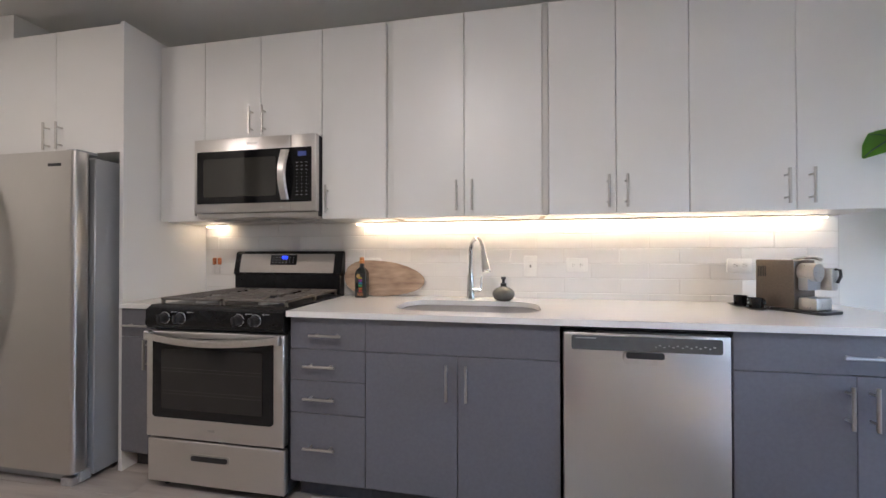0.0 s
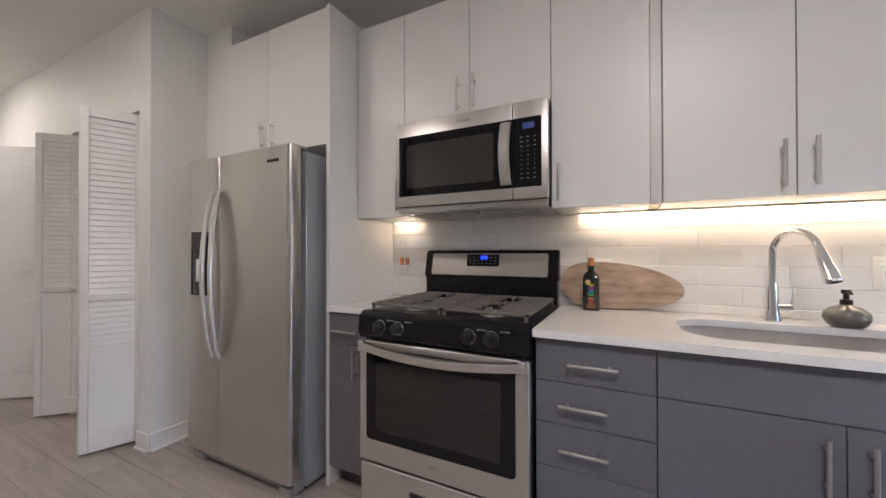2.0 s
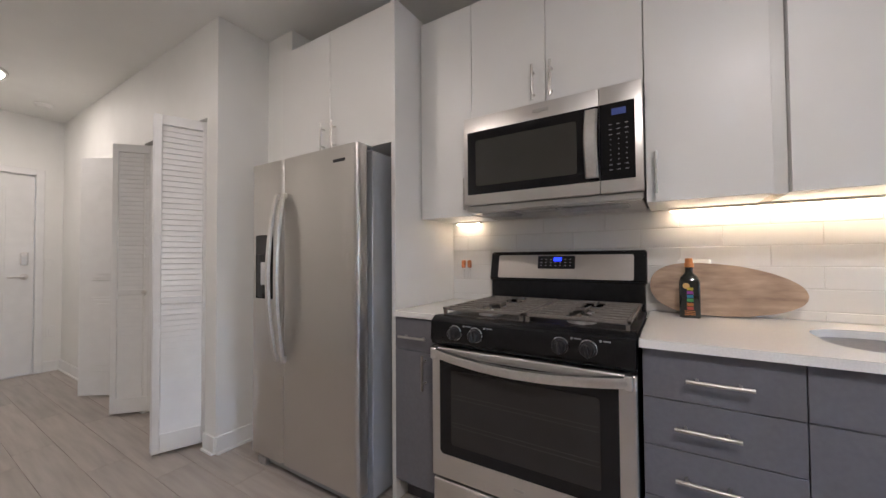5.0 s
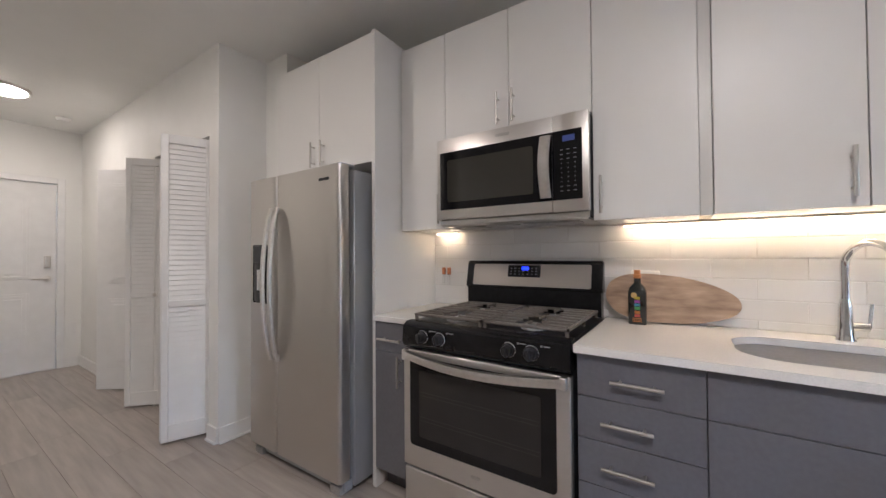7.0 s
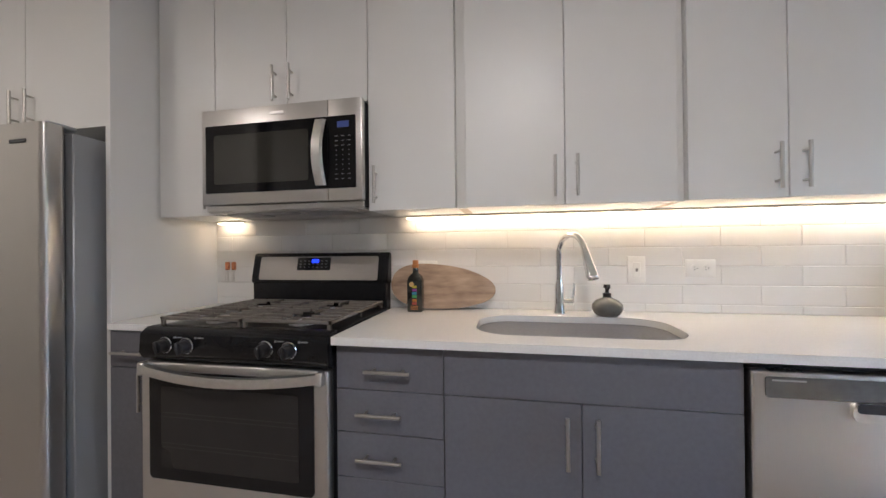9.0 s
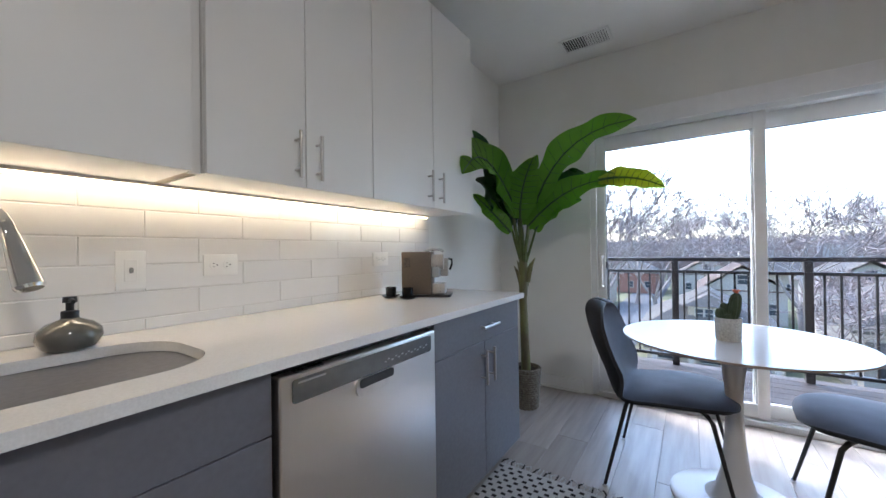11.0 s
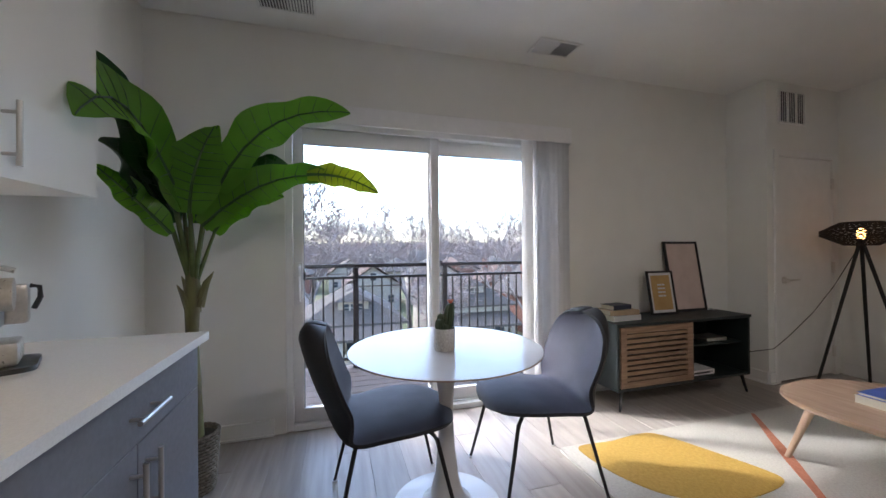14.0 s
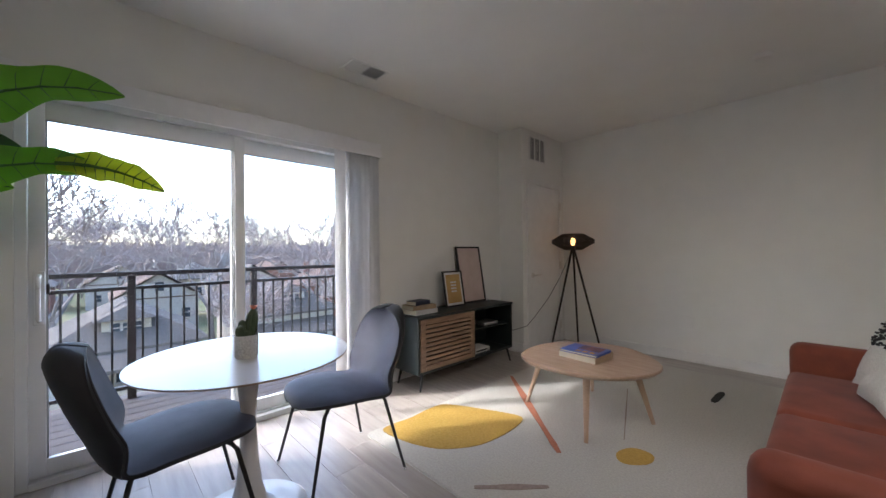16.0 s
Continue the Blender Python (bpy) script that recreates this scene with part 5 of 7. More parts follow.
def blade(base, ctrl, tip, width, face, material, label="", fold=0.25, wave=0.02, seed=0):
    """A long leaf along a bent midrib, with a folded, wavy blade. face: roughly the way that its top looks."""
    rng = random.Random(seed)
    b, c, t, f = Vector(base), Vector(ctrl), Vector(tip), Vector(face)
    n, m = 22, 4
    rows, spine = [], []
    ph = rng.uniform(0, 6)
    for i in range(n + 1):
        s = i / n
        p = b * (1 - s) ** 2 + c * 2 * s * (1 - s) + t * s * s
        d = ((c - b) * (1 - s) + (t - c) * s).normalized()
        side = d.cross(f).normalized()
        up = side.cross(d).normalized()
        w = width * 1.06 * (math.sin(math.pi * min(1, (s * 0.95 + 0.05)) ** 0.84)) ** 0.62 if s < 1 else 0
        w = max(w, 0.004)
        spine.append(p + up * 0.004)
        row = []
        for j in range(-m, m + 1):
            u = j / m
            zz = abs(u) * w * fold + (wave * math.sin(s * 15 + ph + (2 if u > 0 else 0)) * u * u + 0.004 * math.sin(s * 34 + ph) * abs(u)) * min(1, w / width)
            row.append(p + side * w * u  + up * zz)
        rows.append((row, up))
    bm = B()
    for o in (0.0, -0.0025):
        g = [[bm.verts.new(q + up * o) for q in row] for row, up in rows]
        for i in range(n):
            for j in range(2 * m):
                bm.faces.new((g[i][j], g[i][j + 1], g[i + 1][j + 1], g[i + 1][j]))
    lf = part("leaf", bm, material, bp, label)
    bm = B()
    tube(bm, spine[::3] + spine[-1:], [0.008 * (1 - k / 9) + 0.0012 for k in range(len(spine[::3]) + 1)], 6)
    rng = random.Random(seed + 5)
    for i in range(3, n - 2, 2):
        row, up = rows[i]
        for sd2 in (0, -1):
            k = 0 if sd2 == 0 else 2 * m
            q = rows[min(i + 1, n)][0]
            tube(bm, [row[m] + up * 0.002, (row[(m + k) // 2] * 0.5 + q[(m + k) // 2] * 0.5) + up * 0.0015, q[k] + up * 0.001], [0.0022, 0.0014, 0.0006], 4)
    part("midrib", bm, M["rib"], lf)
    return lf


def stem(*pts, r=(0.012, 0.007)):
    bm = B()
    n = len(pts)
    tube(bm, pts, [r[0] + (r[1] - r[0]) * k / (n - 1) for k in range(n)], 10)
    part("stalk", bm, M["stalk"], bp)


bm = B()
tube(bm, [(px - 0.01, py - 0.01, 0.10), (px - 0.012, py, 0.45), (px - 0.005, py + 0.012, 0.75), (px, py + 0.012, 0.92), (px, py + 0.01, 1.00), (px, py + 0.012, 1.10), (px - 0.01, py + 0.02, 1.32)], [0.038, 0.032, 0.028, 0.034, 0.038, 0.026, 0.017], 16)
part("trunk", bm, M["trunk"], bp, "yellow-green sheathed stem")
for k, (dy, dx, z) in enumerate(((0.05, -0.03, 1.0), (-0.055, -0.01, 1.02), (0.0, 0.05, 0.99), (-0.07, -0.02, 1.06), (0.045, 0.0, 1.04))):
    bm = B()
    tube(bm, [(px + dx * 0.4, py + dy * 0.4, z - 0.10), (px + dx * 0.9, py + dy * 0.8, z - 0.02), (px + dx * 1.3, py + dy * 1.3, z + 0.035)], [0.022, 0.016, 0.002], 8)
    part("sheath", bm, M["trunk"], bp)
TOP = (px, py + 0.008, 1.00)
stem(TOP, (px - 0.06, py + 0.07, 1.46), r=(0.016, 0.011))
blade((px - 0.06, py + 0.03, 1.42), (px - 0.36, py + 0.15, 1.98), (px - 0.84, py + 0.02, 1.58), 0.14, (-0.35, -0.85, 0.35), M["leaf"], "broad mid-green leaf", 0.25, 0.02, 1)
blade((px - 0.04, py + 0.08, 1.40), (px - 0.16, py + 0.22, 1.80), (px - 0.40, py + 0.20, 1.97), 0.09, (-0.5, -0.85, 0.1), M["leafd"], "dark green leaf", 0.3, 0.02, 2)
stem(TOP, (px + 0.04, py + 0.06, 1.40), r=(0.015, 0.009))
stem(TOP, (px - 0.03, py - 0.06, 1.42), (px - 0.03, py - 0.11, 1.52), r=(0.016, 0.009))
blade((px - 0.03, py - 0.11, 1.50), (px - 0.02, py - 0.30, 1.98), (px - 0.10, py - 0.76, 1.93), 0.12, (-0.95, 0.15, 0.35), M["leaf"], "bright green arching leaf", 0.2, 0.025, 3)
stem(TOP, (px - 0.05, py - 0.05, 1.33), r=(0.015, 0.009))
blade((px - 0.05, py - 0.05, 1.32), (px - 0.05, py - 0.36, 1.65), (px - 0.10, py - 0.68, 1.575), 0.09, (-0.92, 0.1, 0.40), M["leaf"], "long arching green leaf", 0.25, 0.02, 4)
blade((px - 0.092, py - 0.54, 1.588), (px - 0.105, py - 0.73, 1.612), (px - 0.14, py - 0.90, 1.50), 0.066, (-0.9, 0.1, 0.45), M["leafy"], "yellowing leaf tip", 0.2, 0.01, 5)
stem(TOP, (px - 0.09, py - 0.01, 1.42), r=(0.014, 0.009))
blade((px - 0.09, py - 0.01, 1.38), (px - 0.15, py - 0.03, 1.60), (px - 0.10, py - 0.12, 1.80), 0.125, (-0.95, 0.1, 0.2), M["leaf"], "broad upright green leaf", 0.18, 0.015, 6)
blade((px + 0.03, py + 0.00, 1.34), (px + 0.05, py - 0.02, 1.70), (px + 0.00, py - 0.11, 1.84), 0.075, (-0.9, 0.3, 0.1), M["leaf"], "upright green leaf", 0.2, 0.015, 7)
stem(TOP, (px - 0.02, py + 0.10, 1.34), r=(0.014, 0.008))
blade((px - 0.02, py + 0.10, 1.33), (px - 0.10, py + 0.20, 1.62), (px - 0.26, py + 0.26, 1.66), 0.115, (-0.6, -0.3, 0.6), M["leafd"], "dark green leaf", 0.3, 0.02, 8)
stem(TOP, (px - 0.06, py + 0.07, 1.30), (px - 0.09, py + 0.10, 1.33), r=(0.012, 0.007))
blade((px - 0.09, py + 0.07, 1.28), (px - 0.16, py + 0.20, 1.46), (px - 0.26, py + 0.28, 1.56), 0.062, (-0.7, -0.5, 0.4), M["leaf"], "drooping green leaf", 0.3, 0.015, 9)
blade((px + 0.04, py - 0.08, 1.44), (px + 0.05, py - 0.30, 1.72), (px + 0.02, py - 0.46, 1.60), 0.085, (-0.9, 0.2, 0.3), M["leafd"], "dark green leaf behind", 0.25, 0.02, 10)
stem(TOP, (px + 0.0, py - 0.09, 1.30), r=(0.012, 0.007))
blade((px - 0.01, py - 0.09, 1.29), (px - 0.03, py - 0.22, 1.52), (px - 0.04, py - 0.42, 1.48), 0.075, (-0.95, 0.2, 0.25), M["leaf"], "low arching green leaf", 0.25, 0.015, 11)
# basket woven from rounds
bm = B()
lathe(bm, [(0, 0.004), (0.078, 0.004), (0.099, 0.295), (0.094, 0.295), (0.089, 0.27), (0, 0.27)], (px, py, 0), 36)
bk = part("basket", bm, M["basket"], bp, "woven rush basket")
for k in range(18):
    bm = B()
    z = 0.010 + k * 0.0163
    r = 0.079 + 0.021 * z / 0.295
    n = 72
    tube(bm, [(px + (r + 0.0028 * (1 if (j // 2 + k) % 2 else -1)) * math.cos(2 * math.pi * j / n), py + (r + 0.0028 * (1 if (j // 2 + k) % 2 else -1)) * math.sin(2 * math.pi * j / n), z) for j in range(n + 1)], 0.0078, 5)
    part("coil", bm, M["basket"], bk)
bm = B()
lathe(bm, [(0, 0.275), (0.088, 0.272)], (px, py, 0), 24)
part("soil", bm, M["soil"], bp)

# striped mat with a fringe by the worktop
M["matw"] = mat("cream_cotton", (0.55, 0.54, 0.52), (0.45, 0.44, 0.42), 120, 0.95, bump=0.8, bscale=300)
km = thing("kitchen_runner", (2.1, -0.9, 0), "long black and cream woven runner with fringed ends", "mat")
mx0, mx1, my0, my1 = 0.90, 3.34, -1.18, -0.565
bm = B()
box(bm, mx0, my0, 0.0, mx1, my1, 0.007, 0.002)
part("weave", bm, M["matw"], km)
for k in range(72):
    bm = B()
    x = mx0 + 0.012 + k * (mx1 - mx0 - 0.02) / 72
    for j in range(12):
        y = my0 + 0.005 + j * (my1 - my0) / 12 + (0.02 if k % 2 else 0)
        box(bm, x, y, 0.0072, x + 0.016, min(y + 0.022, my1), 0.0088)
    part("black_stripe", bm, M["rugk"], km)
rng = random.Random(8)
for k in range(64):
    bm = B()
    y = my0 + 0.008 + k * (my1 - my0) / 64
    e, s = (mx1, 1) if k % 2 else (mx0, -1)
    tube(bm, [(e - s * 0.004, y, 0.005), (e + s * 0.02, y + rng.uniform(-0.01, 0.01), 0.009), (e + s * 0.05, y + rng.uniform(-0.02, 0.02), 0.004)], [0.004, 0.004, 0.003], 5)
    part("fringe", bm, M["matw"] if k % 3 else M["rugk"], km)

# rug
rug = thing("rug", (2.85, -3.85, 0), "cream wool rug with mustard and terracotta shapes", "rug")
RZ = 0.012


def rug_shape(name, outline, material, label, z=0.0155):
    bm = B()
    slab(bm, outline, RZ - 0.002, z)
    part(name, bm, material, rug, label)


bm = B()
slab(bm, rrect(1.80, -5.28, 3.88, -2.35, 0.03), 0, RZ)
part("ground", bm, M["rug"], rug)
rng = random.Random(3)


def blob(cx, cy, rx, ry, ang, wob=0.05, n=40, sharp=0.0):
    out = []
    for k in range(n):
        a = 2 * math.pi * k / n
        r = 1 + wob * math.sin(3 * a + 1) + wob * 0.6 * math.sin(5 * a)
        x, y = rx * r * math.cos(a), ry * r * math.sin(a) * (1 - sharp * abs(math.cos(a)) ** 3)
        out.append((cx + x * math.cos(ang) - y * math.sin(ang), cy + x * math.sin(ang) + y * math.cos(ang)))
    return out


def streak(x0, y0, x1, y1, w, n=14, wob=0.25):
    d = Vector((x1 - x0, y1 - y0)).normalized()
    nx, ny = -d.y, d.x
    a, b = [], []
    for k in range(n + 1):
        f = k / n
        ww = w * (1 + wob * math.sin(9 * f + x0)) * (0.55 if k in (0, n) else 1)
        a.append((x0 + (x1 - x0) * f + nx * ww, y0 + (y1 - y0) * f + ny * ww))
        b.append((x0 + (x1 - x0) * f - nx * ww, y0 + (y1 - y0) * f - ny * ww))
    return a + b[::-1]


def closed_curve(pts, n=9):
    """A smooth closed outline through a few corners."""
    out = []
    m = len(pts)
    for i in range(m):
        a, b, c, d = (Vector(pts[(i + k) % m]) for k in (-1, 0, 1, 2))
        for k in range(n):
            t = k / n
            out.append(tuple(0.5 * (2 * b + (c - a) * t * 0.8 + (2 * a - 5 * b + 4 * c - d) * t * t * 0.8 + (3 * b - a - 3 * c + d) * t ** 3 * 0.8) + (0.2 * ((c - b) * (3 * t * t - 2 * t ** 3)))))
    return out


rug_shape("mustard_leaf", closed_curve([(3.845, -2.46), (3.85, -2.70), (3.855, -3.01), (3.585, -3.17), (3.295, -3.27), (3.235, -3.03), (3.265, -2.77), (3.39, -2.58), (3.59, -2.48)]), M["rugy"], "large mustard leaf shape")
rug_shape("terracotta_line", streak(3.86, -3.92, 2.88, -3.04, 0.022), M["rugr"], "terracotta stripe")
rug_shape("mustard_spot", blob(2.557, -3.31, 0.112, 0.082, radians(65), 0.03), M["rugy"], "small mustard spot")
rug_shape("taupe_dash", streak(3.02, -2.45, 2.76, -2.72, 0.018), M["rugt"], "taupe dash")
rug_shape("black_dash", streak(2.405, -4.53, 2.39, -4.82, 0.026, 6, 0.05), M["rugk"], "black dash")
rug_shape("grey_line", streak(2.97, -4.36, 2.67, -3.46, 0.004), M["rugt"], "thin grey line", 0.0135)

# coffee table
ct = thing("coffee_table", (2.98, -3.66, RZ), "pebble-shaped pale wooden coffee table on splayed legs", "coffee table")
out = blob(2.98, -3.65, 0.458, 0.43, radians(30), 0.03, 72)
bm = B()
lo = [bm.verts.new((2.98 + (x - 2.98) * 0.965, -3.65 + (y + 3.65) * 0.965, 0.402)) for x, y in out]
mi = [bm.verts.new((x, y, 0.418)) for x, y in out]
hi = [bm.verts.new((x, y, 0.428)) for x, y in out]
tp = [bm.verts.new((2.98 + (x - 2.98) * 0.99, -3.65 + (y + 3.65) * 0.99, 0.432)) for x, y in out]
bm.faces.new(lo[::-1])
bm.faces.new(tp)
for r0, r1 in ((lo, mi), (mi, hi), (hi, tp)):
    for k in range(len(out)):
        k2 = (k + 1) % len(out)
        bm.faces.new((r0[k], r0[k2], r1[k2], r1[k]))
part("tabletop", bm, M["ash"], ct)
for fx, fy in ((3.42, -3.52), (2.82, -3.26), (2.61, -3.82), (3.16, -4.10)):
    bm = B()
    tx, ty = 2.98 + (fx - 2.98) * 0.72, -3.65 + (fy + 3.65) * 0.72
    rod(bm, (fx, fy, RZ), (tx, ty, 0.403), 0.013, 0.024, 16)
    part("leg", bm, M["ash"], ct)


def book(at, size, turn, cover, label, text=None):
    """A closed book lying flat: cover boards, spine and pages."""
    b = thing("book", (0, 0, 0), label, "book")
    w, d, h = size
    bm = B()
    box(bm, -w / 2, -d / 2, 0, w / 2, d / 2, 0.003, 0.001)
    box(bm, -w / 2, -d / 2, h - 0.003, w / 2, d / 2, h, 0.001)
    box(bm, -w / 2, -d / 2, 0.003, -w / 2 + 0.003, d / 2, h - 0.003)
    part("cover", bm, cover, b)
    bm = B()
    box(bm, -w / 2 + 0.003, -d / 2 + 0.004, 0.0032, w / 2 - 0.005, d / 2 - 0.004, h - 0.0032)
    part("page_block", bm, M["paper"], b)
    b.matrix_basis = pose(*at, 0, 0, turn)
    return b


book((2.985, -3.61, 0.433), (0.285, 0.235, 0.045), -5, M["kraft"], "thick pale book under another on the coffee table")
b = book((2.98, -3.60, 0.4785), (0.272, 0.215, 0.016), -2, M["blue"], "glossy blue and red magazine on the coffee table")
bm = B()
box(bm, -0.11, -0.095, 0.0161, 0.05, 0.02, 0.0166)
part("cover_picture", bm, M["red"], b, "red cover picture")
bm = B()
for k in range(3):
    box(bm, -0.10 + k * 0.05, 0.045, 0.0161, -0.065 + k * 0.05, 0.085, 0.0166)
part("cover_title", bm, M["sand"], b)

# media console
CX0, CX1, CY0, CY1, CZ0, CZ1 = 4.17, 4.535, -4.37, -3.04, 0.145, 0.640
co = thing("media_console", ((CX0 + CX1) / 2, (CY0 + CY1) / 2, 0), "dark media console with a slatted sliding door and open shelves", "media console")
for nm, a in (("top", (CX0 - 0.008, CY0 - 0.008, CZ1 - 0.022, CX1, CY1 + 0.008, CZ1)), ("bottom", (CX0, CY0, CZ0, CX1, CY1, CZ0 + 0.02)),
              ("side_panel", (CX0, CY0, CZ0 + 0.02, CX1, CY0 + 0.02, CZ1 - 0.022)), ("side_panel", (CX0, CY1 - 0.02, CZ0 + 0.02, CX1, CY1, CZ1 - 0.022)),
              ("back_panel", (CX1 - 0.012, CY0 + 0.02, CZ0 + 0.02, CX1, CY1 - 0.02, CZ1 - 0.022)), ("divider", (CX0 + 0.03, -3.80, CZ0 + 0.02, CX1 - 0.012, -3.782, CZ1 - 0.022)),
              ("shelf", (CX0 + 0.05, CY0 + 0.02, 0.40, CX1 - 0.012, -3.80, 0.416))):
    bm = B()
    box(bm, *a, 0.0015)
    part(nm, bm, M["cons"], co)
bm = B()
y0, y1, z0, z1 = -3.755, -3.07, CZ0 + 0.024, CZ1 - 0.026
for a, b, c, d in ((y0, y0 + 0.055, z0, z1), (y1 - 0.055, y1, z0, z1), (y0 + 0.055, y1 - 0.055, z0, z0 + 0.045), (y0 + 0.055, y1 - 0.055, z1 - 0.045, z1)):
    box(bm, CX0 - 0.004, a, c, CX0 + 0.016, b, d, 0.0015)
dr = part("sliding_door", bm, M["walnut"], co, "brown wooden slatted sliding door")
n = 9
for k in range(n):
    bm = B()
    z = z0 + 0.045 + (k + 0.5) * (z1 - z0 - 0.09) / n
    box(bm, CX0 - 0.002, y0 + 0.05, z - 0.0135, CX0 + 0.012, y1 - 0.05, z + 0.0135, 0.0015)
    part("slat", bm, M["walnut"], dr)
for x, y in ((CX0 + 0.03, CY0 + 0.06), (CX0 + 0.03, CY1 - 0.06), (CX1 - 0.05, CY0 + 0.06), (CX1 - 0.05, CY1 - 0.06)):
    bm = B()
    sx = -0.015 if x < 4.3 else 0.015
    sy = -0.04 if y < -3.7 else 0.03
    rod(bm, (x, y, CZ0), (x + sx, y + sy, 0.0), 0.014, 0.009, 12)
    part("leg", bm, M["bmetal"], co)
# on and in the console
for k, (w, d, h, t, m, lab) in enumerate(((0.19, 0.27, 0.042, 4, M["mount"], "white book at the bottom of a stack on the console"), (0.18, 0.26, 0.038, -3, M["kraft"], "kraft brown book in a stack on the console"), (0.125, 0.19, 0.036, 8, M["navy"], "small navy book on top of a stack on the console"))):
    b = book((4.36, -3.22 + 0.01 * k, CZ1 + (0.0, 0.0425, 0.081)[k]), (w, d, h), t, m, lab)
mug = thing("mug", (4.33, -3.88, CZ0 + 0.056), "small white ceramic cup on a book in the console", "cup")
bm = B()
lathe(bm, [(0, 0), (0.038, 0), (0.042, 0.006), (0.044, 0.09), (0.040, 0.09), (0.038, 0.01), (0, 0.008)], (4.33, -3.88, CZ0 + 0.062), 28)
part("cup", bm, M["mount"], mug)
b = book((4.31, -3.93, CZ0 + 0.02), (0.16, 0.25, 0.040), 0, M["mount"], "large white art book lying in the console")
bm = B()
box(bm, -0.0812, -0.07, 0.012, -0.0802, 0.09, 0.027)
part("spine_title", bm, M["bplast"], b)
tx = bpy.data.curves.new("ART", 'FONT')
tx.body, tx.size, tx.extrude, tx.align_x = "ART", 0.024, 0.0004, 'CENTER'
to = new("title_text", tx)
to.matrix_basis = Matrix.Translation((-0.0815, -0.085, 0.011)) @ Matrix.Rotation(radians(-90), 4, 'Z') @ Matrix.Rotation(radians(90), 4, 'X')
to.parent = b
tx.materials.append(M["bplast"])
bm = B()
box(bm, 4.26, -4.24, 0.4165, 4.42, -4.02, 0.446, 0.004)
solid("media_player", bm, M["nickel"], "slim silver media player on the console shelf", "media player")


def picture(y0, y1, zb, h, xb, lean, print_mat, fr, mt, label, text=None):
    """A framed print that leans back against the wall; xb: the foot of its front face."""
    p = thing("framed_print", (0, 0, 0), label, "framed print", "framed prints")
    w = y1 - y0
    bm = B()
    for a, b, c, d in ((0, fr, 0, h), (w - fr, w, 0, h), (fr, w - fr, 0, fr), (fr, w - fr, h - fr, h)):
        box(bm, 0, a, c, 0.018, b, d, 0.0015)
    part("frame", bm, M["bmetal"], p, "thin black frame")
    bm = B()
    box(bm, 0.008, fr, fr, 0.013, w - fr, h - fr)
    part("mount", bm, M["mount"], p)
    bm = B()
    box(bm, 0.0072, fr + mt, fr + mt, 0.0079, w - fr - mt, h - fr - mt)
    part("print", bm, print_mat, p)
    if text:
        bm = B()
        for k in range(4):
            for j, (a, b) in enumerate(((0.36, 0.46), (0.48, 0.64))):
                box(bm, 0.0066, w * a, h * (0.66 - 0.085 * k), 0.0071, w * b, h * (0.70 - 0.085 * k))
        part("lettering", bm, M["mount"], p, "small pale lettering")
    p.matrix_basis = Matrix.Translation((xb, y0, zb)) @ Matrix.Rotation(radians(lean), 4, 'Y')


picture(-4.27, -3.885, CZ1 + 0.001, 0.620, 4.445, 9.5, M["pink"], 0.02, 0.0, "large black-framed pale pink print leaning on the wall")
picture(-3.865, -3.59, CZ1 + 0.001, 0.365, 4.385, 9.5, M["sand"], 0.016, 0.022, "small black-framed ochre print leaning on the console", True)
bm = B()
tube(bm, [(4.40, -4.28 + 0.0, CZ1 + 0.007), (4.42, -4.31, CZ1 + 0.007), (4.45, -4.29, CZ1 + 0.007), (4.44, -4.26, CZ1 + 0.007)], 0.005, 6)
solid("cable_coil", bm, M["mount"], "short pale cable lying on the console", "cable")

# tripod lamp
LX, LY = 3.93, -5.31
lp = thing("floor_lamp", (LX, LY, 0), "black tripod floor lamp with an open woven shade and lit bulb", "floor lamp")
for fx, fy in ((4.15, -5.16), (3.98, -5.52), (3.64, -5.40)):
    bm = B()
    rod(bm, (fx, fy, 0.0), (LX + (fx - LX) * 0.06, LY + (fy - LY) * 0.06, 1.19), 0.011, 0.013, 12)
    part("leg", bm, M["rattan"], lp)
bm = B()
lathe(bm, [(0, 0), (0.03, 0), (0.03, 0.03), (0.018, 0.035), (0.018, 0.07), (0, 0.07)], (LX, LY, 1.18), 20)
part("hub", bm, M["bmetal"], lp)
bm = B()
lathe(bm, [(0, 0), (0.017, 0), (0.026, 0.03), (0.030, 0.055), (0.026, 0.08), (0.012, 0.095), (0, 0.097)], (LX, LY, 1.25), 20)
part("bulb", bm, M["bulb"], lp, "glowing amber bulb")
bm = B()
for z, r in ((1.205, 0.10), (1.285, 0.245), (1.325, 0.245), (1.395, 0.125)):
    n = 40
    tube(bm, [(LX + r * math.cos(2 * math.pi * j / n), LY + r * math.sin(2 * math.pi * j / n), z) for j in range(n + 1)], 0.005, 6)
sh = part("shade", bm, M["rattan"], lp, "open black woven shade")
for k in range(30):
    bm = B()
    f = k / 30
    a0 = 2 * math.pi * f
    for tw in (0.25, -0.25):
        tube(bm, [(LX + r * math.cos(a0 + tw * q), LY + r * math.sin(a0 + tw * q), z) for q, (z, r) in enumerate(((1.205, 0.10), (1.245, 0.172), (1.285, 0.245), (1.325, 0.245), (1.36, 0.185), (1.395, 0.125)))], 0.0042, 5)
    part("strand", bm, M["rattan"], sh)
bm = B()
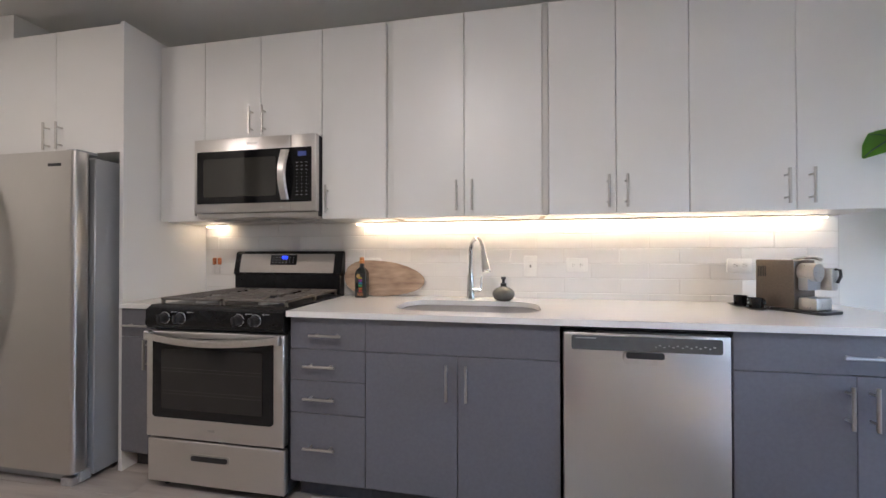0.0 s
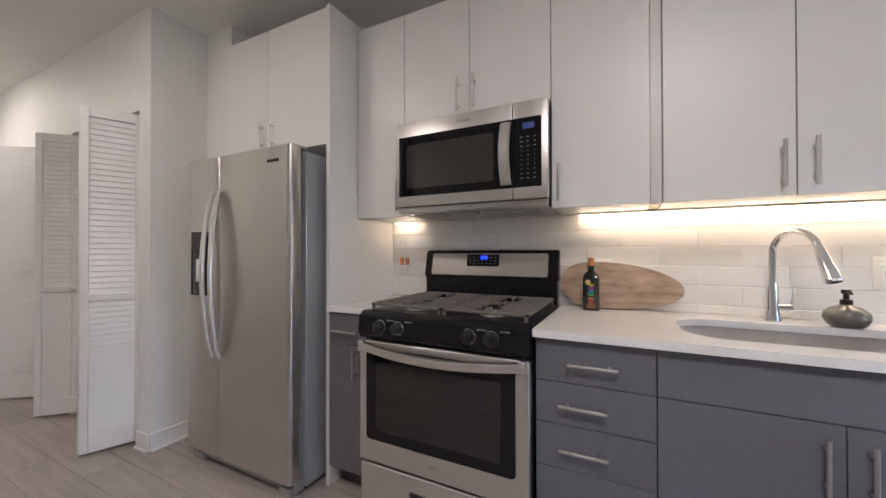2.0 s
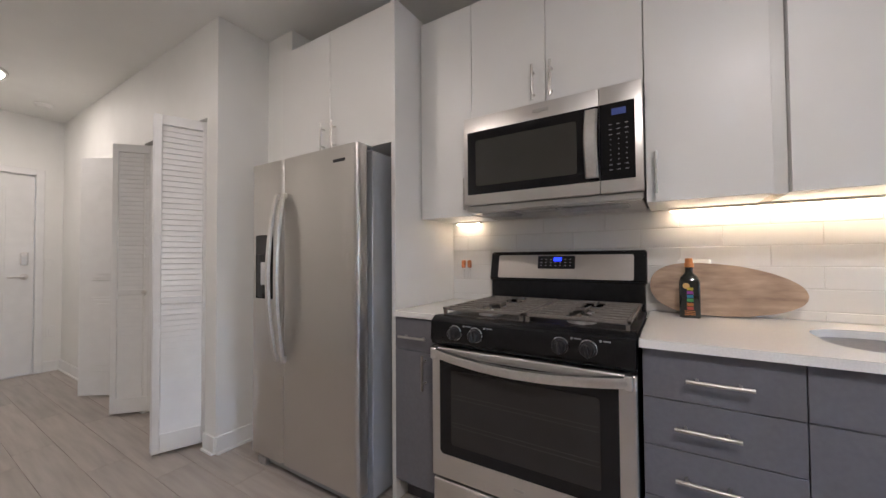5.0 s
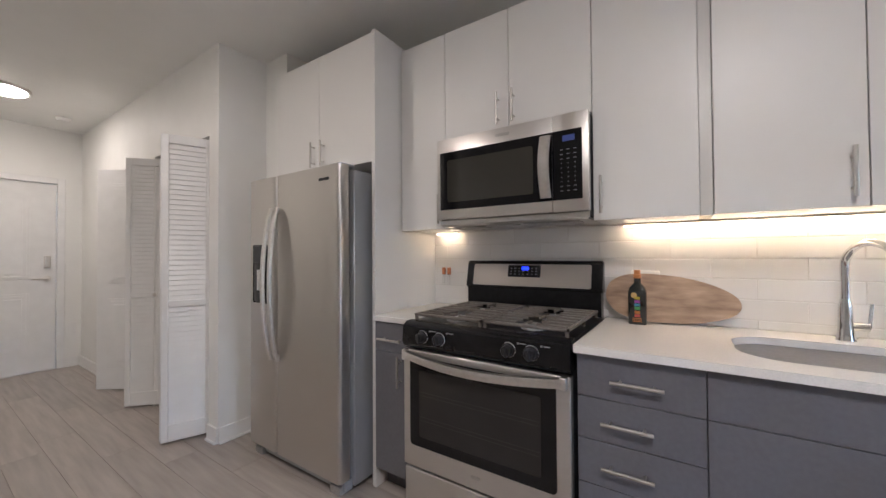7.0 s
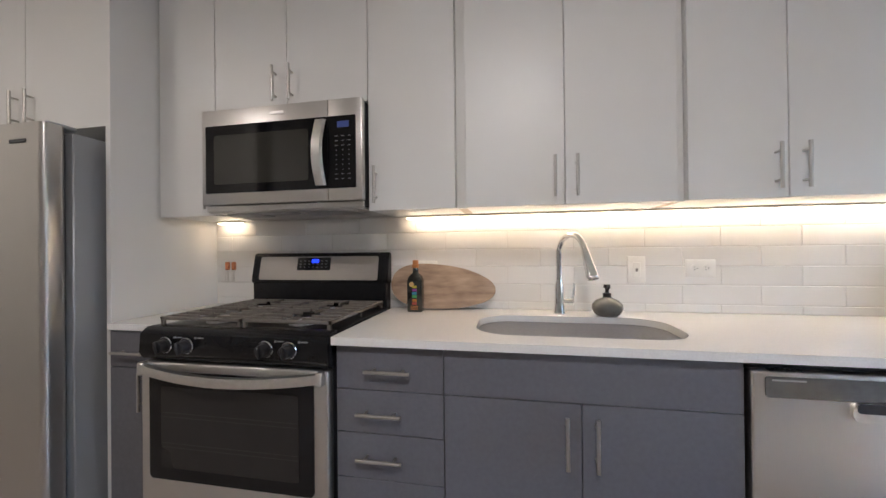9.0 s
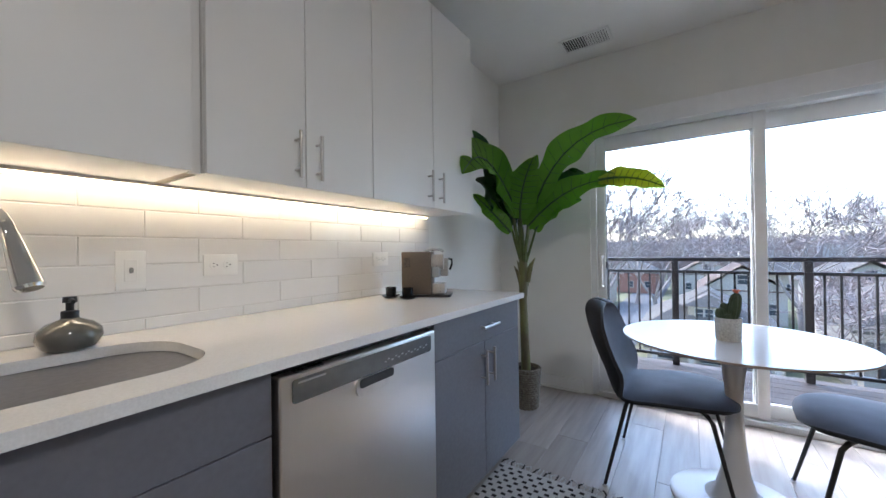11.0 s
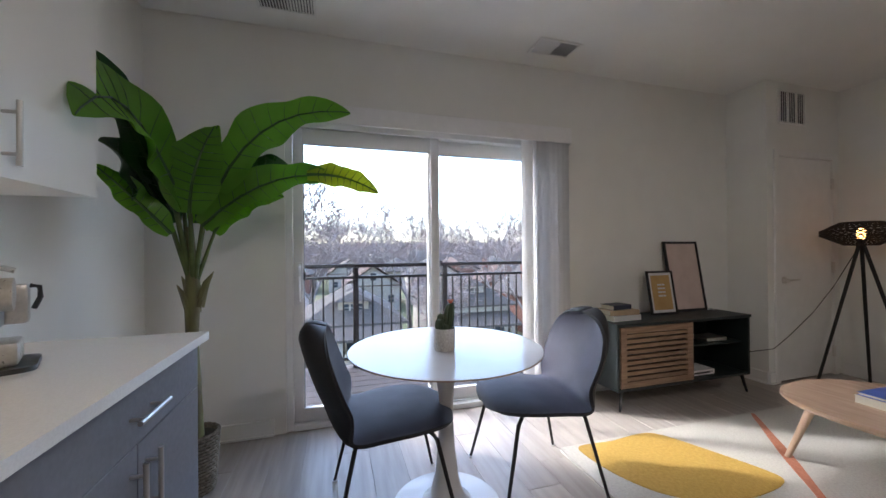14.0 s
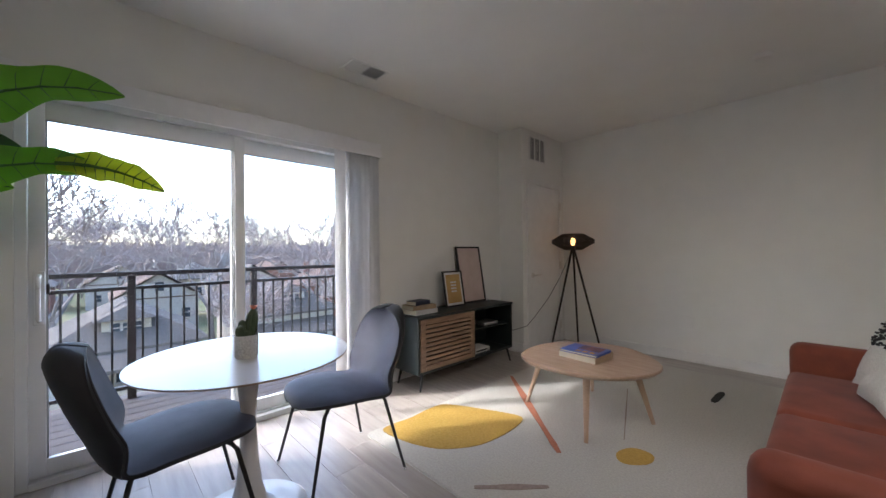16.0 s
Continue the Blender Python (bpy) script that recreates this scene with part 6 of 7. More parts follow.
for z, r in ((1.222, 0.130), (1.236, 0.156), (1.252, 0.184), (1.268, 0.213), (1.298, 0.246), (1.312, 0.246), (1.345, 0.21), (1.365, 0.178), (1.38, 0.15)):
    n = 40
    tube(bm, [(LX + r * math.cos(2 * math.pi * j / n), LY + r * math.sin(2 * math.pi * j / n), z) for j in range(n + 1)], 0.0036, 5)
part("hoops", bm, M["rattan"], sh)
cord = [(LX + 0.02, LY + 0.01, 1.17), (4.05, -5.19, 0.85), (4.12, -5.05, 0.62), (4.18, -4.85, 0.42), (4.20, -4.70, 0.32), (4.30, -4.58, 0.28), (4.50, -4.45, 0.26)]
pts = []
for k in range(len(cord) - 1):
    for j in range(5):
        pts.append(Vector(cord[k]).lerp(Vector(cord[k + 1]), j / 5))
bm = B()
tube(bm, pts + [Vector(cord[-1])], 0.0032, 6)
part("cord", bm, M["bplast"], lp, "thin black power cord")

# wall sockets on the long wall, plates in the hall
for x, y, z, ax in ((2.80, YR, 0.42, 'y'), (XE, -0.90, 1.12, 'x'), (XE, -0.88, 0.42, 'x')):
    p = thing("wall_plate", (x, y, z), "plain white wall plate on the painted wall", "wall plate", "wall plates")
    bm = B()
    if ax == 'y':
        box(bm, x - 0.035, y, z - 0.057, x + 0.035, y + 0.007, z + 0.057, 0.002)
    else:
        box(bm, x, y - 0.035, z - 0.057, x + 0.007, y + 0.035, z + 0.057, 0.002)
    part("cover_plate", bm, M["plate"], p)
    bm = B()
    if ax == 'y':
        box(bm, x - 0.017, y + 0.006, z - 0.034, x + 0.017, y + 0.010, z + 0.034, 0.002)
    else:
        box(bm, x + 0.006, y - 0.017, z - 0.034, x + 0.010, y + 0.017, z + 0.034, 0.002)
    part("insert", bm, M["plate"], p)

# sofa
M["weave"] = mat("white_boucle", (0.66, 0.63, 0.57), (0.52, 0.49, 0.44), 140, 0.95, bump=0.9, bscale=220)
so = thing("sofa", (1.60, -3.32, RZ), "rust velvet sofa with low rounded arms", "sofa")


def pad(name, a, bev, parent=None, lab=""):
    bm = B()
    box(bm, *a, bev, 4)
    return part(name, bm, M["rust"], parent or so, lab)


SF, SY0, SY1 = 1.95, -4.33, -2.41
pad("base", (1.14, SY0 + 0.02, 0.14, SF - 0.015, SY1 - 0.02, 0.30), 0.02)
pad("seat_cushion", (1.30, SY0 + 0.16, 0.30, SF + 0.01, (SY0 + SY1) / 2 - 0.002, 0.455), 0.045)
pad("seat_cushion", (1.30, (SY0 + SY1) / 2 + 0.002, 0.30, SF + 0.01, SY1 - 0.16, 0.455), 0.045)
pad("arm", (1.12, SY0, 0.14, SF + 0.005, SY0 + 0.155, 0.615), 0.06)
pad("arm", (1.12, SY1 - 0.155, 0.14, SF + 0.005, SY1, 0.615), 0.06)
pad("backrest", (1.06, SY0 + 0.02, 0.14, 1.32, SY1 - 0.02, 0.80), 0.07)
for x in (1.17, SF - 0.08):
    for y in (SY0 + 0.08, SY1 - 0.08):
        bm = B()
        rod(bm, (x, y, RZ if x > 1.7 else 0.0), (x, y, 0.145), 0.013, 0.022, 12)
        part("leg", bm, M["ash"], so)


def cushion(at, size, turn, material, label, marks=None):
    c = thing("throw_pillow", (0, 0, 0), label, "pillow", "throw pillows")
    bm = B()
    n = 14
    w = size
    sheets = []
    for s in (-1, 1):
        g = []
        for i in range(n + 1):
            r = []
            for j in range(n + 1):
                u, v = -1 + 2 * i / n, -1 + 2 * j / n
                th = 0.085 * ((1 - u ** 4) * (1 - v ** 4)) ** 0.6
                pin = 1 - 0.06 * (1 - abs(u)) * (abs(v) > 0.5) - 0.06 * (1 - abs(v)) * (abs(u) > 0.5)
                r.append(bm.verts.new((s * th + 0.002 * s, u * w / 2 * pin, v * w / 2 * pin)))
            g.append(r)
        sheets.append(g)
        for i in range(n):
            for j in range(n):
                bm.faces.new((g[i][j], g[i + 1][j], g[i + 1][j + 1], g[i][j + 1]))
    ed = [(0, j) for j in range(n + 1)] + [(i, n) for i in range(1, n + 1)] + [(n, j) for j in range(n - 1, -1, -1)] + [(i, 0) for i in range(n - 1, 0, -1)]
    for k in range(len(ed)):
        a, b = ed[k], ed[(k + 1) % len(ed)]
        bm.faces.new((sheets[0][a[0]][a[1]], sheets[0][b[0]][b[1]], sheets[1][b[0]][b[1]], sheets[1][a[0]][a[1]]))
    part("cover", bm, material, c)
    if marks:
        rng = random.Random(12)
        bm = B()
        for k in range(230):
            u, v = rng.uniform(-0.8, 0.8), rng.uniform(-0.1, 0.85)
            th = 0.085 * ((1 - u ** 4) * (1 - v ** 4)) ** 0.6 + 0.004
            box(bm, th - 0.004, u * w / 2 - rng.uniform(0.004, 0.012), v * w / 2 - 0.005, th + 0.003, u * w / 2 + rng.uniform(0.004, 0.012), v * w / 2 + 0.005)
        m = part("black_weave", bm, M["rugk"], c, "raised black woven marks")
        m["kind"] = "stuff"
    c.matrix_basis = Matrix.Translation(at) @ turn


cushion((1.47, -3.98, 0.66), 0.46, Matrix.Rotation(radians(38), 4, 'Z') @ Matrix.Rotation(radians(-28), 4, 'Y'), M["weave"], "white pillow with raised black woven marks on the sofa", True)
cushion((1.52, -3.72, 0.58), 0.36, Matrix.Rotation(radians(12), 4, 'Z') @ Matrix.Rotation(radians(-48), 4, 'Y'), M["weave"], "cream knitted pillow lying on the sofa")

# ---- worktop things ----
bd = thing("cutting_board", (1.03, -0.05, CT), "oval spalted wood board leaning on the splashback", "cutting board")
bm = B()
n = 64
o = []
for k in range(n):
    a = 2 * math.pi * k / n
    ca, sa = math.cos(a), math.sin(a)
    w = 0.258 * (abs(ca) ** 0.86) * (1 if ca > 0 else -1)
    h = 0.107 * (abs(sa) ** 0.9) * (1 if sa > 0 else -1) * (1 - 0.22 * ca)
    o.append((w, h - 0.014 * ca))
slab(bm, o, -0.009, 0.009)
bmesh.ops.bevel(bm, geom=[e for e in bm.edges if abs(e.verts[0].co.z - e.verts[1].co.z) < 1e-6], offset=0.003, segments=2, affect='EDGES')
turned(bm, Matrix.Translation((1.032, -0.042, CT + 0.1095)) @ Matrix.Rotation(radians(90 - 12), 4, 'X'))
part("board", bm, M["mango"], bd)

M["dark_glass"] = mat("near_black_bottle", (0.010, 0.012, 0.010), (0.014, 0.016, 0.014), 8, 0.08, coat=0.5)
M["cork"] = mat("orange_stopper", (0.50, 0.20, 0.06), (0.40, 0.15, 0.04), 40, 0.6)
bt = thing("oil_bottle", (0.918, -0.115, CT), "dark square bottle with bright letters and an orange stopper", "bottle")
bm = B()
bx, by = 0.918, -0.115
rings = []
for w, r, z in ((0.034, 0.008, 0.0), (0.036, 0.008, 0.004), (0.036, 0.008, 0.145), (0.030, 0.010, 0.165), (0.016, 0.014, 0.182), (0.0135, 0.013, 0.186), (0.0135, 0.013, 0.205)):
    rings.append([bm.verts.new((x, y, CT + z)) for x, y in rrect(bx - w, by - w * 0.8, bx + w, by + w * 0.8, min(r, w * 0.78), 3)])
for a, b in zip(rings, rings[1:]):
    for k in range(len(a)):
        bm.faces.new((a[k], a[(k + 1) % len(a)], b[(k + 1) % len(a)], b[k]))
bm.faces.new(rings[0])
bm.faces.new(rings[-1])
part("bottle", bm, M["dark_glass"], bt)
bm = B()
lathe(bm, [(0, 0.2055), (0.016, 0.2055), (0.016, 0.222), (0.0135, 0.224), (0.0135, 0.242), (0, 0.243)], (bx, by, CT), 20)
part("stopper", bm, M["cork"], bt, "orange stopper")
rng = random.Random(2)
for k, (z, c) in enumerate(((0.118, (0.75, 0.6, 0.05)), (0.103, (0.5, 0.08, 0.5)), (0.088, (0.05, 0.35, 0.6)), (0.073, (0.1, 0.5, 0.15)), (0.055, (0.75, 0.25, 0.04)), (0.040, (0.7, 0.1, 0.08)))):
    bm = B()
    box(bm, bx - 0.010, by - 0.0300, CT + z - 0.006, bx + 0.012, by - 0.0286, CT + z + 0.006, 0.0004)
    part("label_letter", bm, mat("label_colour", tuple(v * 0.55 for v in c), None, 20, 0.5), bt)
bm = B()
for z in (0.028, 0.021, 0.014):
    box(bm, bx - 0.018, by - 0.0298, CT + z - 0.0014, bx + 0.018, by - 0.0286, CT + z + 0.0014)
part("label_lines", bm, M["cork"], bt)
bm = B()
lathe(bm, [(0, 0), (0.012, 0), (0.012, 0.001), (0, 0.001)], n=20)
turned(bm, Matrix.Translation((bx - 0.012, by - 0.0288, CT + 0.130)) @ Matrix.Rotation(radians(90), 4, 'X'))
part("label_disc", bm, M["sand"], bt)

# copper hooks by the range
M["copper"] = mat("copper", (0.72, 0.30, 0.16), (0.6, 0.24, 0.12), 30, 0.25, 1.0)
for x in (-0.205, -0.165):
    bm = B()
    box(bm, x - 0.012, -0.014, 1.105, x + 0.012, 0.0, 1.150, 0.003)
    hk = thing("wall_hook", (x, 0, 1.08), "small copper wall hook with a clear tube", "wall hook", "copper wall hooks")
    part("clip", bm, M["copper"], hk)
    bm = B()
    rod(bm, (x, -0.012, 1.04), (x, -0.012, 1.11), 0.008, 0.008, 12)
    part("tube", bm, M["clear"], hk)

# coffee machine, turned with its front to the room
M["bronze"] = mat("bronze_grey_plastic", (0.135, 0.108, 0.086), (0.115, 0.092, 0.073), 120, 0.34, 0.3)
M["silver"] = mat("silver_plastic", (0.55, 0.53, 0.50), (0.48, 0.46, 0.43), 100, 0.3, 0.6)
cm = thing("coffee_machine", (3.09, -0.235, CT), "bronze-grey capsule coffee machine with a silver front", "coffee machine")
GX, GY = 2.99, -0.235
bm = B()
box(bm, GX + 0.02, GY - 0.075, CT + 0.012, GX + 0.175, GY + 0.075, CT + 0.235, 0.006, 2)
part("body", bm, M["bronze"], cm)
bm = B()
slab(bm, rrect(GX + 0.025, GY - 0.085, GX + 0.275, GY + 0.085, 0.03), CT, CT + 0.012)
part("base_tray", bm, M["bplast"], cm)
bm = B()
for k in range(5):
    box(bm, GX + 0.034 + k * 0.007, GY - 0.0765, CT + 0.155, GX + 0.037 + k * 0.007, GY - 0.0748, CT + 0.205)
part("vent_slots", bm, M["bplast"], cm)
bm = B()
rod(bm, (GX + 0.160, GY - 0.02, CT + 0.180), (GX + 0.235, GY - 0.02, CT + 0.180), 0.040, 0.040, 28)
part("brew_head", bm, M["silver"], cm, "round silver brew head")
bm = B()
box(bm, GX + 0.176, GY - 0.055, CT + 0.10, GX + 0.215, GY + 0.055, CT + 0.155, 0.006, 2)
part("spout_block", bm, M["fside"], cm)
bm = B()
box(bm, GX + 0.176, GY - 0.055, CT + 0.0125, GX + 0.245, GY + 0.055, CT + 0.068, 0.008, 2)
part("drip_box", bm, M["silver"], cm, "silver drip box")
bm = B()
box(bm, GX + 0.19, GY + 0.03, CT + 0.10, GX + 0.255, GY + 0.075, CT + 0.20, 0.008, 2)
part("milk_jug", bm, M["silver"], cm)
bm = B()
tube(bm, [(GX + 0.255, GY + 0.05, CT + 0.195), (GX + 0.272, GY + 0.05, CT + 0.192), (GX + 0.274, GY + 0.05, CT + 0.165), (GX + 0.262, GY + 0.05, CT + 0.135)], 0.006, 8)
part("jug_handle", bm, M["bplast"], cm)
bm = B()
tube(bm, [(GX + 0.13, GY, CT + 0.236), (GX + 0.17, GY, CT + 0.245), (GX + 0.215, GY, CT + 0.244), (GX + 0.235, GY, CT + 0.236)], 0.007, 8)
part("lever", bm, M["chrome"], cm)
cm.matrix_basis = Matrix.Translation((3.085, -0.215, CT)) @ Matrix.Rotation(radians(-62), 4, 'Z')
for x, y in ((2.932, -0.150), (2.942, -0.252)):
    c = thing("espresso_cup", (x, y, CT), "black espresso cup on a black saucer with a small spoon", "cup and saucer", "espresso cups")
    bm = B()
    lathe(bm, [(0, 0), (0.030, 0), (0.046, 0.009), (0.049, 0.012), (0.045, 0.011), (0.030, 0.005), (0, 0.005)], (x, y, CT), 32)
    part("saucer", bm, M["black"], c)
    bm = B()
    lathe(bm, [(0, 0.006), (0.023, 0.006), (0.026, 0.010), (0.028, 0.055), (0.0255, 0.055), (0.023, 0.014), (0, 0.012)], (x, y, CT), 28)
    tube(bm, [(x + 0.025, y + 0.008, CT + 0.046), (x + 0.042, y + 0.010, CT + 0.044), (x + 0.044, y + 0.010, CT + 0.028), (x + 0.026, y + 0.008, CT + 0.021)], 0.004, 6)
    part("cup", bm, M["black"], c)
    bm = B()
    tube(bm, [(x + 0.006, y - 0.036, CT + 0.015), (x + 0.032, y - 0.030, CT + 0.017), (x + 0.056, y - 0.022, CT + 0.022)], [0.005, 0.0025, 0.002], 6)
    part("spoon", bm, M["chrome"], c)


# ---- balcony and neighbourhood ----
M["deck"] = mat("grey_brown_decking", (0.095, 0.072, 0.062), (0.066, 0.05, 0.043), 4, 0.7, stretch=(1, 9, 1), bump=0.2, rand=0.12)
M["rail"] = mat("dark_bronze_rail", (0.035, 0.028, 0.026), (0.028, 0.022, 0.02), 40, 0.45, 0.3)
M["grass"] = mat("winter_grass", (0.105, 0.119, 0.049), (0.154, 0.140, 0.077), 0.25, 0.95, bump=0.4, detail=9, big=0.2)
M["asphalt"] = mat("asphalt", (0.095, 0.095, 0.10), (0.075, 0.075, 0.08), 3, 0.9, big=0.1)
M["walk"] = mat("concrete_path", (0.20, 0.195, 0.185), (0.17, 0.165, 0.155), 2, 0.9)
M["roof"] = mat("grey_shingles", (0.105, 0.088, 0.076), (0.08, 0.068, 0.06), 6, 0.85, bump=0.4, stretch=(1, 1, 5))
M["roofb"] = mat("brown_shingles", (0.12, 0.075, 0.056), (0.09, 0.056, 0.042), 6, 0.85, bump=0.4, stretch=(1, 1, 5))
M["siding"] = mat("beige_siding", (0.38, 0.31, 0.235), (0.32, 0.265, 0.20), 3, 0.7, bump=0.2, stretch=(1, 1, 12))
M["sidingw"] = mat("white_siding", (0.36, 0.325, 0.29), (0.30, 0.27, 0.24), 3, 0.7, bump=0.2, stretch=(1, 1, 12))
M["brick"] = mat("red_brown_brick", (0.238, 0.119, 0.087), (0.175, 0.087, 0.063), 14, 0.85, bump=0.3)
M["pane"] = mat("dark_window_pane", (0.05, 0.06, 0.075), (0.035, 0.04, 0.05), 2, 0.08)
M["bark"] = mat("grey_bark", (0.28, 0.24, 0.22), (0.20, 0.17, 0.155), 8, 0.9, bump=0.5)
M["twig"] = mat("reddish_twigs", (0.27, 0.215, 0.20), (0.22, 0.175, 0.165), 3, 0.9)
M["wood_far"] = mat("far_bare_woods", (0.25, 0.19, 0.175), (0.19, 0.148, 0.138), 0.06, 0.95, big=0.15)
M["carp"] = mat("silver_car_paint", (0.45, 0.47, 0.50), (0.42, 0.44, 0.47), 6, 0.25, 0.6, coat=0.6)
M["card"] = mat("dark_car_paint", (0.05, 0.06, 0.08), (0.04, 0.05, 0.07), 6, 0.25, 0.4, coat=0.6)
M["binb"] = mat("blue_bin", (0.02, 0.07, 0.32), (0.015, 0.05, 0.25), 10, 0.5)
GZ = -8.0

bm = B()
n = 40
gv = [[bm.verts.new((8 + (i / n) ** 2 * 900, (j / n - 0.5) * (60 + 1700 * (i / n)), GZ - 0.0008 * (i / n) ** 2 * 900)) for j in range(n + 1)] for i in range(n + 1)]
for i in range(n):
    for j in range(n):
        bm.faces.new((gv[i][j], gv[i + 1][j], gv[i + 1][j + 1], gv[i][j + 1]))
solid("ground", bm, M["grass"], "pale winter lawns reaching to the horizon", "ground", "structure")
bm = B()
box(bm, 19.5, -120, GZ - 0.3, 26.0, 120, GZ + 0.03)
solid("road", bm, M["asphalt"], "grey residential street", "road", "structure")
bm = B()
box(bm, 27.6, -120, GZ - 0.3, 28.9, 120, GZ + 0.06)
solid("pavement", bm, M["walk"], "pale concrete pavement beside the street", "pavement", "structure")
bm = B()
box(bm, 40, 3.0, GZ - 0.3, 120, 8.5, GZ + 0.03)
solid("side_road", bm, M["asphalt"], "grey side street", "road", "structure")

# balcony floor, boards and railing
bm = B()
box(bm, XW + 0.15, -3.6, -0.25, 6.12, 0.6, -0.075)
solid("balcony_slab", bm, M["walk"], "concrete balcony slab outside the glass door", "balcony", "structure")
bm = B()
box(bm, XW + 0.15, -6.0, -8.0, XW + 0.35, -3.6, 6.0)
box(bm, XW + 0.15, 0.6, -8.0, XW + 0.35, 3.0, 6.0)
solid("wall_outside", bm, M["brick"], "outside face of the building", "wall", "structure")
rl = thing("balcony_railing", (6.0, -1.5, -0.05), "dark bronze metal balcony railing with thin balusters", "railing")
RXX = 6.0
for z0, z1, nm in ((1.015, 1.055, "top_rail"), (0.895, 0.925, "upper_rail"), (0.03, 0.06, "bottom_rail")):
    bm = B()
    box(bm, RXX - 0.022, -3.35, z0, RXX + 0.022, 0.45, z1, 0.004)
    part(nm, bm, M["rail"], rl)
    for yy in (-3.35, 0.45):
        bm = B()
        box(bm, XW + 0.16, yy - 0.02, z0, RXX - 0.023, yy + 0.02, z1, 0.004)
        part(nm, bm, M["rail"], rl)
for y in (0.45, -0.40, -1.29, -2.28, -3.35):
    bm = B()
    box(bm, RXX - 0.030, y - 0.030, -0.05, RXX + 0.030, y + 0.030, 1.02, 0.004)
    part("post", bm, M["rail"], rl)
y = 0.36
while y > -3.3:
    if min(abs(y - p) for p in (0.45, -0.40, -1.29, -2.28, -3.35)) > 0.05:
        bm = B()
        box(bm, RXX - 0.008, y - 0.008, 0.06, RXX + 0.008, y + 0.008, 0.896)
        part("baluster", bm, M["rail"], rl, "", False)
    y -= 0.1015
x = 4.95
while x < 5.95:
    bm = B()
    box(bm, x - 0.008, -3.358, 0.06, x + 0.008, -3.342, 0.896)
    part("baluster", bm, M["rail"], rl, "", False)
    x += 0.1015


def far_window(h, x, y, z, w, hh, fr=0.09):
    """A window on a wall that faces the flat: a pane in a white frame."""
    bm = B()
    for a, b, c, d in ((-w / 2 - fr, -w / 2, -hh / 2 - fr, hh / 2 + fr), (w / 2, w / 2 + fr, -hh / 2 - fr, hh / 2 + fr), (-w / 2, w / 2, hh / 2, hh / 2 + fr), (-w / 2, w / 2, -hh / 2 - fr, -hh / 2), (-w / 2, w / 2, -0.03, 0.03)):
        box(bm, x - 0.08, y + a, z + c, x, y + b, z + d)
    f = part("window", bm, M["sidingw"], h, "", False)
    bm = B()
    box(bm, x - 0.03, y - w / 2, z - hh / 2, x - 0.005, y + w / 2, z + hh / 2)
    part("pane", bm, M["pane"], f, "", False)


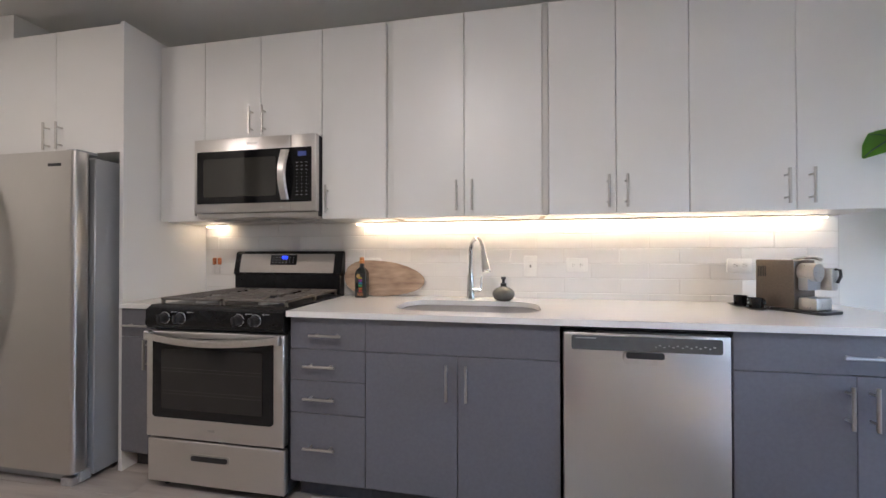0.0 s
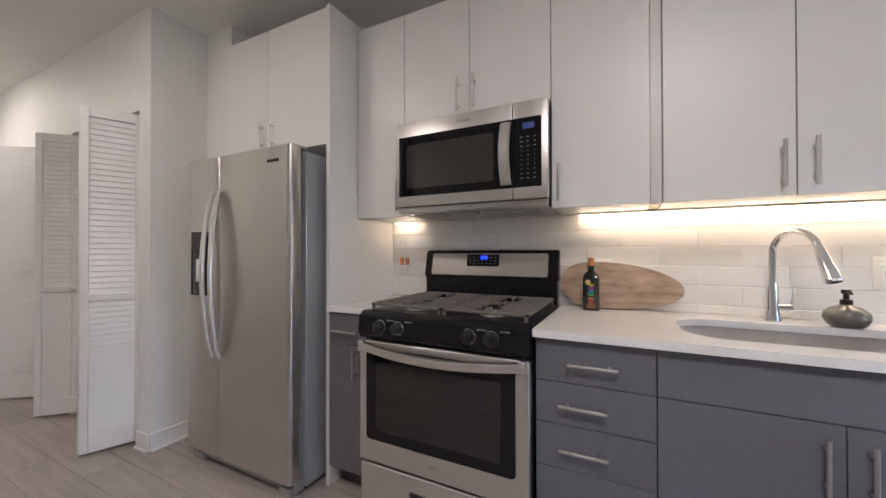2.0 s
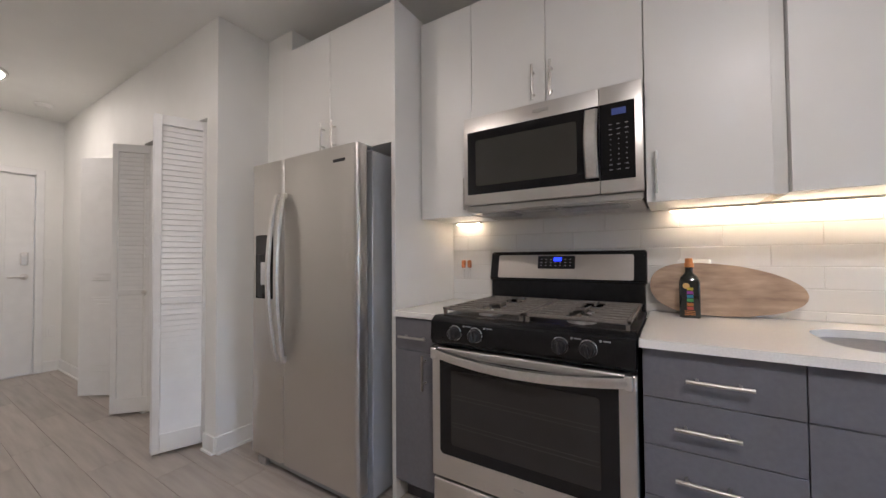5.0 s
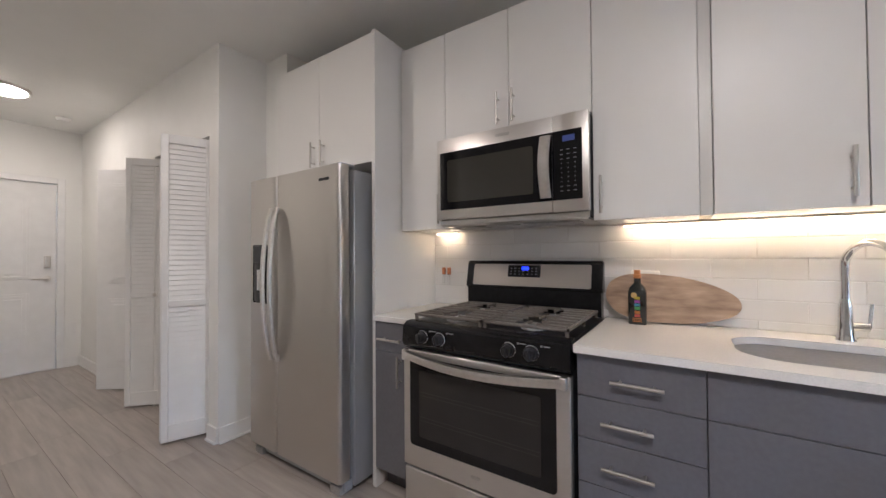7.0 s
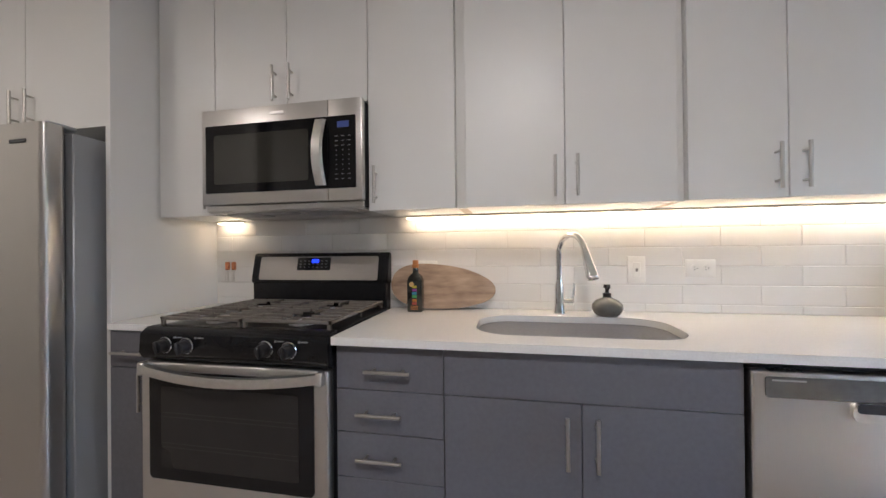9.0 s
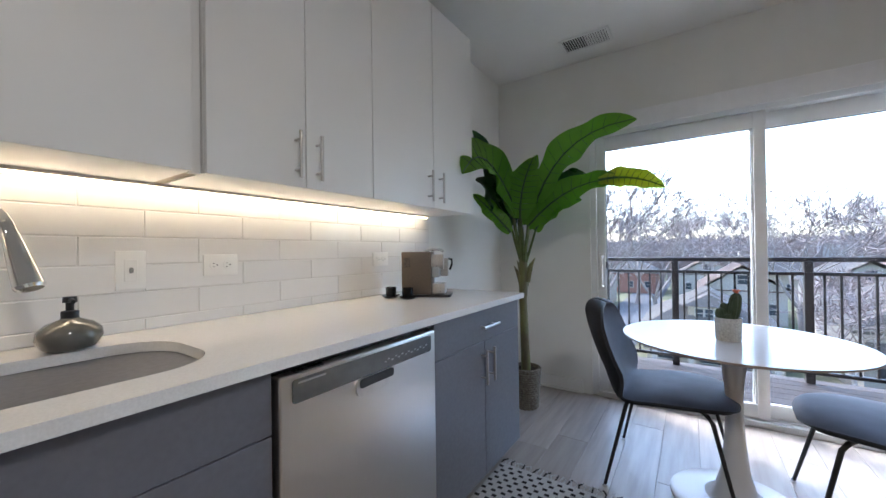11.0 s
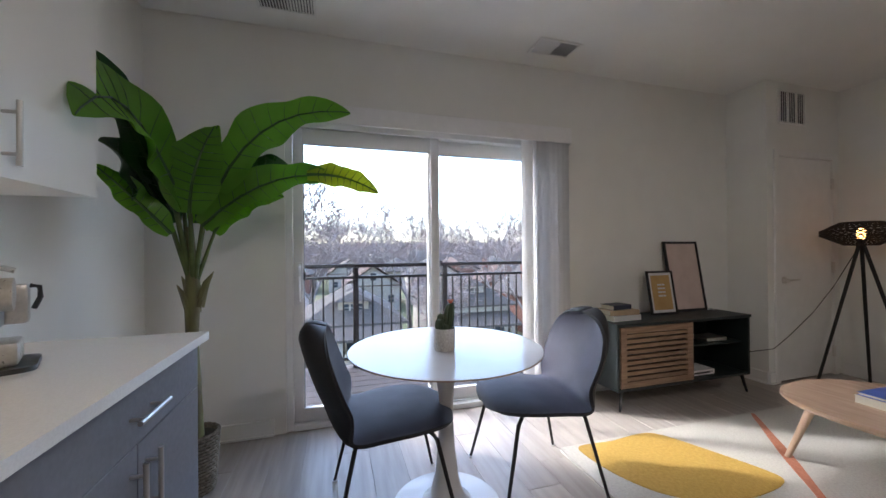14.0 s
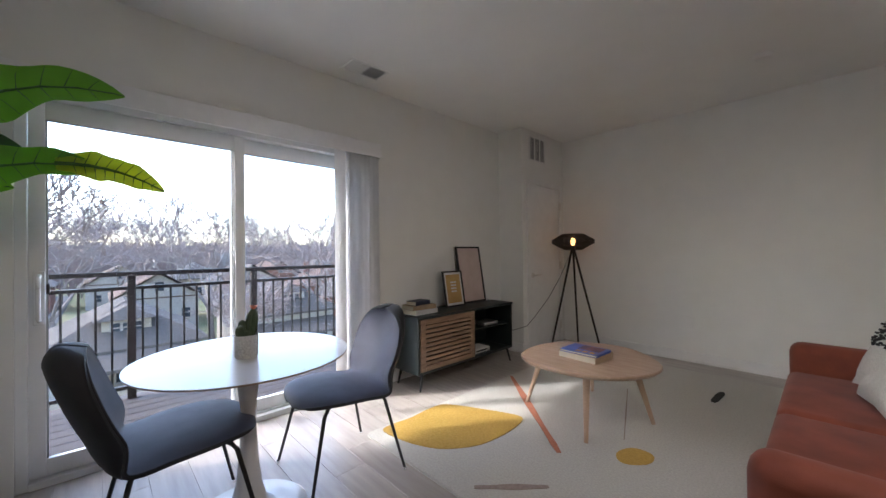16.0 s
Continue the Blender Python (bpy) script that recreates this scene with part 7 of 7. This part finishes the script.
def house(at, w, d, eave, ridge, wall, roof, label, dormer=True, gable=False, porch=True, chimney=False):
    """A small house: walls, a roof with eaves, dormer, porch and windows. It faces -x."""
    x, y = at
    h = thing("house", (x, y, GZ), label, "house", "houses across the street")
    bm = B()
    box(bm, x, y - w / 2, GZ, x + d, y + w / 2, GZ + eave)
    if gable:
        for xx in (x, x + d):
            bm.faces.new([bm.verts.new(p) for p in ((xx, y - w / 2, GZ + eave), (xx, y + w / 2, GZ + eave), (xx, y, GZ + ridge - 0.12))])
    part("wall", bm, wall, h, "", False)
    e = 0.55
    bm = B()
    base = [(x - e, y - w / 2 - e), (x + d + e, y - w / 2 - e), (x + d + e, y + w / 2 + e), (x - e, y + w / 2 + e)]
    if gable:
        rdg = [(x - e, y), (x + d + e, y)]
    else:
        s = min(w, d) * 0.46
        rdg = [(x + s, y - max(0.0, w / 2 - s)), (x + s, y + max(0.01, w / 2 - s))] if w > d else [(x + s, y), (x + d - s, y)]
    for lift in (0.0, 0.16):
        bv = [bm.verts.new((a, b, GZ + eave - 0.15 + lift)) for a, b in base]
        rv = [bm.verts.new((a, b, GZ + ridge + lift)) for a, b in rdg]
        if gable or w <= d:
            bm.faces.new((bv[0], bv[1], rv[1], rv[0]))
            bm.faces.new((bv[2], bv[3], rv[0], rv[1]))
            if not gable:
                bm.faces.new((bv[3], bv[0], rv[0]))
                bm.faces.new((bv[1], bv[2], rv[1]))
        else:
            bm.faces.new((bv[3], bv[0], rv[0], rv[1]))
            bm.faces.new((bv[1], bv[2], rv[1], rv[0]))
            bm.faces.new((bv[0], bv[1], rv[0]))
            bm.faces.new((bv[2], bv[3], rv[1]))
        if lift == 0:
            low = bv
    for k in range(4):
        k2 = (k + 1) % 4
        bm.faces.new((low[k], low[k2], bv[k2], bv[k]))
    rf = part("roof", bm, roof, h, "", False)
    if chimney:
        bm = B()
        box(bm, x + d * 0.6, y + w * 0.2, GZ + eave, x + d * 0.6 + 0.7, y + w * 0.2 + 0.7, GZ + ridge + 0.9)
        part("chimney", bm, M["brick"], rf, "brick chimney", False)
    mid = (eave + ridge) / 2
    if dormer:
        dz = GZ + eave + (ridge - eave) * 0.38
        bm = B()
        box(bm, x + 0.9, y - 1.2, dz - 0.6, x + 3.2, y + 1.2, dz + 0.75)
        dm = part("dormer", bm, wall, h, "", False)
        bm = B()
        vs = [bm.verts.new(p) for p in ((x + 0.5, y - 1.6, dz + 0.70), (x + 0.5, y + 1.6, dz + 0.70), (x + 3.6, y + 1.6, dz + 0.70), (x + 3.6, y - 1.6, dz + 0.70), (x + 1.3, y, dz + 1.5), (x + 3.6, y, dz + 1.5))]
        for f in ((0, 1, 4), (1, 2, 5, 4), (3, 0, 4, 5), (0, 3, 2, 1), (2, 3, 5)):
            bm.faces.new([vs[q] for q in f])
        part("dormer_roof", bm, roof, dm, "", False)
        for yy in (-0.55, 0.0, 0.55):
            far_window(h, x + 0.9, y + yy, dz + 0.2, 0.42, 0.6, 0.06)
    if porch:
        bm = B()
        box(bm, x - 1.9, y - w / 2 + 0.4, GZ, x - 0.001, y + w / 2 - 0.4, GZ + 0.8)
        box(bm, x - 1.9, y - w / 2 + 0.4, GZ + 0.8, x - 1.75, y + w / 2 - 0.4, GZ + 1.6)
        part("porch_wall", bm, wall, h, "", False)
        bm = B()
        vs = [bm.verts.new(p) for p in ((x - 2.3, y - w / 2, GZ + 2.75), (x - 2.3, y + w / 2, GZ + 2.75), (x + 0.2, y + w / 2, GZ + 3.6), (x + 0.2, y - w / 2, GZ + 3.6), (x - 2.3, y - w / 2, GZ + 2.55), (x - 2.3, y + w / 2, GZ + 2.55))]
        bm.faces.new((vs[0], vs[1], vs[2], vs[3]))
        bm.faces.new((vs[4], vs[5], vs[1], vs[0]))
        part("porch_roof", bm, roof, h, "", False)
        for k in range(4):
            bm = B()
            yy = y - w / 2 + 0.6 + k * (w - 1.2) / 3
            box(bm, x - 1.9, yy - 0.13, GZ + 1.6, x - 1.66, yy + 0.13, GZ + 2.7)
            part("porch_post", bm, M["sidingw"], h, "", False)
        for k in range(3):
            far_window(h, x, y - w / 2 + w * (k + 0.5) / 3, GZ + 2.1, 1.1, 1.3)
    else:
        for k in range(3):
            for zz in ([1.8, 4.2] if eave > 4.4 else [1.8]):
                far_window(h, x, y - w / 2 + w * (k + 0.5) / 3, GZ + zz, 0.9, 1.2)
    if gable:
        far_window(h, x, y, GZ + mid - 0.2, 0.9, 1.1)
    return h


house((31.5, -2.4), 7.4, 10.5, 3.5, 5.9, M["siding"], M["roof"], "beige bungalow with a grey hipped roof and a dormer", True, False, True)
house((33.0, -13.2), 7.0, 11.0, 4.2, 6.6, M["sidingw"], M["roof"], "white house with a grey roof and dormer", True, False, True)
house((34.0, -24.5), 7.5, 11.0, 4.2, 7.0, M["brick"], M["roof"], "brick house with a grey roof", False, True, True, True)
house((34.0, 15.0), 7.5, 10.0, 4.0, 6.8, M["sidingw"], M["roof"], "white house beside the side street", True, False, True)
house((58.0, -6.5), 8.0, 10.0, 4.0, 6.9, M["sidingw"], M["roofb"], "white house with a brown roof", False, True, False)
house((60.0, -17.5), 8.0, 10.0, 4.8, 7.4, M["sidingw"], M["roof"], "tall white house with a grey roof", False, True, False)
house((57.0, -29.0), 8.0, 10.0, 4.0, 6.9, M["brick"], M["roofb"], "brick house with a brown roof", False, False, False, True)
house((62.0, 14.0), 9.0, 10.0, 4.0, 6.9, M["siding"], M["roofb"], "beige house with a brown roof", False, True, False)
for k, (x, y) in enumerate(((86, -4), (90, -16), (84, -30), (92, -44), (88, 22), (86, 9))):
    house((x, y), 9.0, 11.0, 4.2, 7.2, (M["sidingw"], M["siding"], M["brick"])[k % 3], (M["roofb"], M["roof"])[k % 2], ("white", "beige", "brick")[k % 3] + " house far down the street", False, k % 2 == 0, False)
# long low flat-roofed block near the skyline
bm = B()
box(bm, 120, -34, GZ, 134, -12, GZ + 8.2)
box(bm, 120.5, -31, GZ + 8.2, 128, -24, GZ + 9.4)
solid("apartment_block", bm, M["sidingw"], "long pale flat-roofed block near the skyline", "building")


def bare_tree(at, height, seed, label="bare leafless street tree with fine branches", spread=0.55):
    """A leafless tree: a tapered trunk with limbs, and a crown of fine twigs."""
    rng = random.Random(seed)
    t = thing("tree", (at[0], at[1], GZ), label, "tree", "bare trees")
    limbs, twigs = B(), B()

    def bar(bm, a, b, r0, r1, n):
        d = (b - a).normalized()
        s = d.cross(Vector((0.3, 0.2, 1))).normalized()
        u = d.cross(s)
        A = [bm.verts.new(a + (s * math.cos(2 * math.pi * k / n) + u * math.sin(2 * math.pi * k / n)) * r0) for k in range(n)]
        C = [bm.verts.new(b + (s * math.cos(2 * math.pi * k / n) + u * math.sin(2 * math.pi * k / n)) * r1) for k in range(n)]
        for k in range(n):
            bm.faces.new((A[k], A[(k + 1) % n], C[(k + 1) % n], C[k]))

    def grow(p, d, length, r, depth):
        q = p
        segs = 2
        for s in range(segs):
            d = (d + Vector((rng.gauss(0, 0.10), rng.gauss(0, 0.10), rng.gauss(0.03, 0.06)))).normalized()
            e = q + d * length / segs
            bar(limbs if depth < 4 else twigs, q, e, r, r * 0.78, 6 if depth < 2 else 4 if depth < 4 else 3)
            q, r = e, r * 0.78
        if depth >= 6:
            return
        for k in range(3 if depth < 5 else 2):
            side = Vector((rng.gauss(0, 1), rng.gauss(0, 1), rng.gauss(0.15, 0.5))).normalized()
            grow(q, (d * (1 - spread * 0.55) + side * spread).normalized(), length * rng.uniform(0.62, 0.82), max(r * rng.uniform(0.55, 0.72), 0.036), depth + 1)

    base = Vector((at[0], at[1], GZ))
    q = base + Vector((rng.uniform(-0.3, 0.3), rng.uniform(-0.3, 0.3), height * 0.24))
    tr = B()
    tube(tr, [base, base.lerp(q, 0.15) , base.lerp(q, 0.6), q], [height * 0.026, height * 0.018, height * 0.015, height * 0.013], 10)
    part("trunk", tr, M["bark"], t)
    for k in range(4):
        a = 2 * math.pi * (k + rng.random() * 0.6) / 4
        grow(q, Vector((math.cos(a) * 0.55, math.sin(a) * 0.55, 0.9)).normalized(), height * 0.215, height * 0.0085, 1)
    part("limbs", limbs, M["bark"], t)
    part("twigs", twigs, M["twig"], t)
    return t


t1 = bare_tree((31.5, 4.2), 17.5, 1, "tall bare leafless tree at the side street")
t2 = bare_tree((41, -8.8), 17.0, 2, "bare leafless tree between two houses")
t3 = bare_tree((29.6, -8.6), 9.0, 5, "small bare reddish tree in a front garden", 0.7)
for k, (x, y, s) in enumerate(((31, 7.5, 1.0), (45, 1.5, 1.0), (47, -13, 1.05), (44, -20, 1.0), (30.5, -17.5, 0.85), (70, -3, 1.1), (72, -10, 1.0), (75, -22, 1.15), (70, 6, 1.1), (46, 9, 1.1), (78, -34, 1.1),
                               (46, -30, 1.05), (100, -8, 1.2), (102, -26, 1.2), (98, 4, 1.2), (104, 16, 1.2), (55, -38, 1.1), (34, -33, 1.0), (40, 22, 1.1))):
    copy_thing((t1, t2, t3)[k % 3 if s < 1.1 else k % 2], Matrix.Translation((x, y, GZ)) @ Matrix.Rotation(k * 1.9, 4, 'Z') @ Matrix.Scale(s * 0.95, 4))

# far woods: many thin bare stems and twigs
rng = random.Random(21)
bm = B()
verts, faces = [], []
for k in range(5200):
    dist = rng.uniform(100, 330)
    ang = rng.uniform(-1.05, 0.75)
    x, y = 4 + dist * math.cos(ang), dist * math.sin(ang)
    nx, ny = -math.sin(ang), math.cos(ang)
    z0 = GZ + rng.uniform(0, 4)
    for j in range(5):
        top = GZ + rng.uniform(5, 11.5) + dist * 0.012
        lean, w = rng.gauss(0, 2.6), rng.uniform(0.05, 0.13) * dist / 130
        i = len(verts)
        verts += [(x - nx * w, y - ny * w, z0), (x + nx * w, y + ny * w, z0), (x + nx * (lean + w), y + ny * (lean + w), top), (x + nx * (lean - w), y + ny * (lean - w), top)]
        faces += [(i, i + 1, i + 2, i + 3)]
bm.free()
me = bpy.data.meshes.new("far_woods")
me.from_pydata(verts, [], faces)
me.materials.append(M["wood_far"])
tagged(new("far_woods", me), "hazy brown band of bare woods at the skyline", "woods", kind="stuff")


def car(at, paint, label):
    """A parked car: body, cabin glass, wheels and lamps. It stands along y."""
    x, y = at
    c = thing("car", (x, y, GZ + 0.03), label, "car", "parked cars")
    z = GZ + 0.03
    sec = [(-2.2, 0.45), (-2.25, 0.75), (-1.3, 0.92), (-0.7, 1.42), (0.75, 1.45), (1.55, 0.98), (2.15, 0.92), (2.25, 0.5), (2.15, 0.28), (-2.15, 0.28)]
    bm = B()
    A = [bm.verts.new((x - 0.86 + (0.14 if q > 1.2 else 0), y + p, z + q)) for p, q in sec]
    C = [bm.verts.new((x + 0.86 - (0.14 if q > 1.2 else 0), y + p, z + q)) for p, q in sec]
    bm.faces.new(A)
    bm.faces.new(C)
    for k in range(len(sec)):
        k2 = (k + 1) % len(sec)
        bm.faces.new((A[k], A[k2], C[k2], C[k]))
    bmesh.ops.recalc_face_normals(bm, faces=bm.faces)
    bmesh.ops.bevel(bm, geom=list(bm.edges), offset=0.06, segments=2, affect='EDGES')
    part("body", bm, paint, c)
    for s in (-1, 1):
        bm = B()
        vs = [bm.verts.new((x + s * (0.875 if q < 1.1 else 0.755), y + p, z + q)) for p, q in ((-1.1, 0.98), (-0.62, 1.36), (0.68, 1.38), (1.3, 1.0))]
        bm.faces.new(vs)
        part("side_glass", bm, M["pane"], c, "", False)
        for p in (-1.4, 1.4):
            bm = B()
            rod(bm, (x + s * 0.72, y + p, z + 0.31), (x + s * 0.90, y + p, z + 0.31), 0.31, 0.31, 20)
            w = part("tyre", bm, M["bplast"], c)
            bm = B()
            rod(bm, (x + s * 0.895, y + p, z + 0.31), (x + s * 0.91, y + p, z + 0.31), 0.19, 0.19, 16)
            part("rim", bm, M["alu"], w)
    return c


car((26.9, -7.2), M["carp"], "silver car parked at the kerb")
car((24.9, 1.5), M["card"], "dark car parked on the street")
car((26.9, -14.5), M["card"], "dark car parked at the kerb")
for yy in (2.55,):
    b = thing("wheelie_bin", (30.0, yy, GZ), "blue wheelie bin beside the bungalow", "wheelie bin")
    bm = B()
    box(bm, 29.7, yy - 0.3, GZ, 30.3, yy + 0.3, GZ + 0.95, 0.04)
    part("tub", bm, M["binb"], b)
    bm = B()
    box(bm, 29.65, yy - 0.33, GZ + 0.951, 30.33, yy + 0.33, GZ + 1.03, 0.02)
    part("lid", bm, M["binb"], b)

# ---- pieces: decking, splashback tiles, floor planks ----
deck = bpy.data.objects["balcony_slab"]
bm = B()
box(bm, -0.5, -0.066, 0, 0.5, 0.066, 0.022, 0.003)
bme = mesh_of("deck_board", bm, M["deck"], False)
for k in range(10):
    o = new("deck_board", bme)
    o.parent = deck
    o.matrix_basis = Matrix.Translation((XW + 0.23 + k * 0.138, -1.5, -0.074)) @ Matrix.Rotation(radians(90), 4, 'Z') @ Matrix.Diagonal((4.1, 1, 1, 1))

TW, TH, GAP = 0.3048, 0.0845, 0.0022
tile_cache = {}


def tile_mesh(w, h):
    key = (round(w, 3), round(h, 3))
    if key not in tile_cache:
        bm = B()
        box(bm, 0, -0.0, 0, w, 0.0055, h)
        bmesh.ops.bevel(bm, geom=[e for e in bm.edges if all(v.co.y < 0.001 for v in e.verts)], offset=0.0016, segments=1, affect='EDGES')
        tile_cache[key] = mesh_of("tile", bm, M["tile"], False)
    return tile_cache[key]


rng = random.Random(6)
rows = [(0.917, 0.9535 - GAP)] + [(0.9535 + k * (TH + GAP * 0.3), 0.9535 + k * (TH + GAP * 0.3) + TH - GAP) for k in range(5)]
for r, (z0, z1) in enumerate(rows):
    x = -0.279 - (0.0 if r % 2 else TW / 2) - 0.05
    while x < 3.465:
        a, b = max(x, -0.279), min(x + TW - GAP, 3.466)
        if b - a > 0.02:
            o = new("tile", tile_mesh(b - a, min(z1, 1.371) - z0))
            o.parent = splash
            o.matrix_basis = Matrix.Translation((a, 0.0 - rng.uniform(0, 0.0008), z0)) @ Matrix.Rotation(rng.gauss(0, 0.0022), 4, 'Z') @ Matrix.Rotation(rng.gauss(0, 0.003), 4, 'X')
        x += TW

PW, PL = 0.182, 1.22
plank_cache = {}


def plank_mesh(l, w, v):
    key = (round(l, 2), round(w, 3), v)
    if key not in plank_cache:
        bm = B()
        box(bm, 0, 0, 0, l, w, 0.0045)
        bmesh.ops.bevel(bm, geom=[e for e in bm.edges if all(q.co.z > 0.004 for q in e.verts)], offset=0.0012, segments=1, affect='EDGES')
        turned(bm, Matrix.Translation((v * 3.7, v * 1.3, 0)))
        plank_cache[key] = mesh_of("plank", bm, M["plank"], False)
    return plank_cache[key]


rng = random.Random(9)
nrow = int((0.0 - YR) / PW) + 1
for r in range(nrow):
    y = 0.004 - (r + 1) * PW
    x = XE - (0.0, 0.42, 0.81, 0.2)[r % 4] - 0.01
    while x < XW + 0.02:
        a, b = max(x, XE - 0.06), min(x + PL - 0.0014, XW + 0.02)
        if b - a > 0.03:
            v = rng.randrange(5)
            o = new("plank", plank_mesh(b - a, PW - 0.0014, v))
            o.parent = floor
            o.matrix_basis = Matrix.Translation((a - v * 3.7, y - v * 1.3, -0.0045))
        x += PL
